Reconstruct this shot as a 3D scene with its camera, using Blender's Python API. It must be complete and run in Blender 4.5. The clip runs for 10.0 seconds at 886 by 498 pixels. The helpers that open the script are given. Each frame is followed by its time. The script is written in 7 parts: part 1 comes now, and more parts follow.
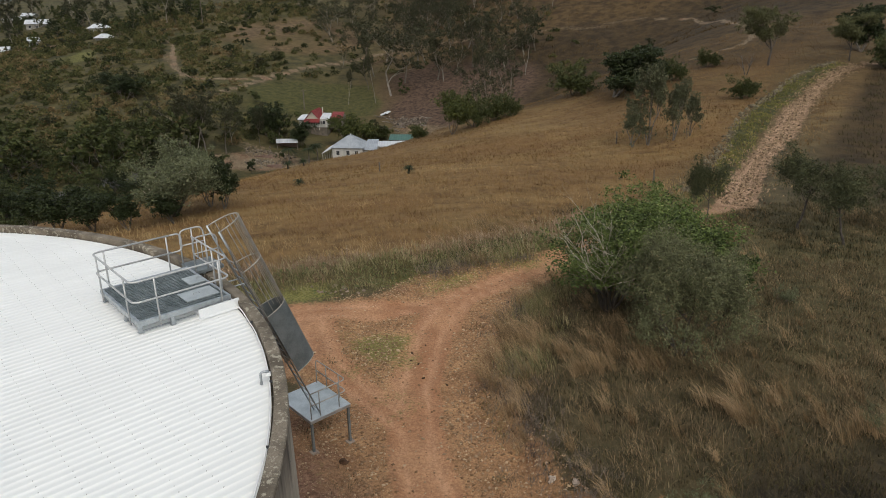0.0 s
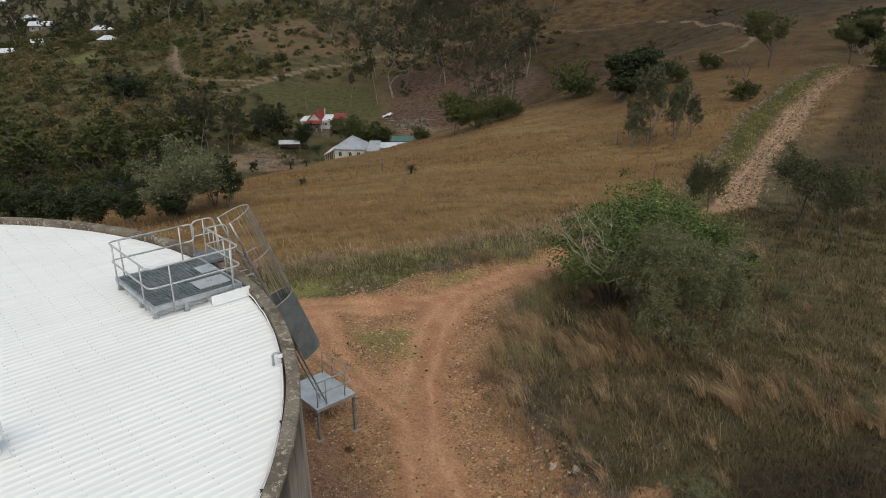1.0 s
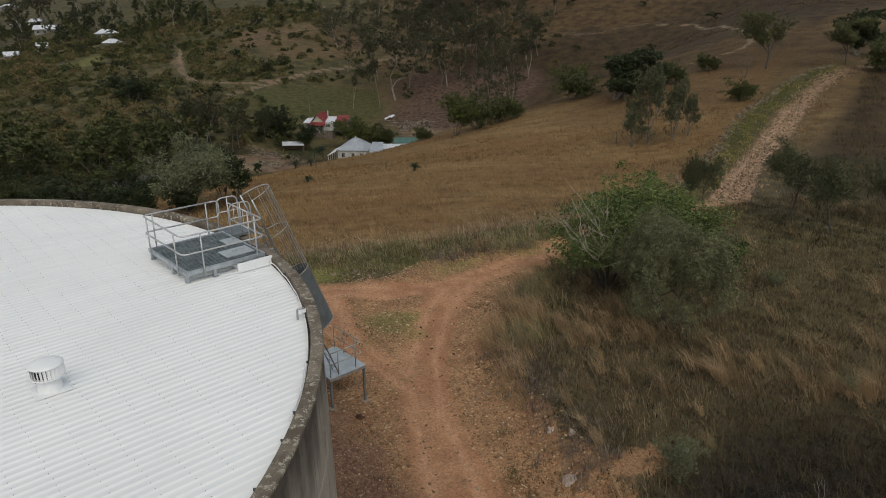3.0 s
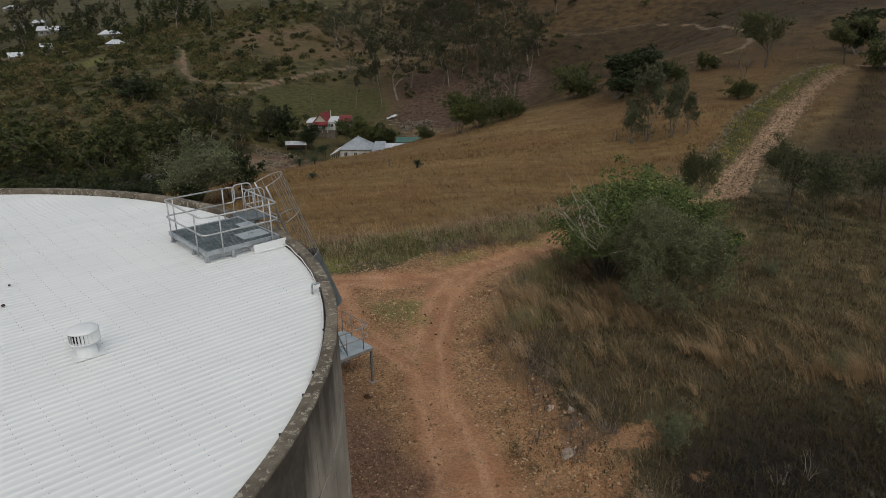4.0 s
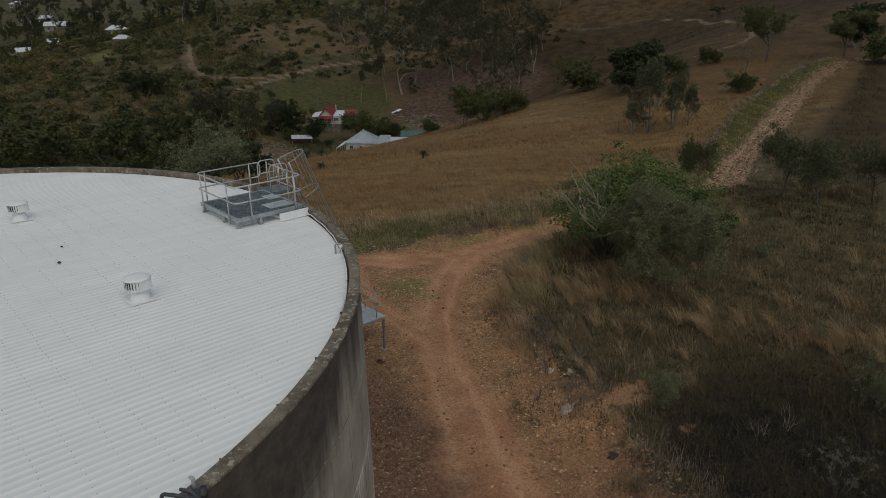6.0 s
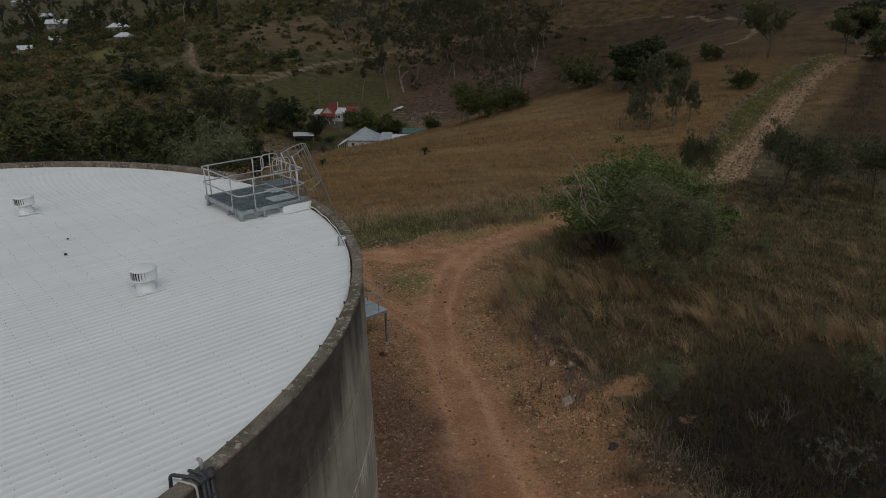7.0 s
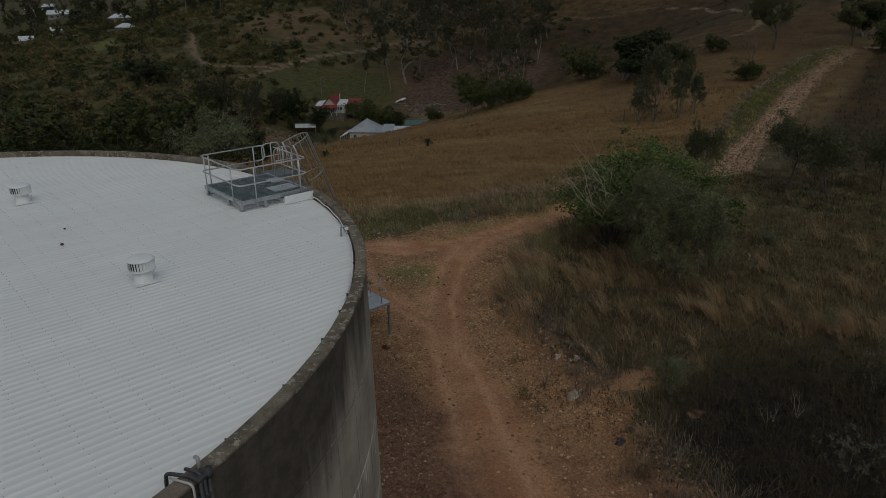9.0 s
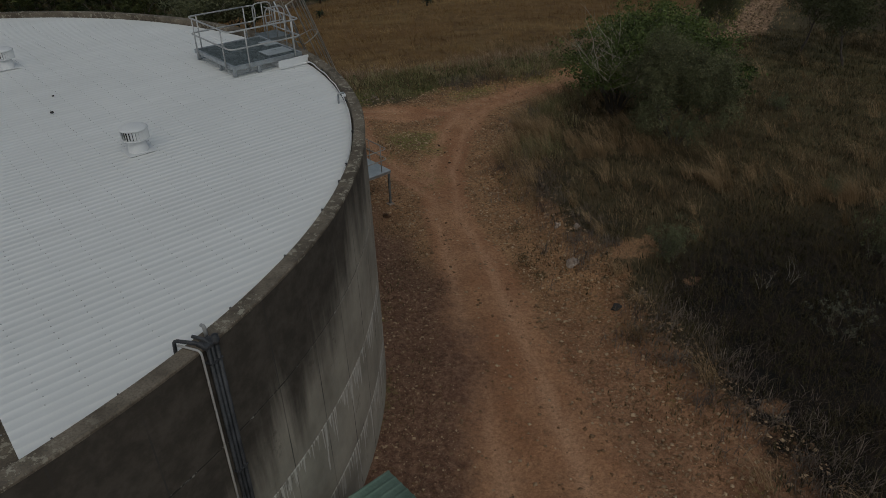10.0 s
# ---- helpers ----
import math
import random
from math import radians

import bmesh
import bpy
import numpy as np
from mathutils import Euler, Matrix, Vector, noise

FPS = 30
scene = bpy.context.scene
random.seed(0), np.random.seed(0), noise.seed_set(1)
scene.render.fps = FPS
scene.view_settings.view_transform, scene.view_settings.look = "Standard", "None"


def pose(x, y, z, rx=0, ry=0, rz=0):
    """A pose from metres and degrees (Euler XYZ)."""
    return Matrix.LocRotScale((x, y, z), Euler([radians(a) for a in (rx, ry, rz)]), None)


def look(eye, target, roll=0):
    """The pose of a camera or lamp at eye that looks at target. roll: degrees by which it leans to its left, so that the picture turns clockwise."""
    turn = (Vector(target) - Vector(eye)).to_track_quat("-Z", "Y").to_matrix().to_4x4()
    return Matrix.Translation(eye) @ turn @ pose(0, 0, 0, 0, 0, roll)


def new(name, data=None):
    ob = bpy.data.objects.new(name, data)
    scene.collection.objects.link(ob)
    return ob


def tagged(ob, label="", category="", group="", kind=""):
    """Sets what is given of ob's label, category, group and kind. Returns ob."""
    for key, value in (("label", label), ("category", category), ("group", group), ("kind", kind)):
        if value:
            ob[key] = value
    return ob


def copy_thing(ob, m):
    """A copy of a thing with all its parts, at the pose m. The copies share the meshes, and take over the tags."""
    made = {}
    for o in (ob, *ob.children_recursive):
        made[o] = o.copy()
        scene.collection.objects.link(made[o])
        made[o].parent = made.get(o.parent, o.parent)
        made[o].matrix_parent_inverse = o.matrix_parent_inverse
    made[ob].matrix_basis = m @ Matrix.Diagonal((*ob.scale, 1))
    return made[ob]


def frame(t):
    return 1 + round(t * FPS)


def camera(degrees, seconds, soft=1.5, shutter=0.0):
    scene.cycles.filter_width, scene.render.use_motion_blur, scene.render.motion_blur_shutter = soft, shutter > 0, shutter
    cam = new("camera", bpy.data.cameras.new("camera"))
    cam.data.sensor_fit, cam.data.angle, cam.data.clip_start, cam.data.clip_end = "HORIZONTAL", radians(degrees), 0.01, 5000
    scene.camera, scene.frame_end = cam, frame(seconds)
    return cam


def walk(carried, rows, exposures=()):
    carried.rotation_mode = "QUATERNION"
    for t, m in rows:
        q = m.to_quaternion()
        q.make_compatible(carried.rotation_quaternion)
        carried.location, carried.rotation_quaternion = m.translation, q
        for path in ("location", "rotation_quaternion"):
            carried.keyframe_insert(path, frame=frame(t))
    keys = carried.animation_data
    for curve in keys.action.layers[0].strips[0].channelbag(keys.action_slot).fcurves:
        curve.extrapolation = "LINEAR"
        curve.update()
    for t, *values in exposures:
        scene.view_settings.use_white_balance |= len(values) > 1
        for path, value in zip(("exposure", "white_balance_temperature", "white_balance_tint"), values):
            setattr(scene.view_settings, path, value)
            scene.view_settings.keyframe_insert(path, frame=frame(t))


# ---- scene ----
cam = camera(65.2, 10.0, soft=0.6)
PATH = [
    (0, (1.917, 6.166, 14.611), (2.045, 8.038, 13.916), -0.7),
    (0.5, (1.848, 5.88, 14.558), (1.975, 7.753, 13.867), -0.6),
    (1, (1.782, 5.523, 14.502), (1.907, 7.397, 13.814), -0.6),
    (1.5, (1.722, 5.14, 14.464), (1.846, 7.014, 13.778), -0.6),
    (2, (1.673, 4.722, 14.411), (1.796, 6.598, 13.728), -0.6),
    (2.5, (1.614, 4.25, 14.336), (1.736, 6.127, 13.655), -0.6),
    (3.8, (1.36, 2.726, 14.107), (1.479, 4.605, 13.434), -0.7),
    (4, (1.332, 2.495, 14.089), (1.449, 4.374, 13.414), -0.7),
    (4.5, (1.238, 1.906, 14.027), (1.353, 3.784, 13.351), -0.7),
    (5, (1.131, 1.37, 13.97), (1.244, 3.249, 13.293), -0.7),
    (5.5, (1.049, 0.852, 13.923), (1.16, 2.73, 13.244), -0.7),
    (5.7, (1.031, 0.651, 13.913), (1.14, 2.528, 13.231), -0.7),
    (7, (0.982, 0.188, 13.809), (1.084, 2.062, 13.118), -0.8),
    (7.5, (0.97, 0.336, 13.744), (1.071, 2.207, 13.044), -0.7),
    (8, (0.961, 0.416, 13.692), (1.059, 2.285, 12.987), -0.7),
    (8.5, (0.953, 0.529, 13.658), (1.05, 2.397, 12.949), -0.7),
    (9, (0.919, 0.6, 13.616), (1.015, 2.467, 12.905), -0.7),
    (9.4, (0.925, 0.544, 13.523), (1.017, 2.403, 12.79), -0.9),
    (9.5, (0.916, 0.552, 13.519), (1.008, 2.385, 12.725), -0.9),
    (9.6, (0.894, 0.574, 13.531), (0.983, 2.388, 12.693), -0.8),
    (9.7, (0.879, 0.61, 13.546), (0.973, 2.402, 12.663), -0.8),
    (9.8, (0.893, 0.661, 13.561), (0.973, 2.419, 12.612), -0.8),
    (9.9, (0.917, 0.716, 13.577), (1.0, 2.442, 12.57), -0.8),
    (10, (0.934, 0.768, 13.592), (1.014, 2.467, 12.539), -0.9),
]
walk(cam, [(t, look(eye, aim, lean)) for t, eye, aim, lean in PATH], exposures=[(0, 0.38, 6450, 7), (1, 0.33, 6450, 7), (2.5, 0.12, 6430, 7), (4, -0.13, 6400, 7), (5.5, -0.44, 6300, 6), (7, -0.77, 6200, 6), (8.5, -1.07, 6150, 5), (10, -1.2, 6150, 5)]
)

# ---- sky and light: a bright overcast afternoon ----
world = bpy.data.worlds.new("overcast_sky")
scene.world = world
world.use_nodes = True
wn = world.node_tree
wn.nodes.clear()
sky = wn.nodes.new("ShaderNodeTexSky")
sky.sky_type = "NISHITA"
sky.sun_disc = False
sky.sun_elevation = radians(48)
sky.sun_rotation = radians(200)
sky.air_density = 1.0
sky.dust_density = 6.0
grey = wn.nodes.new("ShaderNodeMixRGB")
grey.inputs[0].default_value = 0.6
grey.inputs[2].default_value = (4.2, 4.35, 4.6, 1)
back = wn.nodes.new("ShaderNodeBackground")
back.inputs["Strength"].default_value = 0.11
wout = wn.nodes.new("ShaderNodeOutputWorld")
wn.links.new(sky.outputs[0], grey.inputs[1])
wn.links.new(grey.outputs[0], back.inputs["Color"])
wn.links.new(back.outputs[0], wout.inputs[0])
sun_data = bpy.data.lights.new("sun", "SUN")
sun_data.energy = 0.9
sun_data.angle = radians(25)
sun_data.color = (1.0, 0.96, 0.9)
sun = new("sun", sun_data)
sun.matrix_world = look((40, -60, 90), (0, 20, 0))


# ---- mesh helpers ----
def mesh_arrays(name, verts, faces):
    """A mesh from an array of places and one or more arrays of faces with 3 or 4 corners each."""
    groups = faces if isinstance(faces, list) else [faces]
    me = bpy.data.meshes.new(name)
    verts = np.ascontiguousarray(verts, dtype=np.float32)
    me.vertices.add(len(verts))
    me.vertices.foreach_set("co", verts.ravel())
    flat = np.concatenate([g.ravel() for g in groups]).astype(np.int32)
    sizes = np.concatenate([np.full(len(g), g.shape[1]) for g in groups])
    starts = np.concatenate([[0], np.cumsum(sizes)[:-1]]).astype(np.int32)
    me.loops.add(len(flat))
    me.loops.foreach_set("vertex_index", flat)
    me.polygons.add(len(sizes))
    me.polygons.foreach_set("loop_start", starts)
    me.update(calc_edges=True)
    return me


def shade(me, smooth_on=True):
    me.polygons.foreach_set("use_smooth", np.full(len(me.polygons), smooth_on))
    return me


def tint_points(me, name, values):
    at = me.attributes.new(name, "FLOAT", "POINT")
    at.data.foreach_set("value", np.ascontiguousarray(values, dtype=np.float32))


def holder(name, x, y, z, rz=0.0):
    ob = new(name)
    ob.empty_display_size = 0.3
    ob.matrix_basis = pose(x, y, z, 0, 0, rz)
    return ob


def part(name, bm, material, parent, label="", smooth_on=False):
    """Links a bmesh (or a ready mesh) as one mesh object under a thing or a part."""
    if isinstance(bm, bmesh.types.BMesh):
        me = bpy.data.meshes.new(name)
        bmesh.ops.recalc_face_normals(bm, faces=bm.faces)
        bm.to_mesh(me)
        bm.free()
        shade(me, smooth_on)
    else:
        me = bm
    if material is not None and not me.materials:
        me.materials.append(material)
    ob = new(name, me)
    ob.parent = parent
    if label:
        ob["label"] = label
    return ob


def box(bm, lo, hi, m=None, bevel=0.0):
    made = bmesh.ops.create_cube(bm, size=1.0)["verts"]
    size = [h - l for l, h in zip(lo, hi)]
    mid = [(h + l) / 2 for l, h in zip(lo, hi)]
    bmesh.ops.scale(bm, vec=size, verts=made)
    bmesh.ops.translate(bm, vec=mid, verts=made)
    if m is not None:
        bmesh.ops.transform(bm, matrix=m, verts=made)
    if bevel:
        edges = list({e for v in made for e in v.link_edges})
        bmesh.ops.bevel(bm, geom=edges, offset=bevel, segments=1, affect="EDGES")


def tube(bm, places, radius, sides=8, closed=False):
    """A round bar along places; radius is one number or one for each place."""
    places = [Vector(p) for p in places]
    n = len(places)
    radii = [radius] * n if isinstance(radius, (int, float)) else list(radius)
    rings = []
    side = None
    for i, p in enumerate(places):
        if closed:
            ahead = places[(i + 1) % n] - places[i - 1]
        else:
            ahead = places[min(i + 1, n - 1)] - places[max(i - 1, 0)]
        ahead.normalize()
        if side is None:
            side = ahead.cross(Vector((0, 0, 1)) if abs(ahead.z) < 0.9 else Vector((1, 0, 0))).normalized()
        else:
            side = (side - ahead * side.dot(ahead)).normalized()
        other = ahead.cross(side)
        rings.append([bm.verts.new(p + (side * math.cos(a) + other * math.sin(a)) * radii[i])
                      for a in (2 * math.pi * k / sides for k in range(sides))])
    for i in range(n if closed else n - 1):
        a, b = rings[i], rings[(i + 1) % n]
        for k in range(sides):
            bm.faces.new((a[k], a[(k + 1) % sides], b[(k + 1) % sides], b[k]))
    if not closed:
        bm.faces.new(rings[0][::-1])
        bm.faces.new(rings[-1])


def bent(places, r=0.15, steps=5):
    """The same line with its corners rounded."""
    places = [Vector(p) for p in places]
    out = [places[0]]
    for a, b, c in zip(places, places[1:], places[2:]):
        u, v = (a - b), (c - b)
        k = min(r, u.length * 0.48, v.length * 0.48)
        p, q = b + u.normalized() * k, b + v.normalized() * k
        for i in range(steps + 1):
            f = i / steps
            out.append(p * (1 - f) ** 2 + b * 2 * f * (1 - f) + q * f * f)
    out.append(places[-1])
    return out


# ---- materials ----
class Nodes:
    def __init__(self, name, rough=0.8, metal=0.0):
        self.mat = bpy.data.materials.new(name)
        self.mat.use_nodes = True
        self.t = self.mat.node_tree
        self.b = self.t.nodes["Principled BSDF"]
        self.b.inputs["Roughness"].default_value = rough
        self.b.inputs["Metallic"].default_value = metal
        self.b.inputs["Specular IOR Level"].default_value = 0.3
        self.co = self.t.nodes.new("ShaderNodeTexCoord").outputs["Object"]

    def put(self, socket, value):
        if isinstance(value, bpy.types.NodeSocket):
            self.t.links.new(value, socket)
        elif isinstance(value, (tuple, list)) and len(value) == 3 and socket.type == "RGBA":
            socket.default_value = (*value, 1)
        else:
            socket.default_value = value

    def scaled(self, sx, sy, sz, co=None):
        n = self.t.nodes.new("ShaderNodeMapping")
        self.put(n.inputs[0], co or self.co)
        n.inputs["Scale"].default_value = (sx, sy, sz)
        return n.outputs[0]

    def noise(self, scale, detail=4.0, rough=0.55, co=None, out="Fac"):
        n = self.t.nodes.new("ShaderNodeTexNoise")
        self.put(n.inputs["Vector"], co or self.co)
        n.inputs["Scale"].default_value = scale
        n.inputs["Detail"].default_value = detail
        n.inputs["Roughness"].default_value = rough
        return n.outputs[out]

    def cells(self, scale, co=None, out="Distance"):
        n = self.t.nodes.new("ShaderNodeTexVoronoi")
        self.put(n.inputs["Vector"], co or self.co)
        n.inputs["Scale"].default_value = scale
        return n.outputs[out]

    def attr(self, name, out="Fac"):
        n = self.t.nodes.new("ShaderNodeAttribute")
        n.attribute_name = name
        return n.outputs[out]

    def island(self):
        return self.t.nodes.new("ShaderNodeNewGeometry").outputs["Random Per Island"]

    def single(self):
        return self.t.nodes.new("ShaderNodeObjectInfo").outputs["Random"]

    def math(self, op, a, b=0.0, clamp=False):
        n = self.t.nodes.new("ShaderNodeMath")
        n.operation = op
        n.use_clamp = clamp
        self.put(n.inputs[0], a)
        self.put(n.inputs[1], b)
        return n.outputs[0]

    def span(self, v, lo, hi, a=0.0, b=1.0):
        n = self.t.nodes.new("ShaderNodeMapRange")
        n.interpolation_type = "SMOOTHSTEP"
        self.put(n.inputs["Value"], v)
        for key, val in (("From Min", lo), ("From Max", hi), ("To Min", a), ("To Max", b)):
            self.put(n.inputs[key], val)
        return n.outputs[0]

    def mix(self, f, a, b, kind="MIX"):
        n = self.t.nodes.new("ShaderNodeMixRGB")
        n.blend_type = kind
        for s, v in zip(n.inputs, (f, a, b)):
            self.put(s, v)
        return n.outputs[0]

    def split(self):
        n = self.t.nodes.new("ShaderNodeSeparateXYZ")
        self.put(n.inputs[0], self.co)
        return n.outputs

    def join(self, x, y, z):
        n = self.t.nodes.new("ShaderNodeCombineXYZ")
        for s, v in zip(n.inputs, (x, y, z)):
            self.put(s, v)
        return n.outputs[0]

    def thin(self, colour, share=0.12):
        """A leaf or blade: part of the light goes through it."""
        self.put(self.b.inputs["Base Color"], colour)
        glow = self.t.nodes.new("ShaderNodeBsdfTranslucent")
        self.put(glow.inputs["Color"], colour)
        both = self.t.nodes.new("ShaderNodeMixShader")
        both.inputs[0].default_value = share
        self.t.links.new(self.b.outputs[0], both.inputs[1])
        self.t.links.new(glow.outputs[0], both.inputs[2])
        self.t.links.new(both.outputs[0], self.t.nodes["Material Output"].inputs["Surface"])
        return self.mat

    def done(self, colour, bump=None, depth=0.02, strength=0.6, rough=None):
        self.put(self.b.inputs["Base Color"], colour)
        if rough is not None:
            self.put(self.b.inputs["Roughness"], rough)
        if bump is not None:
            n = self.t.nodes.new("ShaderNodeBump")
            n.inputs["Strength"].default_value = strength
            n.inputs["Distance"].default_value = depth
            self.put(n.inputs["Height"], bump)
            self.put(self.b.inputs["Normal"], n.outputs[0])
        return self.mat


def blotched(name, a, b, scale=4.0, rough=0.75, metal=0.0, fine=40.0, depth=0.004, vary=0.0):
    """A plain material: two tones mixed by a wide and a fine noise, and a fine relief."""
    n = Nodes(name, rough, metal)
    f = n.math("ADD", n.math("MULTIPLY", n.noise(scale), 0.65), n.math("MULTIPLY", n.noise(fine, 2.0), 0.35))
    c = n.mix(n.span(f, 0.35, 0.65), a, b)
    if vary:
        c = n.mix(1.0, c, n.mix(n.single(), (1 - vary,) * 3, (1 + vary,) * 3), "MULTIPLY")
    return n.done(c, n.noise(fine, 3.0), depth, 0.5)


def leafy(name, dark, light, dry=None, share=0.1, rough=0.6):
    """Leaves: every leaf has its own tone, whole sprays differ too."""
    n = Nodes(name, rough)
    dark, light = [tuple(0.85 * v for v in c) for c in (dark, light)]
    c = n.mix(n.math("POWER", n.island(), 1.4), dark, light)
    c = n.mix(n.span(n.noise(0.9, 2.0), 0.35, 0.65, 0.0, 0.55), c, light)
    if dry:
        c = n.mix(n.span(n.attr("tone"), 1 - share, 1 - share + 0.05), c, dry)
    return n.thin(c)


galvanised = blotched("galvanised_steel", (0.36, 0.39, 0.41), (0.52, 0.55, 0.57), 6.0, 0.42, 0.75, 60.0, 0.001)
rail_steel = blotched("rail_steel", (0.44, 0.45, 0.45), (0.6, 0.6, 0.59), 5.0, 0.5, 0.5, 50.0, 0.001)
cage_steel = blotched("cage_steel", (0.3, 0.285, 0.255), (0.46, 0.435, 0.39), 5.0, 0.55, 0.4, 50.0, 0.001)
shroud_steel = blotched("shroud_steel", (0.15, 0.175, 0.18), (0.25, 0.275, 0.28), 2.0, 0.5, 0.5, 30.0, 0.001)
deck_plate = blotched("deck_plate", (0.42, 0.46, 0.47), (0.56, 0.6, 0.61), 2.5, 0.45, 0.45, 40.0, 0.001)
white_sheet = blotched("white_sheet", (0.74, 0.76, 0.77), (0.82, 0.83, 0.83), 1.5, 0.45, 0.0, 30.0, 0.001)
vent_shade = blotched("painted_vent_shade", (0.015, 0.016, 0.018), (0.03, 0.03, 0.03), 3.0, 0.8)
pipe_black = blotched("black_poly_pipe", (0.035, 0.037, 0.041), (0.085, 0.088, 0.094), 3.0, 0.5, 0.0, 40.0, 0.001)
conduit_pale = blotched("pale_conduit", (0.48, 0.47, 0.45), (0.62, 0.61, 0.58), 3.0, 0.5, 0.0, 40.0, 0.001)
pipe_grey = blotched("grey_conduit", (0.3, 0.3, 0.3), (0.42, 0.42, 0.41), 3.0, 0.5, 0.0, 40.0, 0.001)
stone = blotched("stone", (0.2, 0.14, 0.105), (0.37, 0.3, 0.24), 5.0, 0.85, 0.0, 40.0, 0.01, 0.25)
pale_stone = blotched("pale_stone", (0.3, 0.235, 0.19), (0.52, 0.45, 0.38), 5.0, 0.85, 0.0, 40.0, 0.01, 0.15)
stone_dark = blotched("dark_stone", (0.03, 0.03, 0.032), (0.07, 0.065, 0.06), 5.0, 0.9, 0.0, 40.0, 0.01)
bark_grey = blotched("grey_bark", (0.1, 0.085, 0.07), (0.22, 0.19, 0.16), 3.0, 0.9, 0.0, 25.0, 0.02)
bark_pale = blotched("pale_gum_bark", (0.17, 0.15, 0.125), (0.32, 0.285, 0.24), 2.0, 0.8, 0.0, 15.0, 0.01)
bark_dark = blotched("dark_bark", (0.05, 0.042, 0.035), (0.12, 0.1, 0.085), 3.0, 0.9, 0.0, 25.0, 0.02)
timber_dead = blotched("dead_wood", (0.14, 0.12, 0.1), (0.3, 0.27, 0.23), 3.0, 0.9, 0.0, 30.0, 0.01)


def roof_material():
    n = Nodes("white_roof_paint", 0.4)
    streak = n.noise(1.0, 4.0, 0.6, n.scaled(0.35, 3.0, 1.0))
    patch = n.noise(0.35, 4.0)
    c = n.mix(n.span(n.math("ADD", n.math("MULTIPLY", streak, 0.5), n.math("MULTIPLY", patch, 0.5)), 0.35, 0.65), (0.79, 0.802, 0.788), (0.85, 0.862, 0.848))
    c = n.mix(1.0, c, n.mix(n.single(), (0.98, 0.98, 0.98), (1.0, 1.0, 1.0)), "MULTIPLY")
    return n.done(c, n.noise(25.0, 2.0), 0.001, 0.3)


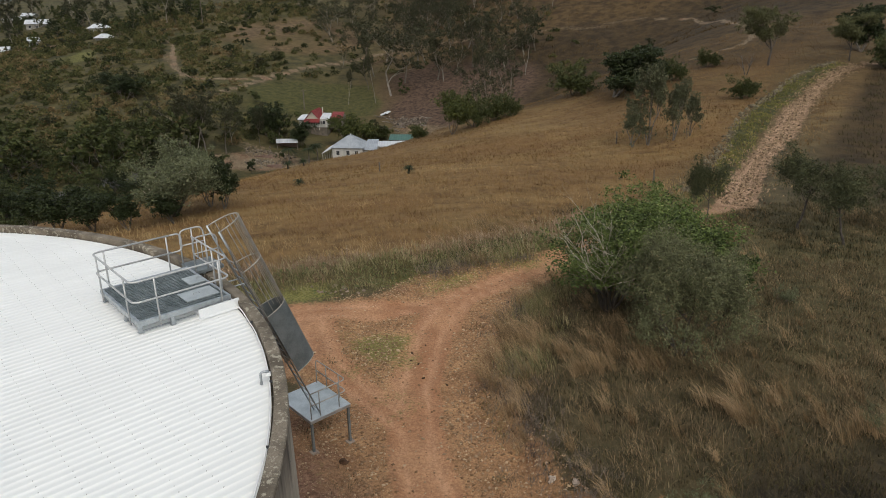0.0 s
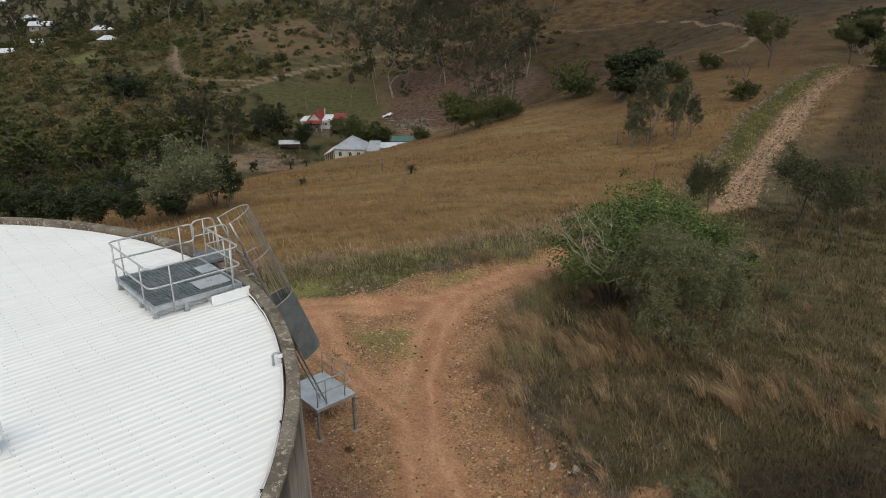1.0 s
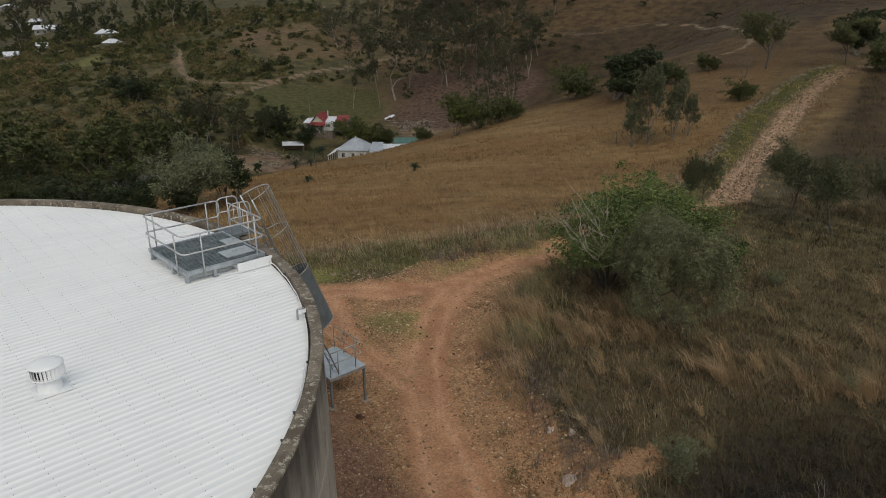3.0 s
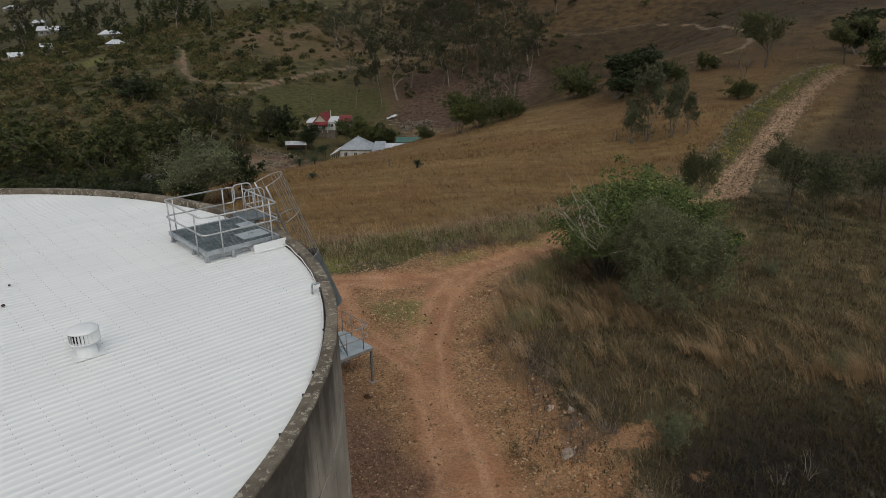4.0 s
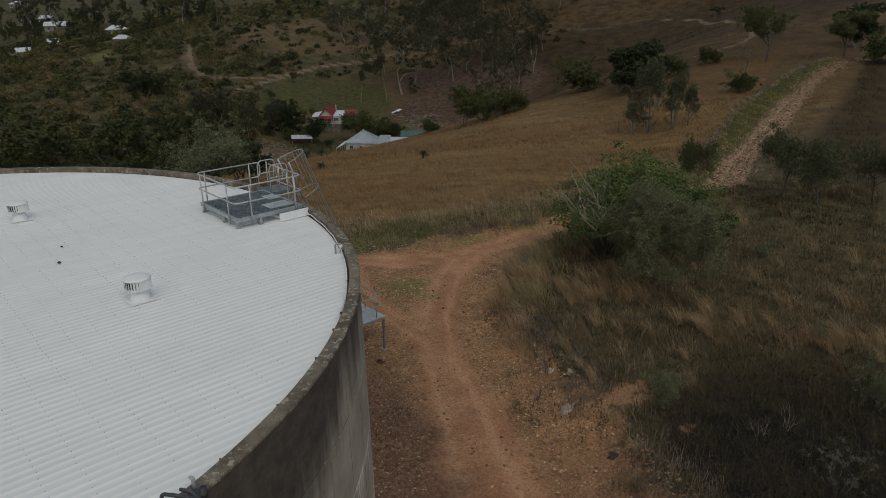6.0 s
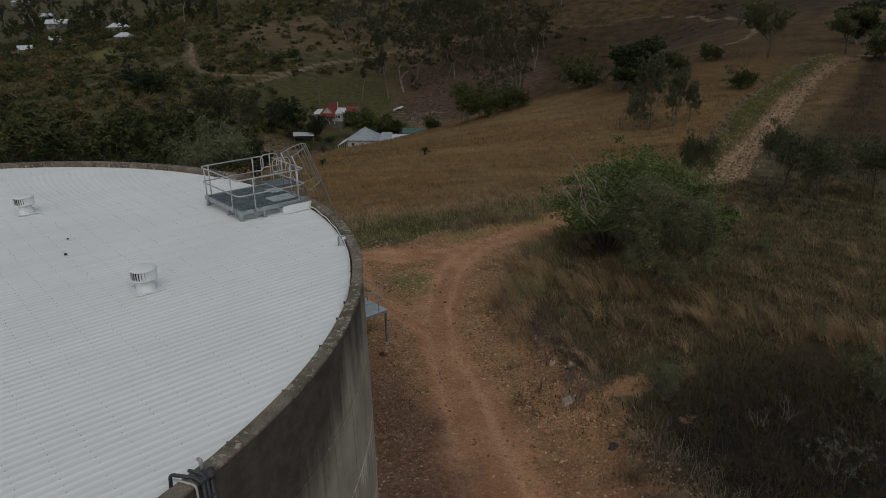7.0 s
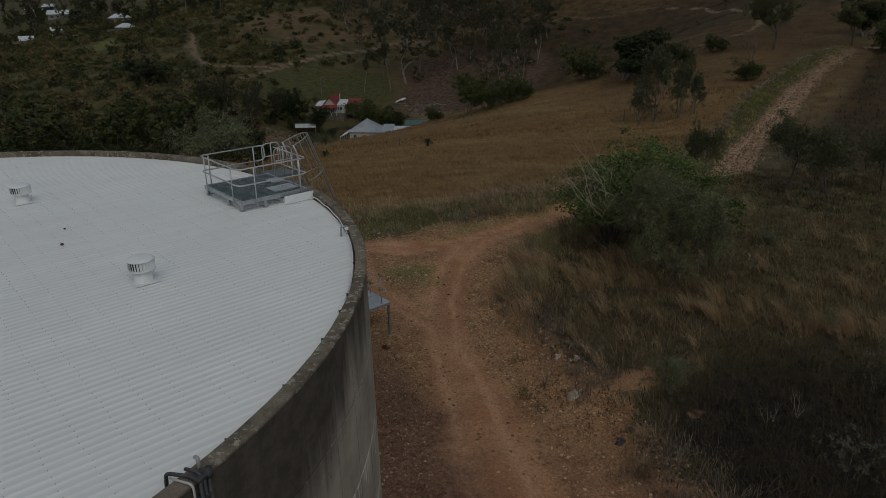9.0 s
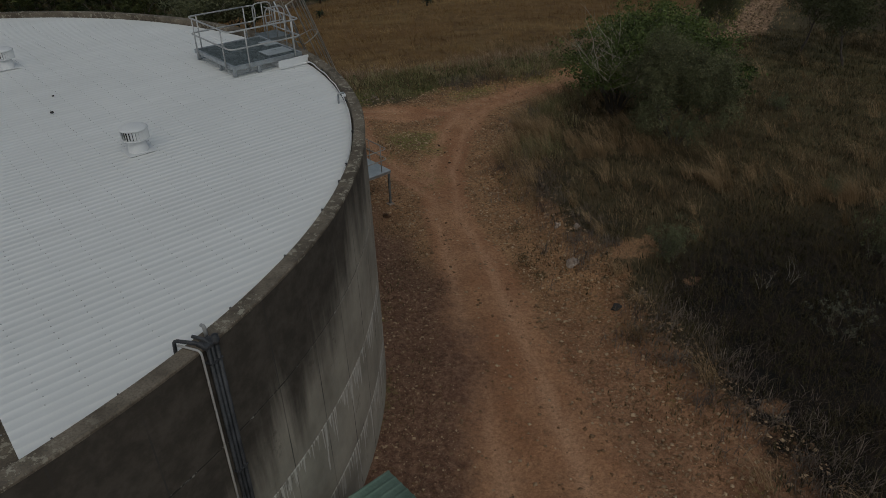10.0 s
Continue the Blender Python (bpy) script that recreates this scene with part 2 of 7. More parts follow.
def concrete_material():
    """Old cast concrete: dark runs below the rim, joints with white lime runs under them."""
    n = Nodes("weathered_concrete", 0.88)
    x, y, z = n.split()
    arc = n.math("MULTIPLY", n.math("ARCTAN2", y, x), 14.0)
    wall_co = n.join(arc, z, 0.0)
    base = n.mix(n.span(n.noise(0.7, 5.0, 0.6, wall_co), 0.3, 0.7), (0.29, 0.262, 0.205), (0.48, 0.435, 0.35))
    base = n.mix(n.span(n.noise(9.0, 4.0, 0.6, wall_co), 0.3, 0.7, 0.0, 0.35), base, (0.36, 0.34, 0.3))
    runs = n.noise(1.0, 5.0, 0.65, n.scaled(0.75, 0.16, 1.0, wall_co))
    broad = n.noise(0.16, 3.0, 0.5, wall_co)
    below = n.span(n.math("ADD", z, n.math("MULTIPLY", n.math("SUBTRACT", broad, 0.5), 9.0)), 2.2, 7.0)
    reach = n.math("ADD", 6.75, n.math("MULTIPLY", n.math("MINIMUM", n.math("ADD", arc, 1.0), 0.0), 0.4))
    ragged = n.math("MULTIPLY", n.math("SUBTRACT", n.noise(1.0, 5.0, 0.65, n.scaled(1.1, 0.1, 1.0, wall_co)), 0.5), 5.5)
    under = n.span(n.math("SUBTRACT", n.math("ADD", z, ragged), reach), -1.1, 1.0)
    dark = n.math("MAXIMUM", n.math("MULTIPLY", n.span(runs, 0.4, 0.76), n.math("ADD", n.math("MULTIPLY", below, 0.45), 0.1)), n.math("MULTIPLY", under, 0.9))
    base = n.mix(dark, base, n.mix(n.span(n.noise(2.6, 5.0, 0.7, wall_co), 0.35, 0.7), (0.034, 0.028, 0.023), (0.085, 0.073, 0.06)))
    blots = n.math("MULTIPLY", n.span(n.noise(1.3, 6.0, 0.75, wall_co), 0.6, 0.66), 0.45)
    base = n.mix(blots, base, (0.075, 0.062, 0.048))
    board = n.math("FRACT", n.math("MULTIPLY", arc, 0.82))
    base = n.mix(n.math("MULTIPLY", n.math("LESS_THAN", board, 0.022), n.span(n.noise(0.8, 2.0, 0.5, wall_co), 0.4, 0.6, 0.3, 0.9)), base, (0.07, 0.065, 0.06))
    lime = None
    crack = n.math("LESS_THAN", n.math("ABSOLUTE", n.math("SUBTRACT", z, n.math("ADD", 5.49, n.math("MULTIPLY", n.noise(0.9, 4.0, 0.6, wall_co), 0.03)))), 0.02)
    base = n.mix(n.math("MULTIPLY", crack, 0.8), base, (0.04, 0.036, 0.03))
    for level, reach in ((1.62, 2.0), (3.52, 1.5), (5.5, 0.03)):
        drop = n.math("SUBTRACT", level, z)
        length = n.math("MULTIPLY", n.span(n.noise(1.0, 4.0, 0.7, n.scaled(4.5, 0.05, 1.0, wall_co)), 0.44, 0.74), reach)
        m = n.math("MULTIPLY", n.math("GREATER_THAN", drop, -0.02), n.math("LESS_THAN", drop, length))
        fade = n.span(n.noise(1.0, 3.0, 0.6, n.scaled(14.0, 0.6, 1.0, wall_co)), 0.4, 0.56, 0.0, 0.95 if level < 5 else 0.4)
        edge = n.math("LESS_THAN", n.math("ABSOLUTE", drop), 0.022)
        edge = n.math("MULTIPLY", edge, n.span(n.noise(0.7, 3.0, 0.6, wall_co), 0.45, 0.62, 0.0, 0.65 if level < 5 else 0.0))
        m = n.math("MAXIMUM", n.math("MULTIPLY", m, fade), edge)
        lime = m if lime is None else n.math("MAXIMUM", lime, m)
    c = n.mix(lime, base, (0.66, 0.63, 0.56))
    return n.done(c, n.noise(18.0, 5.0, 0.6, wall_co), 0.012, 0.5)


def rim_material():
    n = Nodes("lichened_concrete", 0.9)
    c = n.mix(n.span(n.noise(1.6, 5.0), 0.35, 0.65), (0.11, 0.09, 0.066), (0.24, 0.203, 0.155))
    c = n.mix(n.span(n.noise(30.0, 3.0), 0.4, 0.7, 0.0, 0.5), c, (0.08, 0.07, 0.06))
    spots = n.math("MULTIPLY", n.span(n.noise(7.0, 5.0, 0.75), 0.54, 0.6), n.span(n.noise(0.6, 2.0), 0.36, 0.55))
    c = n.mix(n.math("MULTIPLY", spots, 0.85), c, (0.4, 0.37, 0.29))
    return n.done(c, n.noise(22.0, 5.0), 0.015, 0.7)


def ground_material():
    n = Nodes("hill_ground", 0.95)
    wide, mid, fine = n.noise(0.06, 4.0), n.noise(0.7, 5.0, 0.6), n.noise(9.0, 5.0, 0.65)
    tan = n.mix(n.span(mid, 0.3, 0.7), (0.122, 0.071, 0.027), (0.228, 0.139, 0.055))
    tan = n.mix(n.span(wide, 0.42, 0.62, 0.0, 0.7), tan, (0.18, 0.097, 0.035))
    tan = n.mix(n.span(n.noise(0.16, 4.0, 0.6, n.scaled(0.5, 1.6, 1.0)), 0.5, 0.68, 0.0, 0.6), tan, (0.27, 0.185, 0.073))
    tan = n.mix(n.span(n.noise(3.0, 4.0, 0.7, n.scaled(1.0, 0.35, 1.0)), 0.5, 0.72, 0.0, 0.6), tan, (0.3, 0.2, 0.082))
    rough_grass = n.mix(n.span(mid, 0.3, 0.7), (0.05, 0.042, 0.02), (0.118, 0.093, 0.046))
    rough_grass = n.mix(n.attr("olive"), rough_grass, n.mix(n.span(n.noise(1.1, 5.0, 0.65), 0.32, 0.68), (0.055, 0.05, 0.02), (0.12, 0.102, 0.046)))
    rough_grass = n.mix(n.attr("burnt"), rough_grass, n.mix(n.span(n.noise(1.3, 6.0, 0.7), 0.35, 0.7), (0.009, 0.008, 0.006), (0.032, 0.022, 0.016)))
    c = n.mix(n.attr("dry"), rough_grass, tan)
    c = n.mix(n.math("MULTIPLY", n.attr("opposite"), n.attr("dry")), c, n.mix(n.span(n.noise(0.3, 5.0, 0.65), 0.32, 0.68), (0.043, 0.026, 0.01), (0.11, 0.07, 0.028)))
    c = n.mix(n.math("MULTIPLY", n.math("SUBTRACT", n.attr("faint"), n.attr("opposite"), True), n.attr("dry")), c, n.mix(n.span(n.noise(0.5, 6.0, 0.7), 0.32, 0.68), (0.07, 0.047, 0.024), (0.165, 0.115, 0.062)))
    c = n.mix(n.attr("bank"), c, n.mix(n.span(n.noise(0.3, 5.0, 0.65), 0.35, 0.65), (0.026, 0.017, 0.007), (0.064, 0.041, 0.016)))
    c = n.mix(n.attr("scrub"), c, n.mix(n.span(n.noise(0.22, 5.0, 0.65), 0.35, 0.65), (0.036, 0.034, 0.013), (0.105, 0.088, 0.035)))
    c = n.mix(n.attr("litter"), c, n.mix(n.span(n.noise(0.9, 7.0, 0.78), 0.36, 0.64), (0.035, 0.021, 0.014), (0.14, 0.09, 0.06)))
    c = n.mix(n.span(n.math("ADD", n.attr("green"), n.math("MULTIPLY", n.math("SUBTRACT", fine, 0.5), 0.9)), 0.3, 0.8), c,
              n.mix(n.span(n.noise(0.8, 7.0, 0.75), 0.34, 0.66), (0.036, 0.037, 0.011), (0.092, 0.087, 0.026)))
    worn = n.mix(n.span(n.noise(0.45, 5.0, 0.6), 0.3, 0.7), (0.37, 0.177, 0.088), (0.515, 0.282, 0.15))
    worn = n.mix(n.span(n.noise(3.0, 6.0, 0.7), 0.42, 0.75, 0.0, 0.6), worn, (0.3, 0.16, 0.088))
    worn = n.mix(n.math("MULTIPLY", n.attr("rut"), n.span(n.noise(2.0, 5.0, 0.65, n.scaled(1.0, 0.2, 1.0)), 0.3, 0.62, 0.1, 0.8)), worn, (0.58, 0.335, 0.195))
    strewn = n.mix(n.span(n.noise(0.9, 6.0, 0.7), 0.32, 0.68), (0.275, 0.146, 0.071), (0.455, 0.263, 0.132))
    strewn = n.mix(n.span(n.noise(0.33, 4.0, 0.6), 0.5, 0.7, 0.0, 0.55), strewn, (0.39, 0.215, 0.11))
    strewn = n.mix(n.attr("lower"), strewn, n.mix(n.span(n.noise(1.2, 6.0, 0.7), 0.32, 0.68), (0.26, 0.13, 0.068), (0.42, 0.23, 0.126)))
    dirt = n.mix(n.span(n.math("ADD", n.attr("band"), n.math("MULTIPLY", n.math("SUBTRACT", n.noise(1.7, 7.0, 0.75), 0.5), 1.1)), 0.25, 0.75), strewn, worn)
    upper = n.mix(n.span(n.noise(1.1, 6.0, 0.7), 0.36, 0.64), (0.165, 0.108, 0.064), (0.43, 0.283, 0.185))
    upper = n.mix(n.math("MULTIPLY", n.attr("rut"), 0.6), upper, (0.56, 0.385, 0.26))
    dirt = n.mix(n.attr("pale"), dirt, upper)
    dirt = n.mix(n.attr("faint"), dirt, n.mix(n.span(n.noise(0.4, 5.0, 0.7), 0.35, 0.65), (0.115, 0.086, 0.053), (0.225, 0.172, 0.11)))
    grit = n.mix(n.span(n.noise(5.0, 6.0, 0.75), 0.35, 0.68), (0.15, 0.078, 0.049), (0.3, 0.17, 0.108))
    dirt = n.mix(n.span(n.math("ADD", n.attr("grit"), n.math("MULTIPLY", n.math("SUBTRACT", n.noise(2.2, 7.0, 0.75), 0.5), 1.0)), 0.2, 0.85), dirt, grit)
    loose = n.math("SUBTRACT", 1.0, n.math("MULTIPLY", n.attr("band"), 0.75))
    pebble = n.math("MULTIPLY", n.math("MULTIPLY", n.span(n.cells(17.0), 0.12, 0.26, 1.0, 0.0), n.span(n.noise(2.5, 3.0), 0.4, 0.58)), loose)
    dirt = n.mix(n.math("MULTIPLY", pebble, 0.9), dirt, n.mix(n.span(n.noise(40.0, 1.0), 0.35, 0.65), (0.2, 0.12, 0.065), (0.7, 0.55, 0.36)))
    specks = n.span(n.noise(9.0, 8.0, 0.9), 0.36, 0.64)
    dirt = n.mix(n.math("ADD", 0.55, n.math("MULTIPLY", loose, 0.4)), dirt, n.mix(specks, (0.5, 0.46, 0.43), (1.42, 1.45, 1.47)), "MULTIPLY")
    clods = n.math("MULTIPLY", n.math("MULTIPLY", n.span(n.cells(34.0), 0.1, 0.3, 1.0, 0.0), n.span(n.noise(1.6, 4.0), 0.38, 0.58)), loose)
    dirt = n.mix(n.math("MULTIPLY", clods, 0.85), dirt, n.mix(n.span(n.noise(17.0, 1.0), 0.4, 0.6), (0.11, 0.06, 0.033), (0.64, 0.49, 0.32)))
    edge = n.math("ADD", n.attr("dirt"), n.math("MULTIPLY", n.math("SUBTRACT", n.noise(1.3, 8.0, 0.8), 0.5), 1.9))
    c = n.mix(n.span(edge, 0.3, 0.7), c, dirt)
    thin = n.span(n.math("ADD", n.attr("moss"), n.math("MULTIPLY", n.math("SUBTRACT", n.noise(6.0, 6.0, 0.75), 0.5), 1.6)), 0.3, 0.7, 0.0, 0.9)
    c = n.mix(thin, c, n.mix(n.span(fine, 0.35, 0.65), (0.12, 0.12, 0.032), (0.27, 0.25, 0.08)))
    c = n.mix(n.attr("road"), c, n.mix(fine, (0.09, 0.09, 0.09), (0.16, 0.16, 0.16)))
    bump = n.math("ADD", n.math("ADD", fine, n.math("MULTIPLY", mid, 1.5)), n.math("MULTIPLY", pebble, 0.5))
    return n.done(c, bump, 0.1, 0.85)


def blade_material(name, colours):
    """Grass whose blades run from one tone to the next by their own chance."""
    n = Nodes(name, 0.8)
    colours = [tuple(0.92 * v for v in c) for c in colours]
    tone = n.attr("tone")
    c = colours[0]
    for i, col in enumerate(colours[1:]):
        k = i / (len(colours) - 1)
        c = n.mix(n.span(tone, k, k + 1 / (len(colours) - 1)), c, col)
    c = n.mix(n.span(n.attr("tip"), 0.5, 1.0, 0.0, 0.25), c, colours[-1])
    return n.thin(c)


# ---- the lie of the land ----
RIDGE_S = [-60, 0, 27, 45, 56, 73, 100, 126, 160, 200, 320, 900]
RIDGE_Z = [0.5, 0.25, -0.9, -1.8, -2.35, -1.9, 0.2, 3.6, 8.0, 13.0, 26.0, 60.0]
FOOT_X = [-900, -260, -190, -115, -60, -20, 0, 40, 100, 200, 900]
FOOT_Y = [560, 330, 228, 140, 128, 178, 196, 192, 188, 185, 180]
FOOT_Z = [-22, -22, -22, -22, -23, -23.5, -22.5, -16.5, -5.5, 12, 60]
RISE = [0.10, 0.12, 0.13, 0.135, 0.16, 0.21, 0.23, 0.25, 0.26, 0.26, 0.2]


def smooth(x, xs, ys, w):
    return sum(np.interp(x + k * w, xs, ys) for k in (-1, -0.5, 0, 0.5, 1)) / 5


def ridge_sd(x, y):
    return 0.627 * x + 0.779 * (y - 20.0), -0.779 * x + 0.627 * (y - 20.0)


def ground_z(x, y):
    x, y = np.asarray(x, float), np.asarray(y, float)
    s, d = ridge_sd(x, y)
    left, right = np.maximum(d, 0), np.maximum(-d, 0)
    brow = smooth(s, [10, 50, 80, 110, 140], [74, 76, 76, 68, 54], 10.0)
    round_ = smooth(s, [10, 50, 80, 110, 140], [0.0016, 0.0016, 0.00176, 0.0023, 0.0035], 10.0)
    a = smooth(s, RIDGE_S, RIDGE_Z, 12.0) - round_ * left ** 2 - 2.0 * np.logaddexp(0, (left - brow) / 5) - 0.0006 * np.minimum(right, 120) ** 2
    up = y - smooth(x, FOOT_X, FOOT_Y, 18.0)
    soft = 8.0
    b = smooth(x, FOOT_X, FOOT_Z, 18.0) + smooth(x, FOOT_X, RISE, 18.0) * soft * np.logaddexp(0, up / soft)
    k = 2.2
    h = k * np.logaddexp(np.maximum(a, -200) / k, b / k)
    far = np.clip((np.hypot(x, y - 15) - 30) / 60, 0, 1)
    h = h + far * (0.9 * np.sin(x / 23 + 1.3) * np.sin(y / 29) + 0.35 * np.sin(x / 7.1 + y / 11.3) * np.sin(y / 8.7 - x / 14))
    return h


# ---- ground ----
TANK = (-14.345, 15.6)
PLATFORM = (-14.15, 15.7)
RIM_Z, ROOF_Z, WIDE = 7.4, 7.22, 1.0154
HEADING = radians(38.3)
MAIN_TRACK = [(4.2, -40, 4.2), (4.0, 0, 4.3), (4.0, 11, 4.2), (3.5, 17, 3.4), (2.6, 24, 2.9), (1.7, 30, 2.9), (2.4, 36, 3.1), (5.2, 40.6, 2.4),
              (10.8, 44.4, 1.3), (17, 50, 0.9), (23.2, 55.1, 0.55), (27, 57.0, 0.8), (29.6, 58.8, 1.5), (33.7, 65.5, 1.45), (40, 75.2, 1.35), (47.9, 84.9, 1.7),
              (55.4, 95.5, 1.7), (60.3, 101, 1.3), (65.2, 106.3, 1.1), (69.9, 109.9, 0.9), (74, 111.2, 0.9), (84, 113, 1.0)]
STRIP = [(28.6, 61.5, 0.6), (31.2, 65.6, 0.8), (37.2, 75.3, 1.15), (43.7, 85.4, 1.6), (51.9, 96.8, 1.5), (57.2, 102.4, 1.8), (62.7, 107.9, 1.8), (67.6, 111.4, 1.6), (72, 112.8, 1.2)]
DRIVEN = ([(3.7, -10, 2.0), (3.9, 12, 1.75), (3.3, 18, 1.35), (2.9, 22.5, 1.1), (2.35, 25.5, 0.85), (2.3, 30.5, 0.85), (3.2, 35.7, 0.95), (5.0, 40.4, 0.95), (9.4, 44.1, 0.8), (17, 50, 0.6)],
          [(4.5, 39.8, 0.7), (0.5, 38.8, 0.9), (-4, 38.6, 1.0), (-12, 39, 1.0)],
          [(1.9, 28, 0.5), (0.3, 30.5, 0.6), (-1.6, 33.5, 0.8), (-2.6, 37.5, 0.9)])
YARD = [(3.0, 37.6, 2.2), (-3.2, 35.6, 3.2), (-9, 36.5, 2.4), (-20, 35, 2.2)]
HILL_TRACK = [(-48, 213.0, 1.0), (-45.6, 216.6, 1.1), (-40.7, 224.4, 1.2), (-34.4, 233.1, 1.35), (-20.6, 248.8, 1.4), (-6.9, 258.4, 1.4), (12.1, 265.4, 1.4), (30.1, 261.4, 1.4)]
HILL_TRACK_END = [(30.1, 261.4, 1.4), (42.6, 258.2, 1.7), (58.6, 253, 1.8), (69.8, 247.4, 1.8), (80.6, 247.8, 1.7), (87, 244, 1.2)]
HILL_TRACK_B = [(-33.5, 236, 0.9), (-42.8, 229.3, 1.1), (-49.2, 226.3, 1.2), (-57.4, 226, 1.2), (-62, 229.5, 1.1), (-66.5, 239, 1.0), (-71.5, 254, 1.0), (-75.3, 267, 0.8), (-79.8, 278, 0.6)]
HILL_TRACK_C = [(87, 244, 0.65), (98.9, 233.3, 0.8), (94.5, 206.3, 1.0), (86.5, 180, 0.9), (81.1, 163.5, 0.8), (74.5, 146, 0.9), (69.3, 141, 0.9), (60, 140, 0.8)]
HILL_ROAD = [(-110, 302, 1.0), (-85.1, 296, 1.2), (-73.6, 295.1, 1.3), (-62.3, 304.9, 1.3), (-46, 328.8, 1.4), (-20, 352, 1.4)]
VILLAGE_ROAD = [(-190, 322, 2.0), (-159.3, 312.2, 2.0), (-141.5, 305.7, 1.8), (-128, 300, 1.4)]
VALLEY_ROAD = [(-110, 120, 2.4), (-62, 137, 2.4), (-57, 145, 2.4), (-50, 150.5, 2.4), (-44, 153.5, 2.0)]
YARD_VALLEY = [(-46, 154, 2.2), (-41.5, 160, 3.2), (-36, 165, 5.5), (-30, 168, 6.5), (-23, 169, 4.5), (-14, 166, 2.5)]
GULLY = [(6, 192, 5.0), (16, 186, 6.0), (24, 190, 4.0)]


def along(x, y, line):
    """Distance from the middle of a track in half widths."""
    best = np.full(np.shape(x), 1e6)
    for (ax, ay, aw), (bx, by, bw) in zip(line, line[1:]):
        dx, dy = bx - ax, by - ay
        f = np.clip(((x - ax) * dx + (y - ay) * dy) / (dx * dx + dy * dy), 0, 1)
        d = np.hypot(x - ax - f * dx, y - ay - f * dy) / (aw + f * (bw - aw))
        best = np.minimum(best, d)
    return best


def step(v, lo, hi):
    f = np.clip((v - lo) / (hi - lo), 0, 1)
    return f * f * (3 - 2 * f)


def wobble(x, y, size, seed=0.0):
    """A cheap smooth chance field between about -1 and 1."""
    a, b = x / size + seed, y / size - 1.7 * seed
    return (np.sin(a * 1.3 + 2.1 * np.sin(b * 0.7)) + np.sin(b * 1.7 + 1.6 * np.sin(a * 1.1 + 0.8)) + 0.6 * np.sin(2.9 * a - 2.3 * b)) / 2.6


def dirt_share(x, y):
    lines = np.minimum(along(x, y, MAIN_TRACK), along(x, y, YARD))
    tank = np.hypot(x - TANK[0], y - TANK[1])
    m = np.maximum(1 - step(lines, 0.95 - 0.15 * step(y, 50, 58), 1.85 - 0.6 * step(y, 50, 58)), (1 - step(tank, 17.6, 19.6)) * step(y, -20, -5) * step(x, -14, -6))
    for line, k in ((HILL_TRACK, 1.0), (HILL_TRACK_END, 0.5), (HILL_TRACK_B, 0.85), (HILL_TRACK_C, 0.85), (HILL_ROAD, 0.7), (VILLAGE_ROAD, 0.9), (YARD_VALLEY, 0.85)):
        m = np.maximum(m, k * (1 - step(along(x, y, line), 0.55, 1.35)))
    upper = step(x, 33, 40) * step(y, 60, 70) * (1 - step(y, 116, 124))
    m = m * (1 - 0.36 * upper)
    return m * (1 - 0.8 * crown_share(x, y))


def crown_share(x, y):
    """The green stony strip along the downhill side of the ridge track."""
    return 1 - step(along(x, y, STRIP) + 0.25 * wobble(x, y, 3), 0.75, 1.35)


def driven(x, y):
    """Distance from the middle of the worn wheel ways in half widths."""
    return np.minimum.reduce([along(x, y, line) for line in DRIVEN])


def burnt_share(x, y):
    """The dark, thinly grown ground past the near stretch of the track."""
    edge = x - np.interp(y, [-10, 12, 18, 21, 24], [9.3, 9.0, 8.4, 9.8, 12.0]) + 0.7 * wobble(x, y, 1.9, 6.0)
    return step(edge, -0.6, 1.6) * (1 - step(y + 1.2 * wobble(x, y, 3.1, 1.0), 20.0, 26.5))


def olive_share(x, y):
    """Short greener grass on the shoulder past the two shrubs."""
    return step(x - 0.25 * (y - 30) + 1.5 * wobble(x, y, 3.5, 2.0), 14.5, 19) * step(y, 27, 32) * (1 - step(y, 50, 56))


BARE = ((9.0, 21.6, 1.6, 0.95), (7.3, 21.2, 1.5, 2.0), (10.2, 19.6, 0.6, 0.4), (10.1, 13.6, 0.7, 0.45))


def bare_share(x, y):
    """Patches of bare red earth in the grass."""
    m = 0.0
    for bx, by, bw, bh in BARE:
        m = np.maximum(m, 1 - step(np.hypot((x - bx) / bw, (y - by) / bh) + 0.35 * wobble(x, y, 0.7), 0.5, 1.15))
    return m


def tank_gap(x, y):
    return np.hypot(x - TANK[0], y - TANK[1])


def land(x, y):
    """The ground with its ruts, banks and small unevenness."""
    h = ground_z(x, y)
    lines = along(x, y, MAIN_TRACK)
    near = 1 - step(np.hypot(x, y - 20), 60, 130)
    ruts = np.exp(-((driven(x, y) + 0.08 * wobble(x, y, 3) - 0.62) / 0.25) ** 2) * (1 - step(y, 46, 52)) + np.exp(-((lines - 0.36) / 0.14) ** 2) * step(y, 46, 52)
    h = h - near * (1 - step(lines, 0.8, 1.35)) * 0.28 - near * 0.1 * ruts
    h = h + near * 0.05 * wobble(x, y, 1.1) + near * 0.1 * wobble(x, y, 4.5, 2.0) * step(lines, 1.0, 2.0)
    bank = step(along(x, y, MAIN_TRACK), 1.0, 1.6) * (1 - step(np.hypot(x - 10, y - 22), 9, 20)) * step(x, 3, 6)
    h = h + 0.35 * bank
    verge = np.exp(-((along(x, y, [(-3, 44, 1.0), (4, 46.5, 1.0), (10, 49, 1.0)]) - 0.0) / 2.0) ** 2)
    return h + 0.5 * verge


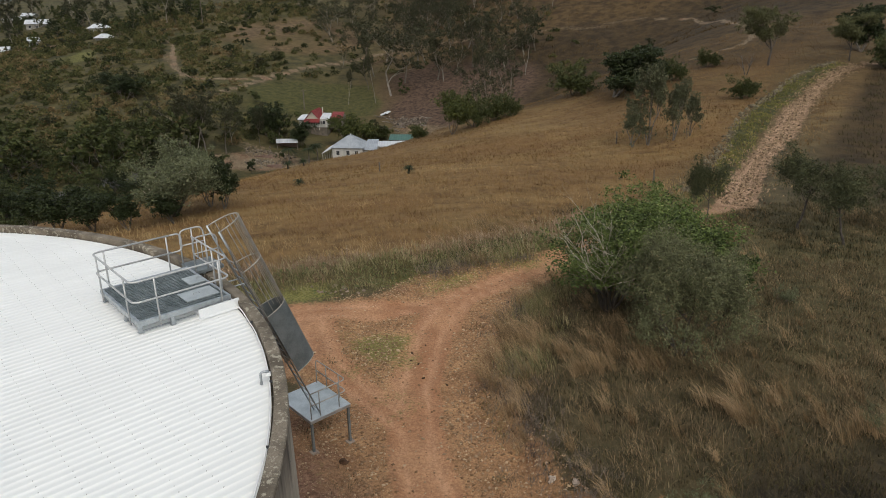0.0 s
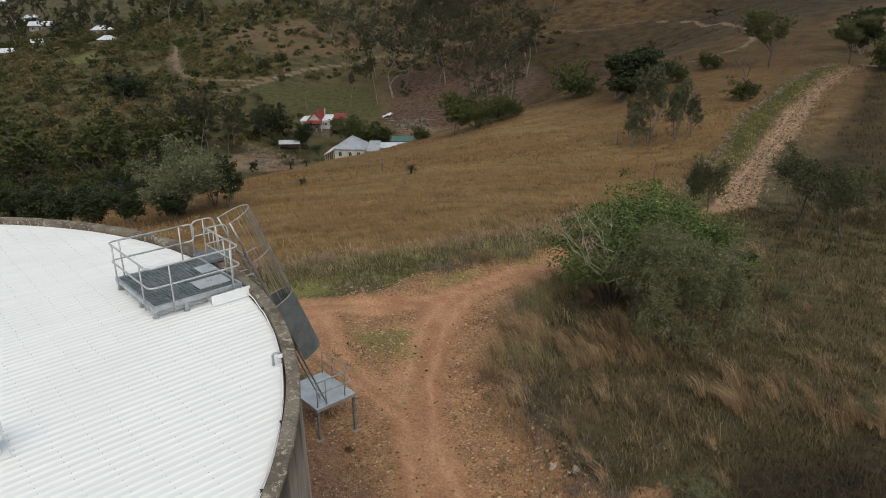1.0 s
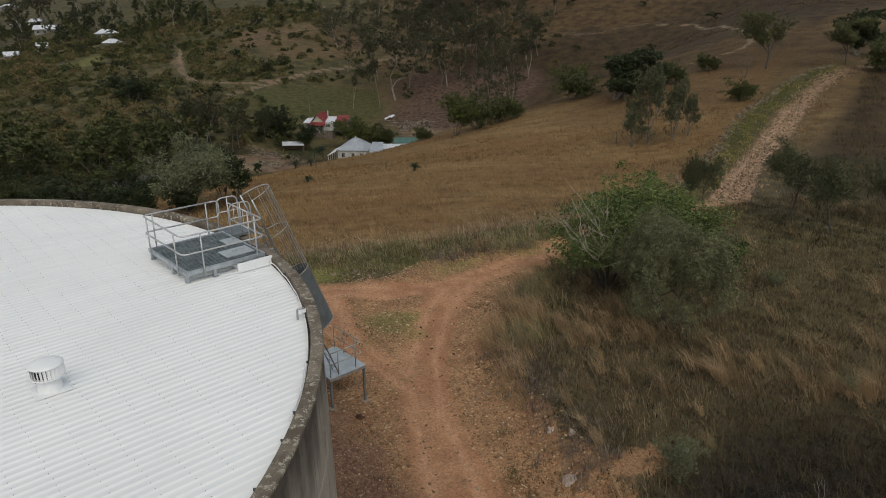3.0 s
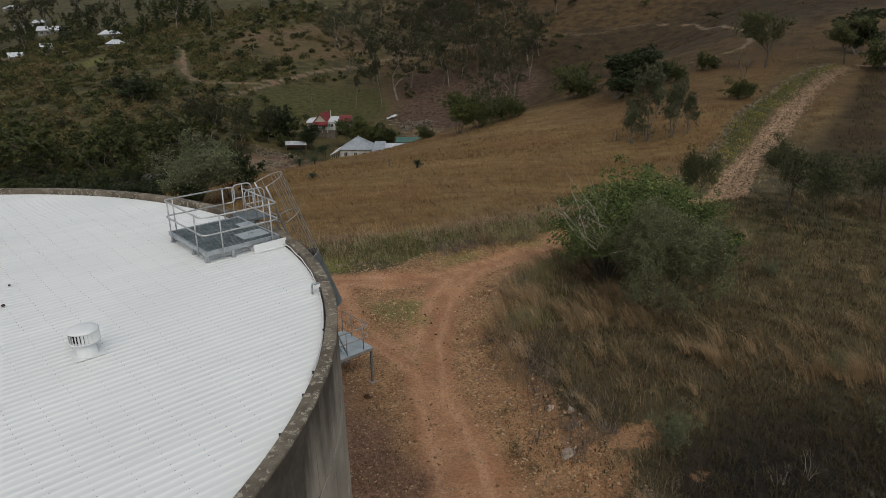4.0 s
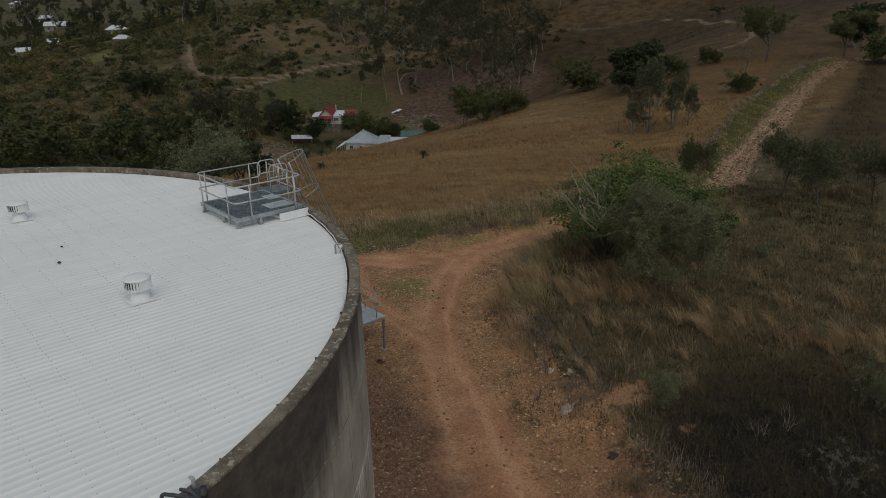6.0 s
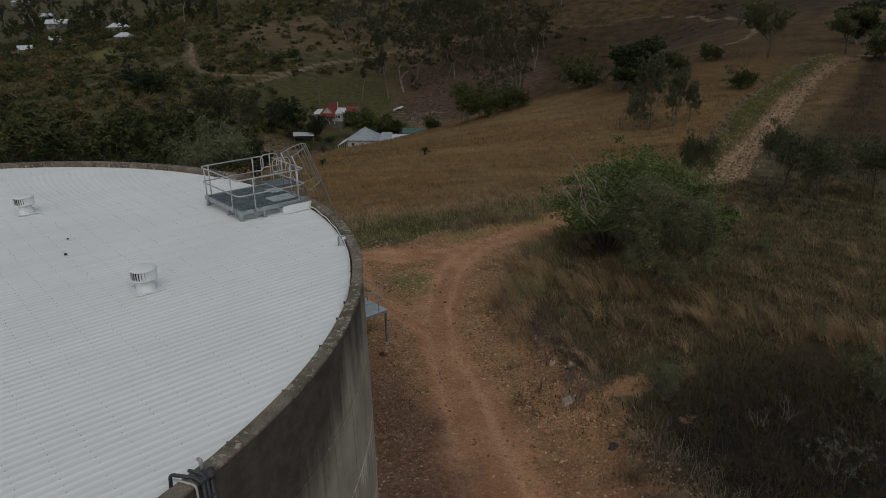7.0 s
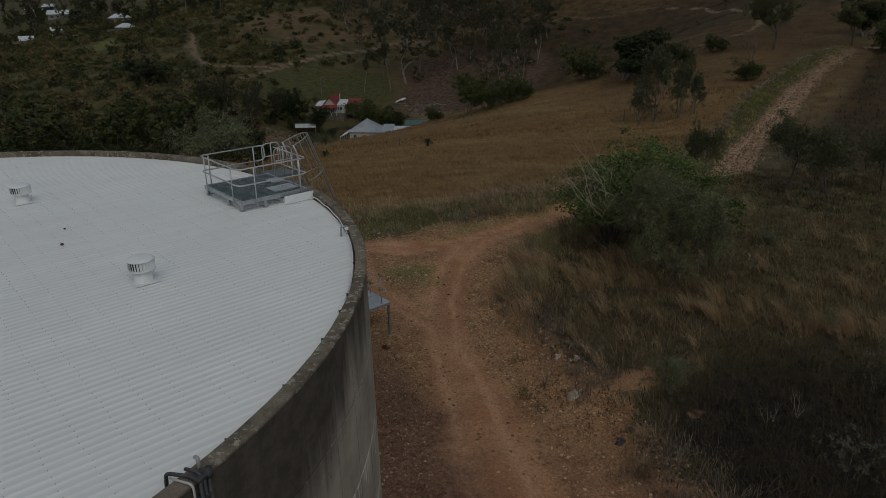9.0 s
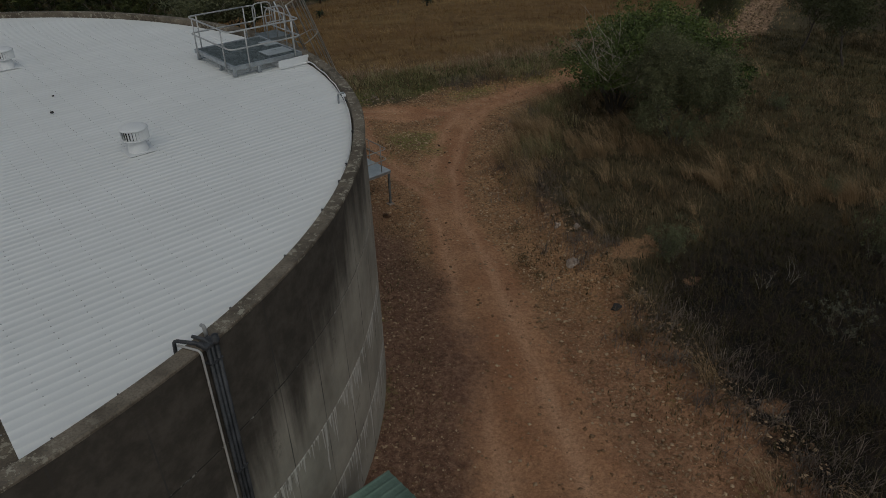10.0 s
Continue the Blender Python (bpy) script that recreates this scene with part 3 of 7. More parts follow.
def build_ground():
    turn = np.concatenate([np.arange(-46, 46, 0.35), np.arange(48, 312, 2.0)])
    turn = np.radians(90 - turn)
    reach, ratio = [0.0, 4.0], ((45, 1.016), (140, 1.015), (330, 1.011), (700, 1.02), (3000, 1.05))
    for end, k in ratio:
        while reach[-1] < end:
            reach.append(reach[-1] * k)
    reach = np.array(reach)
    tt, rr = np.meshgrid(turn, reach[1:])
    x = np.concatenate([[1.0], (1.0 + rr * np.cos(tt)).ravel()])
    y = np.concatenate([[0.0], (rr * np.sin(tt)).ravel()])
    z = land(x, y)
    n, m = len(turn), len(reach) - 1
    i = np.arange(m - 1)[:, None] * n + 1
    j = np.arange(n)[None, :]
    k = (j + 1) % n
    quads = np.stack([i + j, i + n + j, i + n + k, i + k], -1).reshape(-1, 4)[:, ::-1]
    fan = np.stack([np.zeros(n, int), 1 + np.arange(n), 1 + (np.arange(n) + 1) % n], -1)[:, ::-1]
    me = mesh_arrays("ground", np.stack([x, y, z], -1), [quads, fan])
    shade(me)
    s, d = ridge_sd(x, y)
    dirt = dirt_share(x, y)
    spur = ground_z(x, y) - (smooth(x, FOOT_X, FOOT_Z, 18.0))
    beyond = step(y - smooth(x, FOOT_X, FOOT_Y, 18.0), -45, -5)
    dry = step(d + 3 * wobble(x, y, 9), 2, 12) * (1 - beyond * step(-x, -60, 40)) * step(y, 40, 50)
    dry = np.maximum(dry, 0.6 * step(y, 50, 90) * step(x, 40, 60))
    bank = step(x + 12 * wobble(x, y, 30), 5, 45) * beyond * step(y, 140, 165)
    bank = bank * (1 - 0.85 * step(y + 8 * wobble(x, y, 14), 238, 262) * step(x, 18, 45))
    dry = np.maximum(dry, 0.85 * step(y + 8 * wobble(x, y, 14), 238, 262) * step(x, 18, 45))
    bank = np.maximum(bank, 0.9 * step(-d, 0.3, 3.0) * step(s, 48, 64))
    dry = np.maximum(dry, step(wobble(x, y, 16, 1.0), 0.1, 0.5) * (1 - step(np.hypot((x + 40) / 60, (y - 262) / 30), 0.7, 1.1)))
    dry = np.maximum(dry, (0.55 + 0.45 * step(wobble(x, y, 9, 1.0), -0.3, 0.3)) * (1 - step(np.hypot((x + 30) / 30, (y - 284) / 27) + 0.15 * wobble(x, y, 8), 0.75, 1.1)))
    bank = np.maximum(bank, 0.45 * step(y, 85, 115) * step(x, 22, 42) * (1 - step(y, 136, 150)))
    scrub = beyond * step(-x + 16 * wobble(x, y, 25), -30, 20) * (1 - dry) * (1 - 0.8 * bank)
    litter = 1 - step(np.hypot((x - 22) / 26, (y - 215) / 30) + 0.2 * wobble(x, y, 10), 0.75, 1.1)
    paddock = 1 - step(np.maximum(np.abs((x + 20) / 20), np.abs((y - 216) / 16)) + 0.1 * wobble(x, y, 6), 0.75, 1.05)
    green = 0.75 * paddock + 0.95 * crown_share(x, y)
    verge = np.exp(-((along(x, y, [(-14, 43.5, 1.0), (-2, 43.8, 1.0), (4, 45.4, 1.0), (11, 48.2, 1), (20, 55, 1), (27, 61, 1)])) / 2.6) ** 2)
    green = green + 0.9 * verge * (0.7 + 0.3 * wobble(x, y, 3))
    moss = 0.72 * (1 - step(np.hypot((x - 0.8) / 2.3, (y - 34.4) / 3.2) + 0.3 * wobble(x, y, 0.9), 0.1, 1.3))
    side = along(x, y, [(-12, 41.4, 1.0), (-3, 41.3, 1.0), (3.5, 42.4, 1.0), (10, 46.3, 1.0)])
    moss = np.maximum(moss, (0.55 + 0.3 * wobble(x, y, 1.7)) * np.exp(-(side / 1.7) ** 2))
    moss = np.maximum(moss, 0.42 * np.exp(-((along(x, y, MAIN_TRACK) - 1.1) / 0.22) ** 2) * (0.6 + 0.7 * wobble(x, y, 1.4, 3.0)) * (1 - step(y, 48, 56)))
    moss = np.maximum(moss, 0.4 * np.exp(-(along(x, y, MAIN_TRACK) / 0.3) ** 2) * step(y, 62, 72) * (1 - step(y, 116, 124)))
    moss = np.maximum(moss, 0.45 * np.exp(-((np.hypot(x - 1.6, y - 29.5)) / 1.6) ** 2) * (wobble(x, y, 0.9) > 0))
    moss = np.maximum(moss, 0.5 * (1 - step(np.hypot((x + 106) / 7, (y - 262) / 18) + 0.35 * wobble(x, y, 3), 0.3, 1.2)))
    green = green + 0.45 * (1 - step(np.hypot((x - 30) / 14, (y - 42) / 12), 0.4, 1.1)) * (0.6 + 0.4 * wobble(x, y, 2.5))
    green = green + 0.5 * scrub * step(wobble(x, y, 13, 3.0), 0.0, 0.7) + 0.9 * (1 - step(np.hypot((x + 107) / 8, (y - 262) / 22), 0.4, 1.1))
    grit = (1 - step(tank_gap(x, y) + 0.8 * wobble(x, y, 1.6), 15.2, 18.8))
    grit = np.maximum(grit, np.clip(0.3 + 0.35 * wobble(x, y, 2.2, 4.0), 0, 1) * step(along(x, y, MAIN_TRACK) + 0.15 * wobble(x, y, 1.7, 8.0), 0.75, 1.3))
    pale = 0.9 * step(s, 40, 52)
    way = driven(x, y) + 0.12 * wobble(x, y, 1.4, 3.0)
    band = (1 - step(way, 0.75, 1.7)) * (1 - step(y, 46, 52))
    ruts = np.exp(-((driven(x, y) + 0.08 * wobble(x, y, 3) - 0.62) / 0.22) ** 2) * (1 - step(y, 46, 52)) + np.exp(-((along(x, y, MAIN_TRACK) + 0.05 * wobble(x, y, 3) - 0.36) / 0.12) ** 2) * step(y, 46, 52)
    road = 1 - step(along(x, y, VALLEY_ROAD), 0.8, 1.05)
    bare = 1.3 * bare_share(x, y)
    bare = np.maximum(bare, 1 - step(np.hypot((x + 71.5 + 0.4 * (y - 250)) / 3.6, (y - 250) / 14) + 0.3 * wobble(x, y, 5), 0.5, 1.0))
    bare = np.maximum(bare, 1 - step(np.hypot((x + 33.5) / 7, (y - 176.5) / 2.4) + 0.3 * wobble(x, y, 3), 0.5, 1.0))
    gully = 0.55 * (1 - step(along(x, y, GULLY), 0.6, 1.2))
    dirt = np.maximum(np.maximum(dirt, 0.5 * bare), gully)
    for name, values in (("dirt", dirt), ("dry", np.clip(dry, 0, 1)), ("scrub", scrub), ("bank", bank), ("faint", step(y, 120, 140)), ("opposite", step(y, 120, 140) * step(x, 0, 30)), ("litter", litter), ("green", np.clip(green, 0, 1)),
                         ("grit", np.clip(grit, 0, 1)), ("pale", np.clip(pale, 0, 1)), ("rut", np.clip(ruts, 0, 1)), ("band", np.clip(band, 0, 1)), ("lower", 1 - step(y + 1.5 * wobble(x, y, 2.5), 15, 23)), ("burnt", burnt_share(x, y)), ("olive", olive_share(x, y)), ("road", road), ("moss", np.clip(moss, 0, 1))):
        tint_points(me, name, values)
    me.materials.append(ground_material())
    return tagged(new("ground", me), "dry grassy hillside with orange dirt track and valley", "ground", kind="structure")


build_ground()


# ---- the water tank ----
def tank_at(u, v, z):
    """Places on the tank: u metres along the roof ribs from its middle, v across them."""
    c, s = math.cos(HEADING), math.sin(HEADING)
    return Vector((PLATFORM[0] + u * c - v * s, PLATFORM[1] + u * s + v * c, z))


def ring(bm, profile, sides, wave=0.0):
    """A closed band turned round the tank's axis, from (radius, height) pairs."""
    rows = []
    for i in range(sides):
        a = 2 * math.pi * i / sides
        k = wave * (noise.noise(Vector((math.cos(a) * 9, math.sin(a) * 9, 0.3))))
        rows.append([bm.verts.new((math.cos(a) * (WIDE * r + k), math.sin(a) * (WIDE * r + k), z + 0.4 * k)) for r, z in profile])
    for i in range(sides):
        a, b = rows[i], rows[(i + 1) % sides]
        for j in range(len(profile)):
            q = (j + 1) % len(profile)
            bm.faces.new((a[j], b[j], b[q], a[q]))


tank = tagged(holder("water_tank", TANK[0], TANK[1], 0.0), "large round concrete water tank with white metal roof", "water tank")
concrete = concrete_material()
bm = bmesh.new()
prof = [(13.45, 7.0), (13.45, -4.0), (14.12, -4.0)]
for joint in (1.62, 3.52, 5.5):
    out = 14.09 - joint * 0.0135
    prof += [(out, joint - 0.02), (out - 0.025, joint - 0.008), (out - 0.025, joint + 0.008), (out, joint + 0.02)]
prof += [(13.985, 7.325), (13.79, 7.325), (13.79, 7.0)]
ring(bm, prof, 240)
part("wall", bm, concrete, tank, "stained grey concrete wall with white lime runs")
bm = bmesh.new()
ring(bm, [(13.74, 6.95), (13.74, 7.385), (13.765, 7.4), (13.99, 7.4), (14.01, 7.375), (14.01, 7.335), (13.97, 7.328), (13.79, 7.328), (13.785, 6.95)], 360, 0.012)
part("rim", bm, rim_material(), tank, "rough concrete rim spotted with pale lichen")

# the roof: ribbed sheets laid side by side, each an own piece, cut along the rim
roof_paint = roof_material()
roof = new("roof", bpy.data.meshes.new("roof"))
roof.parent = tank
roof["label"] = "white painted ribbed sheet metal roof"
PITCH, RIB = 0.19, 0.0068
EDGE_R = 13.9
SLOT = (2.42, 2.72, -11.2)


def sheet_mesh(first):
    """One sheet of four ribs; its ends follow the rim, and it stops at the slot where it meets it."""
    verts, faces = [], []
    section = []
    for k in range(4):
        v0 = first + k * PITCH
        section += [(v0, 0.0), (v0 + 0.072, 0.0), (v0 + 0.077, RIB), (v0 + 0.106, RIB), (v0 + 0.13, 0.0)]
    section.append((first + 4 * PITCH + 0.012, 0.006))
    spans = [(-1, 1)] if first > SLOT[2] else [(-1, SLOT[0]), (SLOT[1], 1)]
    for lo, hi in spans:
        base = len(verts)
        for v, h in section:
            half = math.sqrt(max(EDGE_R ** 2 - v * v, 0.04))
            a, b = (-half if lo == -1 else lo), (half if hi == 1 else hi)
            if b < a + 0.05:
                b = a + 0.05
            for f in (0.0, 0.25, 0.5, 0.75, 1.0):
                u = a + (b - a) * f
                verts.append((u, v, h))
        m = len(section)
        for i in range(m - 1):
            for f in range(4):
                q = base + i * 5 + f
                faces.append((q, q + 1, q + 6, q + 5))
    return mesh_arrays("roof_sheet", np.array(verts), np.array(faces))


def sheets():
    v = -13.59
    while v < 13.6 - 0.3:
        me = sheet_mesh(v)
        me.materials.append(roof_paint)
        ob = new("roof_sheet", me)
        ob.parent = roof
        ob.matrix_basis = pose(0, 0, ROOF_Z, 0, 0, math.degrees(HEADING))
        v += 4 * PITCH


bm = bmesh.new()
bmesh.ops.create_circle(bm, cap_ends=True, radius=13.955, segments=96)
bmesh.ops.translate(bm, vec=(0, 0, ROOF_Z - 0.12), verts=bm.verts)
bm.to_mesh(roof.data)
bm.free()
roof.data.materials.append(rim_material())
sheets()


def roof_screws():
    """Small screw heads on the ribs, in rows over the purlins."""
    rng = np.random.default_rng(5)
    us, vs = [], []
    for u in np.arange(-13.28, 13.3, 0.55):
        for v in np.arange(-13.4, 13.3, PITCH):
            if math.hypot(u, v) < 13.4:
                us.append(u + rng.normal(0, 0.012))
                vs.append(v + 0.095)
    us, vs = np.array(us), np.array(vs)
    ang = np.arange(5) * 2 * np.pi / 5
    r, h = 0.011, 0.01
    n = len(us)
    low = np.stack([us[:, None] + r * np.cos(ang), vs[:, None] + r * np.sin(ang), np.full((n, 5), RIB - 0.001)], -1)
    top = low.copy()
    top[..., 2] += h
    verts = np.concatenate([low, top], 1).reshape(-1, 3)
    b = np.arange(n)[:, None] * 10
    k = np.arange(5)
    side = np.stack([b + k, b + (k + 1) % 5, b + 5 + (k + 1) % 5, b + 5 + k], -1).reshape(-1, 4)
    cap = b + 5 + k
    me = mesh_arrays("roof_screws", verts, [side, cap])
    me.materials.append(blotched("screw_head", (0.36, 0.36, 0.35), (0.66, 0.66, 0.65), 0.9, 0.5, 0.2))
    ob = new("roof_screws", me)
    ob.parent = roof
    ob.matrix_basis = pose(0, 0, ROOF_Z, 0, 0, math.degrees(HEADING))
    ob["kind"] = "stuff"


roof_screws()

# conduit that follows the inner edge of the rim, with its clips
bm = bmesh.new()
arc = []
for i in range(60):
    a = math.radians(32.5 - i * 38 / 59)
    arc.append((13.89 * math.cos(a), 13.89 * math.sin(a), RIM_Z - 0.08 + 0.015 * math.sin(i * 0.9)))
tube(bm, arc, 0.015, 6)
conduit = part("conduit", bm, white_sheet, tank, "thin white conduit along the rim", True)
for a in (24, 12, 3, -4.6, -8.0, -13.1, -20.0, -26.5, -35.1, -38.8):
    bm = bmesh.new()
    ca, sa = math.cos(math.radians(a)), math.sin(math.radians(a))
    box(bm, (-0.03, -0.012, -0.04), (0.05, 0.012, 0.02), Matrix.Translation((13.92 * ca, 13.92 * sa, RIM_Z - 0.06)) @ Matrix.Rotation(math.radians(a), 4, "Z"), 0.004)
    part("clip", bm, pipe_black, tank)


def turbine_vent(x, y, turn):
    """A squat roof turbine with upright vanes on a tapered neck and a square flashing."""
    v = tagged(holder("roof_vent", x, y, ROOF_Z, turn), "white painted turbine roof vent on square flashing", "roof vent", "vents on the tank roof")
    bm = bmesh.new()
    box(bm, (-0.45, -0.45, 0.028), (0.45, 0.45, 0.04), None, 0.004)
    part("flashing", bm, white_sheet, v)
    bm = bmesh.new()
    bmesh.ops.create_cone(bm, cap_ends=False, segments=32, radius1=0.33, radius2=0.27, depth=0.34, matrix=Matrix.Translation((0, 0, 0.2)))
    part("neck", bm, white_sheet, v, smooth_on=True)
    # Near-black drum: the shade of the hollow vent put into its colour.
    bm = bmesh.new()
    bmesh.ops.create_cone(bm, cap_ends=True, segments=32, radius1=0.33, radius2=0.33, depth=0.3, matrix=Matrix.Translation((0, 0, 0.51)))
    part("shade_drum", bm, vent_shade, v, "near-black drum painted as the shade inside the vent")
    bm = bmesh.new()
    box(bm, (-0.05, -0.005, -0.13), (0.05, 0.005, 0.13))
    vane = part("vane", bm, white_sheet, v)
    for k in range(26):
        ob = vane if k == 0 else new("vane", vane.data)
        ob.parent = v
        ob.matrix_basis = Matrix.Rotation(2 * math.pi * k / 26, 4, "Z") @ Matrix.Translation((0.4, 0, 0.51)) @ Matrix.Rotation(0.95, 4, "Z")
    bm = bmesh.new()
    prof = [(0.0, 0.745), (0.15, 0.74), (0.3, 0.715), (0.4, 0.68), (0.445, 0.65), (0.445, 0.63), (0.0, 0.63)]
    rows = []
    for k in range(36):
        a = 2 * math.pi * k / 36
        rows.append([bm.verts.new((r * math.cos(a), r * math.sin(a), z)) for r, z in prof[1:-1]])
    tip, under = bm.verts.new((0, 0, 0.745)), bm.verts.new((0, 0, 0.63))
    for k in range(36):
        a, b = rows[k], rows[(k + 1) % 36]
        bm.faces.new((tip, a[0], b[0]))
        bm.faces.new((under, b[-1], a[-1]))
        for j in range(len(a) - 1):
            bm.faces.new((a[j], a[j + 1], b[j + 1], b[j]))
    part("cap", bm, white_sheet, v, smooth_on=True)
    bm = bmesh.new()
    bmesh.ops.create_cone(bm, cap_ends=True, segments=32, radius1=0.43, radius2=0.43, depth=0.03, matrix=Matrix.Translation((0, 0, 0.375)))
    part("lower_ring", bm, white_sheet, v)
    v.scale = (0.7, 0.7, 0.88)
    return v


turbine_vent(-5.31, 15.86, 38.3)
turbine_vent(-11.48, 22.74, 38.3)

for x, y, r in ((-8.35, 18.47, 0.05), (-8.88, 19.81, 0.036)):
    st = tagged(holder("loose_stone", x, y, ROOF_Z + 0.03), "small dark stone lying on the white roof", "stone", "stones on the roof")
    bm = bmesh.new()
    bmesh.ops.create_icosphere(bm, subdivisions=2, radius=r)
    for q in bm.verts:
        q.co *= 1 + 0.3 * noise.noise(q.co * 9)
        q.co.z = q.co.z * 0.6 + r * 0.5
    part("stone", bm, stone_dark, st)


def hook_bracket(angle):
    """A small bent conduit end on a bracket at the rim."""
    a = math.radians(angle)
    p = holder("conduit_outlet", TANK[0] + 13.77 * math.cos(a), TANK[1] + 13.77 * math.sin(a), ROOF_Z, angle)
    tagged(p, "grey bent conduit outlet bracketed to the rim", "conduit")
    bm = bmesh.new()
    tube(bm, bent([(-0.04, 0, 0.025), (-0.04, 0, 0.3), (0.13, 0, 0.3)], 0.06), 0.026, 8)
    part("pipe", bm, galvanised, p, smooth_on=True)
    bm = bmesh.new()
    box(bm, (0.06, -0.04, 0.2), (0.16, 0.04, 0.272), None, 0.005)
    part("bracket", bm, white_sheet, p)


hook_bracket(12.4)


def wall_pipes():
    """Pipes that come over the rim and run down the outside of the wall."""
    a0 = -29.9
    p = tagged(holder("wall_pipes", *(TANK[0] + 14.215 * math.cos(radians(a0)), TANK[1] + 14.215 * math.sin(radians(a0))), 0.0, a0),
               "bundle of dark and grey pipes over the tank rim", "pipes")
    runs = ((-0.2, 0.017, conduit_pale, 0.06, 7.39, 0.3), (-0.085, 0.03, pipe_black, 0.07, 7.42, 0.0), (-0.012, 0.03, pipe_black, 0.07, 7.42, 0.0), (0.064, 0.036, pipe_black, 0.08, 7.44, 0.0))
    for v, r, mat, out, top, back in runs:
        bm = bmesh.new()
        line = [(out, v, -0.3), (out, v, top)]
        if back:
            line = bent([(out, v, -0.3), (out, v, top + 0.03), (-back, v - 0.06, top + 0.05)], 0.08)
        tube(bm, line, r, 10)
        part("pipe", bm, mat, p, smooth_on=True)
    bm = bmesh.new()
    tube(bm, bent([(0.05, -0.1, 7.4), (-0.05, -0.12, 7.46), (-0.36, -0.26, 7.5), (-0.38, -0.27, 7.24)], 0.06), 0.028, 10)
    part("elbow_pipe", bm, pipe_black, p, "black pipe bent down onto the roof", True)
    bm = bmesh.new()
    tube(bm, bent([(0.06, -0.02, 7.4), (-0.03, -0.02, 7.47), (-0.22, -0.06, 7.48)], 0.05), 0.026, 10)
    part("elbow_pipe", bm, pipe_black, p, smooth_on=True)
    bm = bmesh.new()
    tube(bm, bent([(-0.12, 0.1, 7.36), (-0.14, 0.11, 7.57), (-0.21, 0.13, 7.55)], 0.05), 0.029, 10)
    part("vent_pipe", bm, pipe_grey, p, "grey gooseneck vent pipe", True)
    bm = bmesh.new()
    tube(bm, [(0.08, 0.07, 7.38), (0.08, 0.07, 7.46), (0.08, 0.07, 7.46), (0.08, 0.07, 7.52)], [0.06, 0.06, 0.052, 0.052], 12)
    part("collar", bm, pipe_black, p, smooth_on=True)
    bm = bmesh.new()
    box(bm, (-0.1, -0.14, 7.38), (0.1, 0.1, 7.44), None, 0.01)
    part("saddle", bm, pipe_black, p)
    for z in (7.12, 4.9, 2.6):
        bm = bmesh.new()
        box(bm, (-0.06, -0.125, z - 0.01), (0.125, 0.11, z + 0.01), None, 0.004)
        part("strap", bm, pipe_black, p)


wall_pipes()


# ---- the access platform on the roof ----
DECK_Z = 7.55
U0, U1, V0, V1 = 11.15, 13.45, -2.05, 0.6


def at(u, v, z):
    return tank_at(u, v, z)


def slab(bm, u0, u1, v0, v1, z0, z1, bevel=0.004):
    m = Matrix.Translation((PLATFORM[0], PLATFORM[1], 0)) @ Matrix.Rotation(HEADING, 4, "Z")
    box(bm, (u0, v0, z0), (u1, v1, z1), m, bevel)


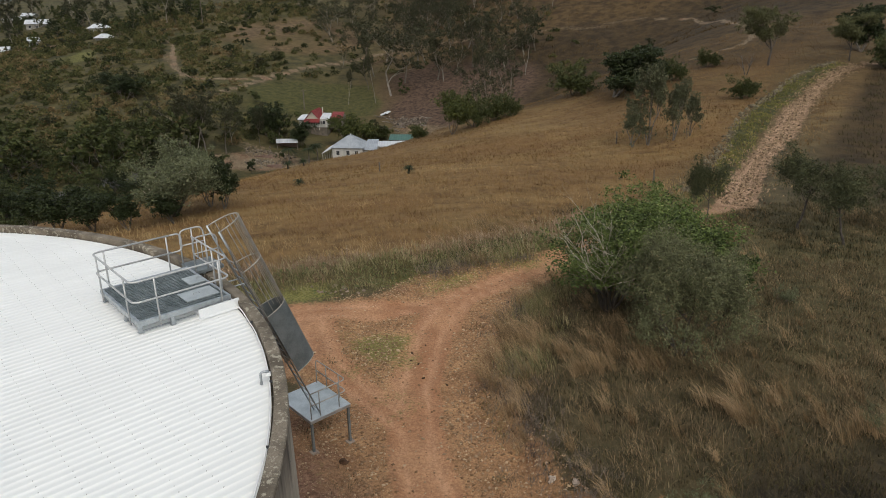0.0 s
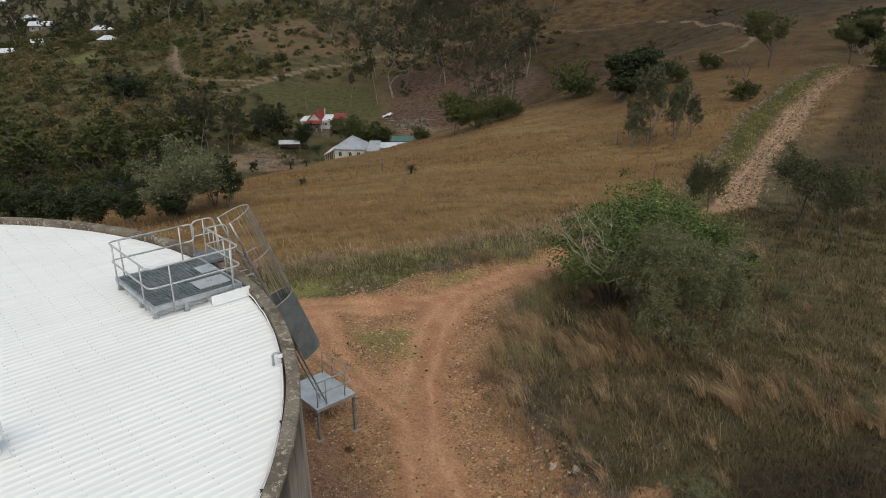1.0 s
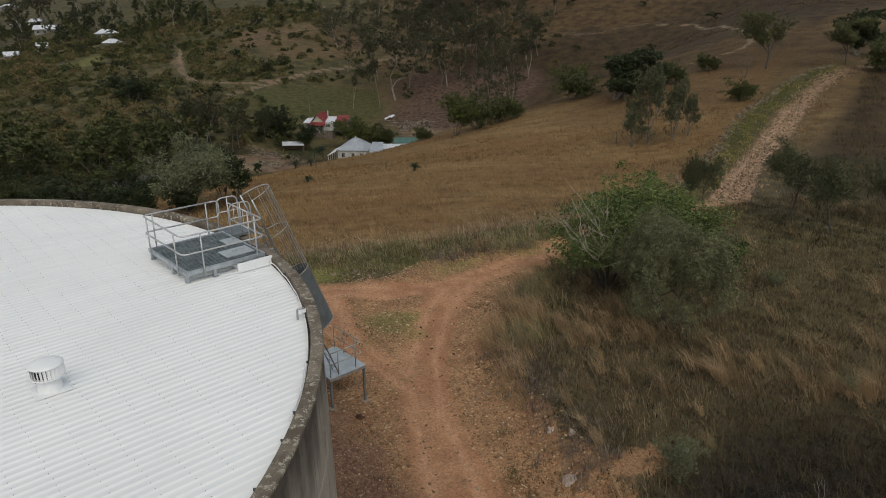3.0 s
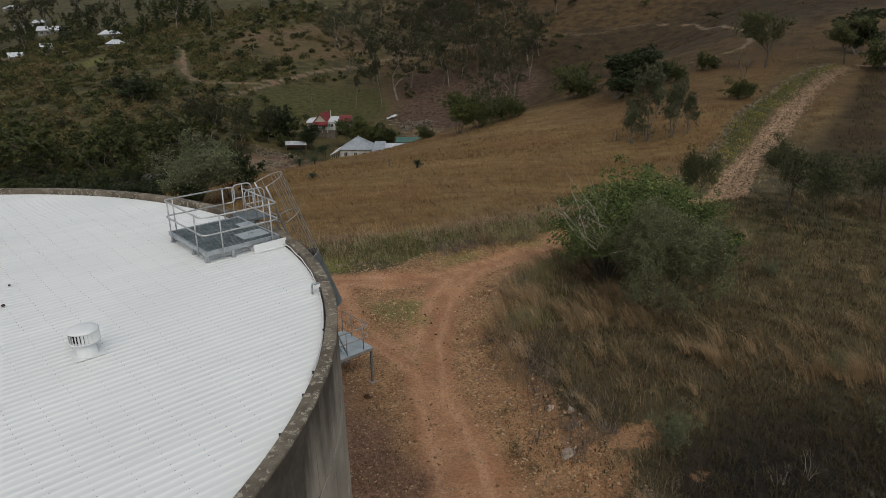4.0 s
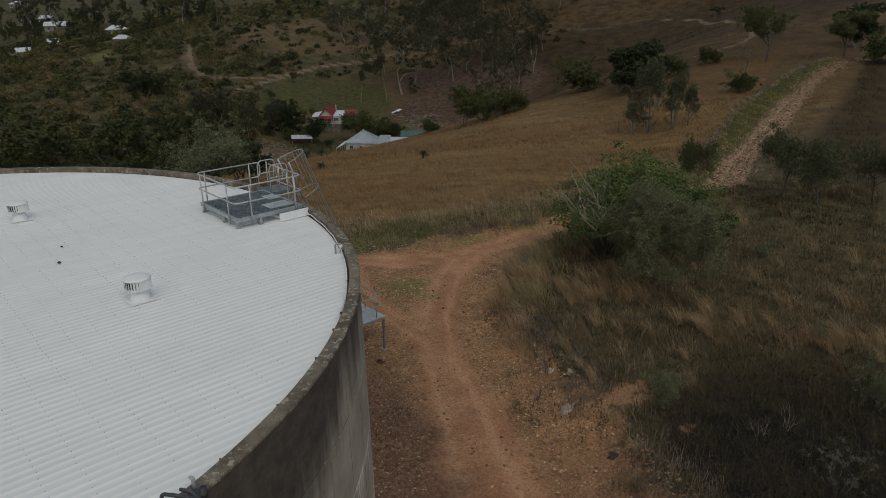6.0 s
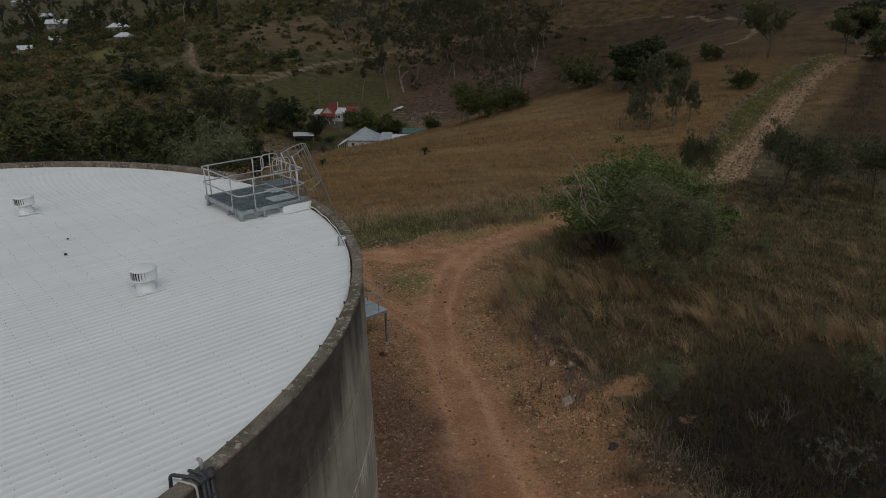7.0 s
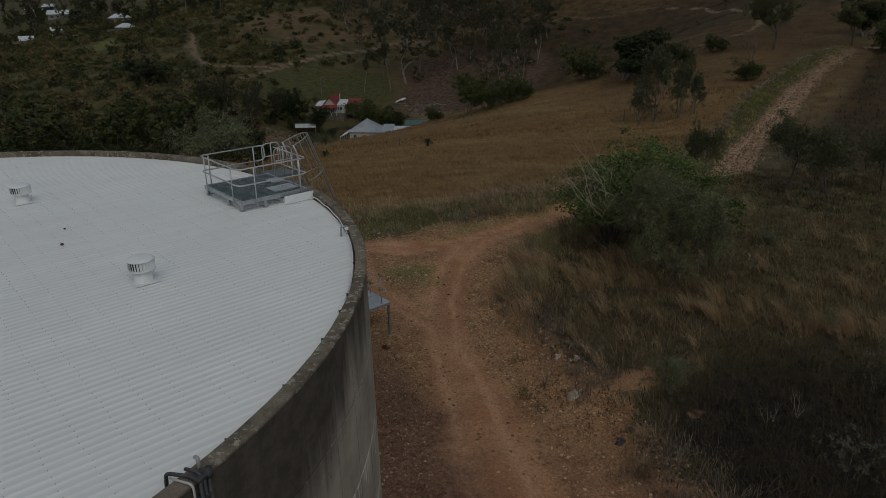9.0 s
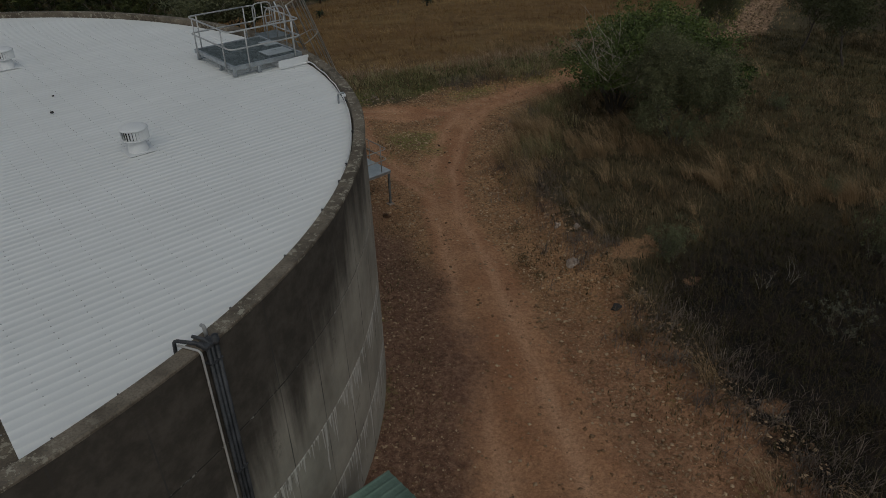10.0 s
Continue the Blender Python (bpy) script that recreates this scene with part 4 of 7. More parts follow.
def build_platform():
    p = tagged(holder("access_platform", 0, 0, 0), "galvanised steel roof platform with handrails and grating", "platform")
    for lo, hi in (((U0, V0), (U1, V0 + 0.07)), ((U0, V1 - 0.07), (U1, V1)), ((U0, V0 + 0.07), (U0 + 0.07, V1 - 0.07)), ((U1 - 0.07, V0 + 0.07), (U1, V1 - 0.07))):
        bm = bmesh.new()
        slab(bm, lo[0], hi[0], lo[1], hi[1], DECK_Z - 0.11, DECK_Z + 0.012)
        part("edge_beam", bm, galvanised, p)
    bm = bmesh.new()
    v = V0 + 0.09
    while v < V1 - 0.08:
        slab(bm, U0 + 0.07, U1 - 0.07, v, v + 0.022, DECK_Z - 0.075, DECK_Z - 0.003, 0)
        v += 0.1
    u = U0 + 0.1
    while u < U1 - 0.1:
        slab(bm, u, u + 0.009, V0 + 0.07, V1 - 0.07, DECK_Z - 0.03, DECK_Z - 0.005, 0)
        u += 0.13
    part("grating", bm, blotched("grating_steel", (0.18, 0.215, 0.22), (0.32, 0.36, 0.37), 4.0, 0.5, 0.6, 30.0, 0.001), p, "open steel bar grating")
    for u, vv in ((U0 + 0.02, V0 + 0.12), (U0 + 0.02, V0 + 1.0), (U0 + 0.02, V1 - 0.12), (U0 + 0.75, V0 + 0.02), (U0 + 1.5, V1 - 0.12)):
        bm = bmesh.new()
        slab(bm, u, u + 0.09, vv - 0.045, vv + 0.045, ROOF_Z + 0.028, DECK_Z - 0.11)
        slab(bm, u - 0.02, u + 0.11, vv - 0.06, vv + 0.06, ROOF_Z + 0.026, ROOF_Z + 0.038, 0)
        part("leg", bm, galvanised, p)
    for vv in (V0 + 0.12, V1 - 0.12):
        bm = bmesh.new()
        slab(bm, U0 + 0.11, U1 - 0.9, vv - 0.02, vv + 0.02, ROOF_Z + 0.031, ROOF_Z + 0.06)
        part("bearer", bm, galvanised, p)
    # handrails: two rails round the open sides
    top, middle = DECK_Z + 1.0, DECK_Z + 0.5
    for z, name in ((top, "top_rail"), (middle, "middle_rail")):
        bm = bmesh.new()
        tube(bm, bent([at(U1 - 0.35, V1, z), at(U0 - 0.03, V1, z), at(U0 - 0.03, V0 - 0.03, z), at(U1 + 0.02, V0 - 0.03, z), at(U1 + 0.02, V0 + 0.9, z)], 0.2), 0.024, 8)
        part(name, bm, rail_steel, p, smooth_on=True)
    bm = bmesh.new()
    tube(bm, bent([at(U1 - 0.36, V1, top), at(U1 - 0.05, V1, top), at(U1 - 0.05, V1, middle), at(U1 - 0.36, V1, middle)], 0.2), 0.024, 8)
    part("rail_end", bm, rail_steel, p, smooth_on=True)
    for u, v in ((U0 - 0.03, V0 + 0.45), (U0 - 0.03, V1 - 0.3), (U0 + 0.25, V1), (U0 + 1.85, V1), (U0 + 0.5, V0 - 0.03), (U0 + 2.05, V0 - 0.03), (U1 + 0.02, V0 + 0.5), (U1 + 0.02, V0 + 0.9)):
        bm = bmesh.new()
        tube(bm, [at(u, v, DECK_Z - 0.2), at(u, v, top)], 0.022, 8)
        part("post", bm, rail_steel, p, smooth_on=True)
    for u0, v0, v1 in ((12.45, -1.75, -1.15), (12.95, -0.75, -0.2)):
        bm = bmesh.new()
        slab(bm, u0, u0 + 0.85 if u0 < 12.6 else u0 + 0.45, v0, v1, DECK_Z + 0.002, DECK_Z + 0.03)
        hatch = part("hatch_cover", bm, deck_plate, p, "pale steel hatch cover lying on the deck")
        bm = bmesh.new()
        tube(bm, bent([at(u0 + 0.3, (v0 + v1) / 2, DECK_Z + 0.03), at(u0 + 0.3, (v0 + v1) / 2, DECK_Z + 0.07), at(u0 + 0.45, (v0 + v1) / 2, DECK_Z + 0.07), at(u0 + 0.45, (v0 + v1) / 2, DECK_Z + 0.03)], 0.02), 0.008, 6)
        part("handle", bm, galvanised, hatch)
    # white boxed upstand under the outer end of the deck
    bm = bmesh.new()
    slab(bm, 12.55, 13.6, V0 - 0.12, V0 - 0.07, ROOF_Z + 0.02, DECK_Z - 0.09)
    slab(bm, 12.6, 12.66, V0 - 0.066, V1 - 0.1, ROOF_Z + 0.02, DECK_Z - 0.203)
    slab(bm, 12.5, 13.6, V0 - 0.25, V0 - 0.125, ROOF_Z + 0.03, ROOF_Z + 0.038, 0)
    part("upstand", bm, white_sheet, p, "white sheet metal upstand")
    # landing over the rim to the head of the ladder
    bm = bmesh.new()
    slab(bm, U1 + 0.004, 14.3, 0.08, 0.98, DECK_Z - 0.1, DECK_Z - 0.01)
    part("landing", bm, shroud_steel, p)
    bm = bmesh.new()
    slab(bm, 13.7, 13.78, 0.12, 0.94, RIM_Z, DECK_Z - 0.1)
    part("landing_support", bm, galvanised, p)
    for v in (0.1, 0.96):
        bm = bmesh.new()
        tube(bm, bent([at(13.5, v, DECK_Z - 0.1), at(13.5, v, DECK_Z + 0.95), at(14.18, v, DECK_Z + 0.95), at(14.22, v, DECK_Z - 0.05)], 0.2), 0.022, 8)
        tube(bm, [at(13.5, v, DECK_Z + 0.5), at(14.2, v, DECK_Z + 0.5)], 0.02, 8)
        tube(bm, [at(13.85, v, DECK_Z - 0.05), at(13.85, v, DECK_Z + 0.95)], 0.02, 8)
        part("landing_rail", bm, rail_steel, p, smooth_on=True)
    bm = bmesh.new()
    tube(bm, [at(U1 + 0.02, V0 + 0.9, top), at(13.5, 0.1, top)], 0.022, 8)
    tube(bm, [at(U1 + 0.02, V0 + 0.9, middle), at(13.5, 0.1, middle)], 0.02, 8)
    for v in (-0.85, -0.55, -0.25):
        tube(bm, [at(U1 + 0.03, v, middle), at(U1 + 0.03, v, top)], 0.014, 8)
    part("gate", bm, rail_steel, p, "hinged steel safety gate", True)
    base = at(12.3, -0.7, ROOF_Z)
    for child in p.children_recursive:
        child.data.transform(Matrix.Translation(-base))
    p.location = base


build_platform()

# ---- the caged ladder and the stand at its foot ----
LV, HALF, REACH = 0.52, 0.38, 0.84


def ladder_u(z):
    return 14.3 + (8.46 - z) * 0.387


def build_ladder():
    foot_ = at(ladder_u(1.2), LV, 1.2)
    p = tagged(holder("caged_ladder", *foot_), "steep steel ladder with safety cage and sheet guard", "ladder")
    inv = Matrix.Translation(-foot_)

    def loc(u, v, z):
        return inv @ at(u, v, z)

    for side in (-1, 1):
        bm = bmesh.new()
        tube(bm, bent([loc(ladder_u(1.22), LV + side * 0.22, 1.22), loc(ladder_u(7.3), LV + side * 0.22, 7.3), loc(ladder_u(7.7), LV + side * HALF, 7.7), loc(ladder_u(8.48), LV + side * HALF, 8.48)], 0.12), 0.027, 8)
        part("stile", bm, galvanised, p, smooth_on=True)
    z = 1.5
    while z < 7.5:
        bm = bmesh.new()
        tube(bm, [loc(ladder_u(z), LV - 0.22, z), loc(ladder_u(z), LV + 0.22, z)], 0.016, 6)
        part("rung", bm, galvanised, p)
        z += 0.28

    def hoop(z, grow_=0.0):
        r = HALF + grow_
        line = [(0.0, -r)] + [((REACH + grow_) * math.sin(a) ** 0.8, -r * math.cos(a)) for a in (math.pi * i / 14 for i in range(1, 14))] + [(0.0, r)]
        return [(ladder_u(z) + e * 0.933, LV + v, z + e * 0.361) for e, v in line]

    for z in (8.46, 7.09):
        bm = bmesh.new()
        tube(bm, [loc(*q) for q in hoop(z)], 0.02, 6)
        part("hoop", bm, cage_steel, p, smooth_on=True)
    low, high = hoop(5.3), hoop(8.46)
    for i in (0, 1, 3, 4, 5, 6, 7, 8, 9, 10, 11, 13, 14):
        bm = bmesh.new()
        tube(bm, [loc(*low[i]), loc(*high[i])], 0.0125, 6)
        part("cage_bar", bm, cage_steel, p)
    bm = bmesh.new()
    for out in (0.0, 0.014):
        rows = [[bm.verts.new(loc(*q)) for q in hoop(z, out)] for z in (5.48, 4.4, 3.27)]
        for one, two in zip(rows, rows[1:]):
            for i in range(len(one) - 1):
                bm.faces.new((one[i], one[i + 1], two[i + 1], two[i]))
    part("sheet_guard", bm, shroud_steel, p, "blue-grey curved sheet metal guard", True)
    for z in (5.48, 3.27):
        bm = bmesh.new()
        tube(bm, [loc(*q) for q in hoop(z, 0.012)], 0.016, 6)
        part("guard_edge", bm, cage_steel, p)
    for z in (6.7, 4.6):
        for v in (LV - 0.22, LV + 0.22):
            bm = bmesh.new()
            tube(bm, [loc(ladder_u(z), v, z), loc(13.95, v, z)], 0.02, 6)
            part("wall_bracket", bm, galvanised, p)


build_ladder()


def build_stand():
    u0, u1, v0, v1, zt = 16.62, 18.24, 0.18, 2.25, 1.21
    p = tagged(holder("ladder_stand", *at((u0 + u1) / 2, (v0 + v1) / 2, 0)), "raised steel landing with handrails at the ladder foot", "platform")
    inv = Matrix.Translation(-at((u0 + u1) / 2, (v0 + v1) / 2, 0))

    def piece(name, lo, hi, mat, label=""):
        bm = bmesh.new()
        slab(bm, lo[0], hi[0], lo[1], hi[1], lo[2], hi[2])
        bmesh.ops.transform(bm, matrix=inv, verts=bm.verts)
        return part(name, bm, mat, p, label)

    piece("deck", (u0, v0, zt - 0.012), (u1, v1, zt), deck_plate, "pale steel deck plate")
    for lo, hi in (((u0, v0), (u1, v0 + 0.05)), ((u0, v1 - 0.05), (u1, v1)), ((u0, v0 + 0.05), (u0 + 0.05, v1 - 0.05)), ((u1 - 0.05, v0 + 0.05), (u1, v1 - 0.05))):
        piece("frame_beam", (*lo, zt - 0.13), (*hi, zt - 0.014), galvanised)
    for u in (u0 + 0.03, u1 - 0.11):
        for v in (v0 + 0.03, v1 - 0.11):
            g = float(land(*at(u, v, 0)[:2]))
            piece("leg", (u, v, g + 0.05), (u + 0.08, v + 0.08, zt - 0.131), shroud_steel)
            piece("footing", (u - 0.09, v - 0.09, g - 0.3), (u + 0.17, v + 0.17, g + 0.05), stone, "rough concrete footing")
    for z, name in ((zt + 0.95, "top_rail"), (zt + 0.5, "middle_rail")):
        bm = bmesh.new()
        line = bent([at(u0 + 0.1, v0 + 0.1, z), at(u1 - 0.08, v0 + 0.1, z), at(u1 - 0.08, v1 - 0.08, z)] if name == "middle_rail" else
                    [at(u0 + 0.1, v0 + 0.1, z), at(u1 - 0.08, v0 + 0.1, z), at(u1 - 0.08, v1 - 0.08, z), at(u1 - 0.1, v1 - 0.08, zt)], 0.18)
        tube(bm, [inv @ q for q in line], 0.021, 8)
        part(name, bm, cage_steel, p, smooth_on=True)
    for u, v in ((u0 + 0.45, v0 + 0.1), (u0 + 0.1, v0 + 0.1), (u1 - 0.4, v0 + 0.1), (u1 - 0.08, v0 + 0.55), (u1 - 0.08, v0 + 1.35)):
        bm = bmesh.new()
        tube(bm, [inv @ at(u, v, zt), inv @ at(u, v, zt + 0.95)], 0.019, 8)
        part("post", bm, cage_steel, p, smooth_on=True)


build_stand()


def build_shed():
    """A small shed by the tank with a green ribbed roof, below the far end of the walk."""
    u0, u1, v0, v1 = 5.75, 8.0, -16.2, -13.0
    mid = at((u0 + u1) / 2, (v0 + v1) / 2, 0)
    g = float(land(mid.x, mid.y))
    p = tagged(holder("pump_shed", mid.x, mid.y, g, math.degrees(HEADING)), "small shed with a faded green ribbed roof", "shed")
    hu, hv = (u1 - u0) / 2, (v1 - v0) / 2
    green = blotched("faded_green_sheet", (0.16, 0.24, 0.18), (0.24, 0.33, 0.26), 2.0, 0.5, 0.1, 30.0, 0.002)
    bm = bmesh.new()
    box(bm, (-hu + 0.15, -hv + 0.15, -0.2), (hu - 0.15, hv - 0.15, 2.3 - g))
    part("wall", bm, green, p)
    verts, faces = [], []
    v = -hv
    while v < hv - 0.01:
        for dv, h in ((0, 0), (0.1, 0), (0.12, 0.025), (0.16, 0.025), (0.18, 0.0)):
            for u in (-hu, hu):
                verts.append((u, min(v + dv, hv), 2.36 - g + h))
                verts.append((u, min(v + dv, hv), 2.352 - g + h))
        v += 0.2
    n = len(verts) // 4
    for i in range(n - 1):
        a, b = 4 * i, 4 * (i + 1)
        faces += [(a, a + 2, b + 2, b), (a + 1, b + 1, b + 3, a + 3), (a, b, b + 1, a + 1), (a + 2, a + 3, b + 3, b + 2)]
    me = mesh_arrays("roof", np.array(verts), np.array(faces))
    part("roof", me, green, p, "faded green ribbed metal roof")


build_shed()


# ---- trees, shrubs and grass ----
def tubes_mesh(lines, sides=6):
    """Many tapered round limbs as arrays: lines of (places, radii)."""
    verts, faces, base = [], [], 0
    ang = np.arange(sides) * 2 * np.pi / sides
    for pts, rad in lines:
        pts, rad = np.asarray(pts, float), np.asarray(rad, float)
        d = np.gradient(pts, axis=0)
        d /= np.linalg.norm(d, axis=1)[:, None] + 1e-9
        ref = np.where(np.abs(d[:, 2:3]) < 0.9, [[0, 0, 1.0]], [[1.0, 0, 0]])
        a = np.cross(d, ref)
        a /= np.linalg.norm(a, axis=1)[:, None] + 1e-9
        b = np.cross(d, a)
        v = pts[:, None] + rad[:, None, None] * (a[:, None] * np.cos(ang)[:, None] + b[:, None] * np.sin(ang)[:, None])
        verts.append(v.reshape(-1, 3))
        i = np.arange(len(pts) - 1)[:, None] * sides + base
        k = np.arange(sides)
        faces.append(np.stack([i + k, i + (k + 1) % sides, i + sides + (k + 1) % sides, i + sides + k], -1).reshape(-1, 4))
        base += len(pts) * sides
    return np.concatenate(verts), np.concatenate(faces)


def grow(rng, height, spread, stems, forks, r0, low=0.3, wander=0.12, steps=6):
    """A branching skeleton: limbs, and the ends where foliage sits."""
    lines, ends = [], []

    def limb(start, way, length, radius, depth):
        n = steps
        pts, rad = [np.array(start)], [radius]
        d = np.array(way) / np.linalg.norm(way)
        for i in range(n):
            d = d + rng.normal(0, wander, 3) + np.array([0, 0, 0.05])
            d /= np.linalg.norm(d)
            pts.append(pts[-1] + d * length / n)
            rad.append(radius * (1 - 0.62 * (i + 1) / n))
        lines.append((pts, rad))
        if depth == 0:
            ends.append(pts[-1])
            ends.append(pts[-3])
            return
        for k in range(forks):
            at_i = rng.integers(n // 3, n + 1)
            a = rng.uniform(0, 2 * np.pi)
            out = np.array([np.cos(a), np.sin(a), rng.uniform(0.1, 0.8)])
            limb(pts[at_i], d * 0.7 + out * spread, length * rng.uniform(0.5, 0.72), rad[at_i] * 0.7, depth - 1)

    for s in range(stems):
        a = rng.uniform(0, 2 * np.pi)
        lean = 0.12 if stems == 1 else 0.5
        limb((0.12 * np.cos(a) * (stems > 1), 0.12 * np.sin(a) * (stems > 1), -0.15), (lean * np.cos(a), lean * np.sin(a), 1.0), height * low * 1.6, r0, 2)
    ends = np.array(ends)
    return lines, ends


def leaf_arrays(rng, centres, radii, count, length, width, droop=0.3, corners=4):
    """Leaves in sprays round the given centres; returns places, faces and a tone for each corner."""
    k = len(centres)
    weight = radii.mean(1) ** 2
    which = rng.choice(k, count, p=weight / weight.sum())
    sprays = max(count // 22, 1)
    home = rng.choice(k, sprays, p=weight / weight.sum())
    d = rng.normal(size=(sprays, 3))
    d /= np.linalg.norm(d, axis=1)[:, None]
    spot = centres[home] + d * radii[home] * (rng.random((sprays, 1)) ** 0.45)
    pick = rng.integers(0, sprays, count)
    p = spot[pick] + rng.normal(size=(count, 3)) * radii[home[pick]] * 0.16
    a = rng.normal(size=(count, 3))
    a[:, 2] -= droop
    a /= np.linalg.norm(a, axis=1)[:, None]
    b = np.cross(a, rng.normal(size=(count, 3)))
    b /= np.linalg.norm(b, axis=1)[:, None] + 1e-9
    ln = length * rng.uniform(0.6, 1.3, (count, 1))
    wd = width * rng.uniform(0.6, 1.3, (count, 1))
    if corners == 3:
        v = np.stack([p - a * ln / 2 - b * wd / 2, p - a * ln / 2 + b * wd / 2, p + a * ln / 2], 1)
    else:
        v = np.stack([p - a * ln / 2, p + b * wd / 2, p + a * ln / 2, p - b * wd / 2], 1)
    return v, rng.random(sprays)[pick] * 0.6 + rng.random(count) * 0.4


def make_plant(name, seed, height, half, label, category, leaf, bark, count, leaf_len, leaf_wid, stems=1, forks=3, r0=0.12,
               spread=0.8, low=0.3, lobe=0.3, flat=0.75, bare=0.0, droop=0.3, group="", fill=0, clear=0.0, cheap=False, dome=False):
    """A tree or shrub at the origin, scaled to its height and half width."""
    rng = np.random.default_rng(seed)
    lines, ends = grow(rng, height, spread, stems, forks, r0, low, steps=3 if cheap else 6)
    reach = np.percentile(np.hypot(ends[:, 0], ends[:, 1]), 95)
    top = np.percentile(ends[:, 2], 97)
    sx, sz = half * 0.92 / reach, height * 0.86 / top
    lines = [(np.array(p) * [sx, sx, sz], r) for p, r in lines]
    ends = ends * [sx, sx, sz]
    root = tagged(holder(name, 0, 0, 0), label, category, group)
    v, f = tubes_mesh(lines, 3 if cheap else 6)
    me = shade(mesh_arrays("trunk", v, f))
    me.materials.append(bark)
    ob = new("trunk", me)
    ob.parent = root
    if count:
        keep = ends[rng.random(len(ends)) >= bare]
        if fill:
            d = rng.normal(size=(fill, 3))
            d /= np.linalg.norm(d, axis=1)[:, None]
            d *= rng.uniform(0.55, 1.0, (fill, 1))
            if dome:
                d[:, 2] = np.abs(d[:, 2]) - 0.15
                keep = np.concatenate([keep, d * [half * 0.9, half * 0.9, height * 0.58] + [0, 0, height * 0.38]])
            else:
                keep = np.concatenate([keep, d * [half * 0.82, half * 0.82, height * 0.42] + [0, 0, height * 0.42]])
        radii = np.array([half * lobe, half * lobe, half * lobe * flat]) * rng.uniform(0.6, 1.25, (len(keep), 1))
        corners = 3 if cheap else 4
        if cheap:
            count, leaf_len, leaf_wid = int(count * 1.9), leaf_len * 0.74, leaf_wid * 0.74
        v, tone = leaf_arrays(rng, keep, radii, count, leaf_len, leaf_wid, droop, corners)
        good = v[:, :, 2].min(1) > max(0.04, clear * height)
        v, tone = v[good].reshape(-1, 3), np.repeat(tone[good], corners)
        f = np.arange(len(v)).reshape(-1, corners)
        me = mesh_arrays("crown", v, f)
        tint_points(me, "tone", tone)
        me.materials.append(leaf)
        ob = new("crown", me)
        ob.parent = root
    return root


def set_down(ob, x, y, turn=0.0, scale=1.0, wide=1.0, sink=0.0):
    ob.matrix_basis = Matrix.LocRotScale((x, y, float(land(x, y)) - sink), Euler((0, 0, radians(turn))), (scale * wide, scale * wide, scale))
    return ob


def repeat(ob, x, y, turn=0.0, scale=1.0, wide=1.0, sink=0.0):
    made = copy_thing(ob, Matrix())
    return set_down(made, x, y, turn, scale, wide, sink)


leaf_bright = leafy("bright_green_leaves", (0.022, 0.038, 0.009), (0.178, 0.236, 0.062), (0.3, 0.33, 0.12), 0.15)
leaf_grey = leafy("grey_green_leaves", (0.06, 0.063, 0.032), (0.228, 0.236, 0.116), (0.31, 0.28, 0.15), 0.16)
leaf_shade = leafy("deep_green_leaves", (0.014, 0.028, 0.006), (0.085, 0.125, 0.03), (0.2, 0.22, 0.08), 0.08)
leaf_dark = leafy("dark_green_leaves", (0.014, 0.022, 0.007), (0.05, 0.066, 0.021))
leaf_gum = leafy("gum_leaves", (0.024, 0.026, 0.012), (0.084, 0.084, 0.038), (0.11, 0.085, 0.045), 0.1)
leaf_scrub = leafy("scrub_leaves", (0.028, 0.038, 0.01), (0.1, 0.115, 0.034), (0.14, 0.11, 0.045), 0.15)
leaf_olive = leafy("olive_leaves", (0.03, 0.036, 0.015), (0.115, 0.122, 0.052), (0.15, 0.13, 0.06), 0.08)
leaf_yellow = leafy("yellow_green_leaves", (0.03, 0.042, 0.01), (0.11, 0.125, 0.03), (0.2, 0.18, 0.05), 0.12)
leaf_young = leafy("young_gum_leaves", (0.045, 0.052, 0.026), (0.16, 0.168, 0.09), (0.2, 0.18, 0.1), 0.06)
# Twig colour darkens towards the foot, standing in for shade under the crown.
twig = Nodes("twigs_shaded_low", 0.9)
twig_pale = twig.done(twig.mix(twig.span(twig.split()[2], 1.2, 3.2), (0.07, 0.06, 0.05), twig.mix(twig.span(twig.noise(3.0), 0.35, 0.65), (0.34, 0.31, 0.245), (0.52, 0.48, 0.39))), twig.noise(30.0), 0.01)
leaf_pale = leafy("pale_grey_green_leaves", (0.06, 0.068, 0.034), (0.23, 0.245, 0.13), (0.26, 0.25, 0.15), 0.06)

# beside the track
set_down(make_plant("green_shrub", 3, 5.9, 3.3, "big dense green shrub with bare pale twigs", "shrub", leaf_bright, bark_dark, 62000, 0.125, 0.066, 7, 4, 0.05, 0.9, 0.34, 0.24, 0.85, fill=150, clear=0.27, dome=True), 13.7, 38.2, 0, 1.04, 1.36)
set_down(make_plant("green_shrub", 5, 4.2, 3.0, "lower dark green shrub behind a grey-green tree", "shrub", leaf_shade, timber_dead, 12000, 0.19, 0.11, 5, 4, 0.05, 0.9, 0.34, 0.26, 0.8, fill=30, clear=0.2, dome=True), 18.0, 38.4, 0, 1.0, 1.0)
set_down(make_plant("grey_tree", 8, 6.2, 3.1, "bushy grey-green tree with fine foliage", "tree", leaf_grey, bark_dark, 56000, 0.15, 0.034, 4, 4, 0.06, 0.9, 0.34, 0.24, 1.0, fill=80, clear=0.16), 13.8, 31.6, 0, 0.93, 1.0)
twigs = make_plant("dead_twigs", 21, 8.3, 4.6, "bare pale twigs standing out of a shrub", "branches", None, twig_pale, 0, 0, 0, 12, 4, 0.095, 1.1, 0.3)
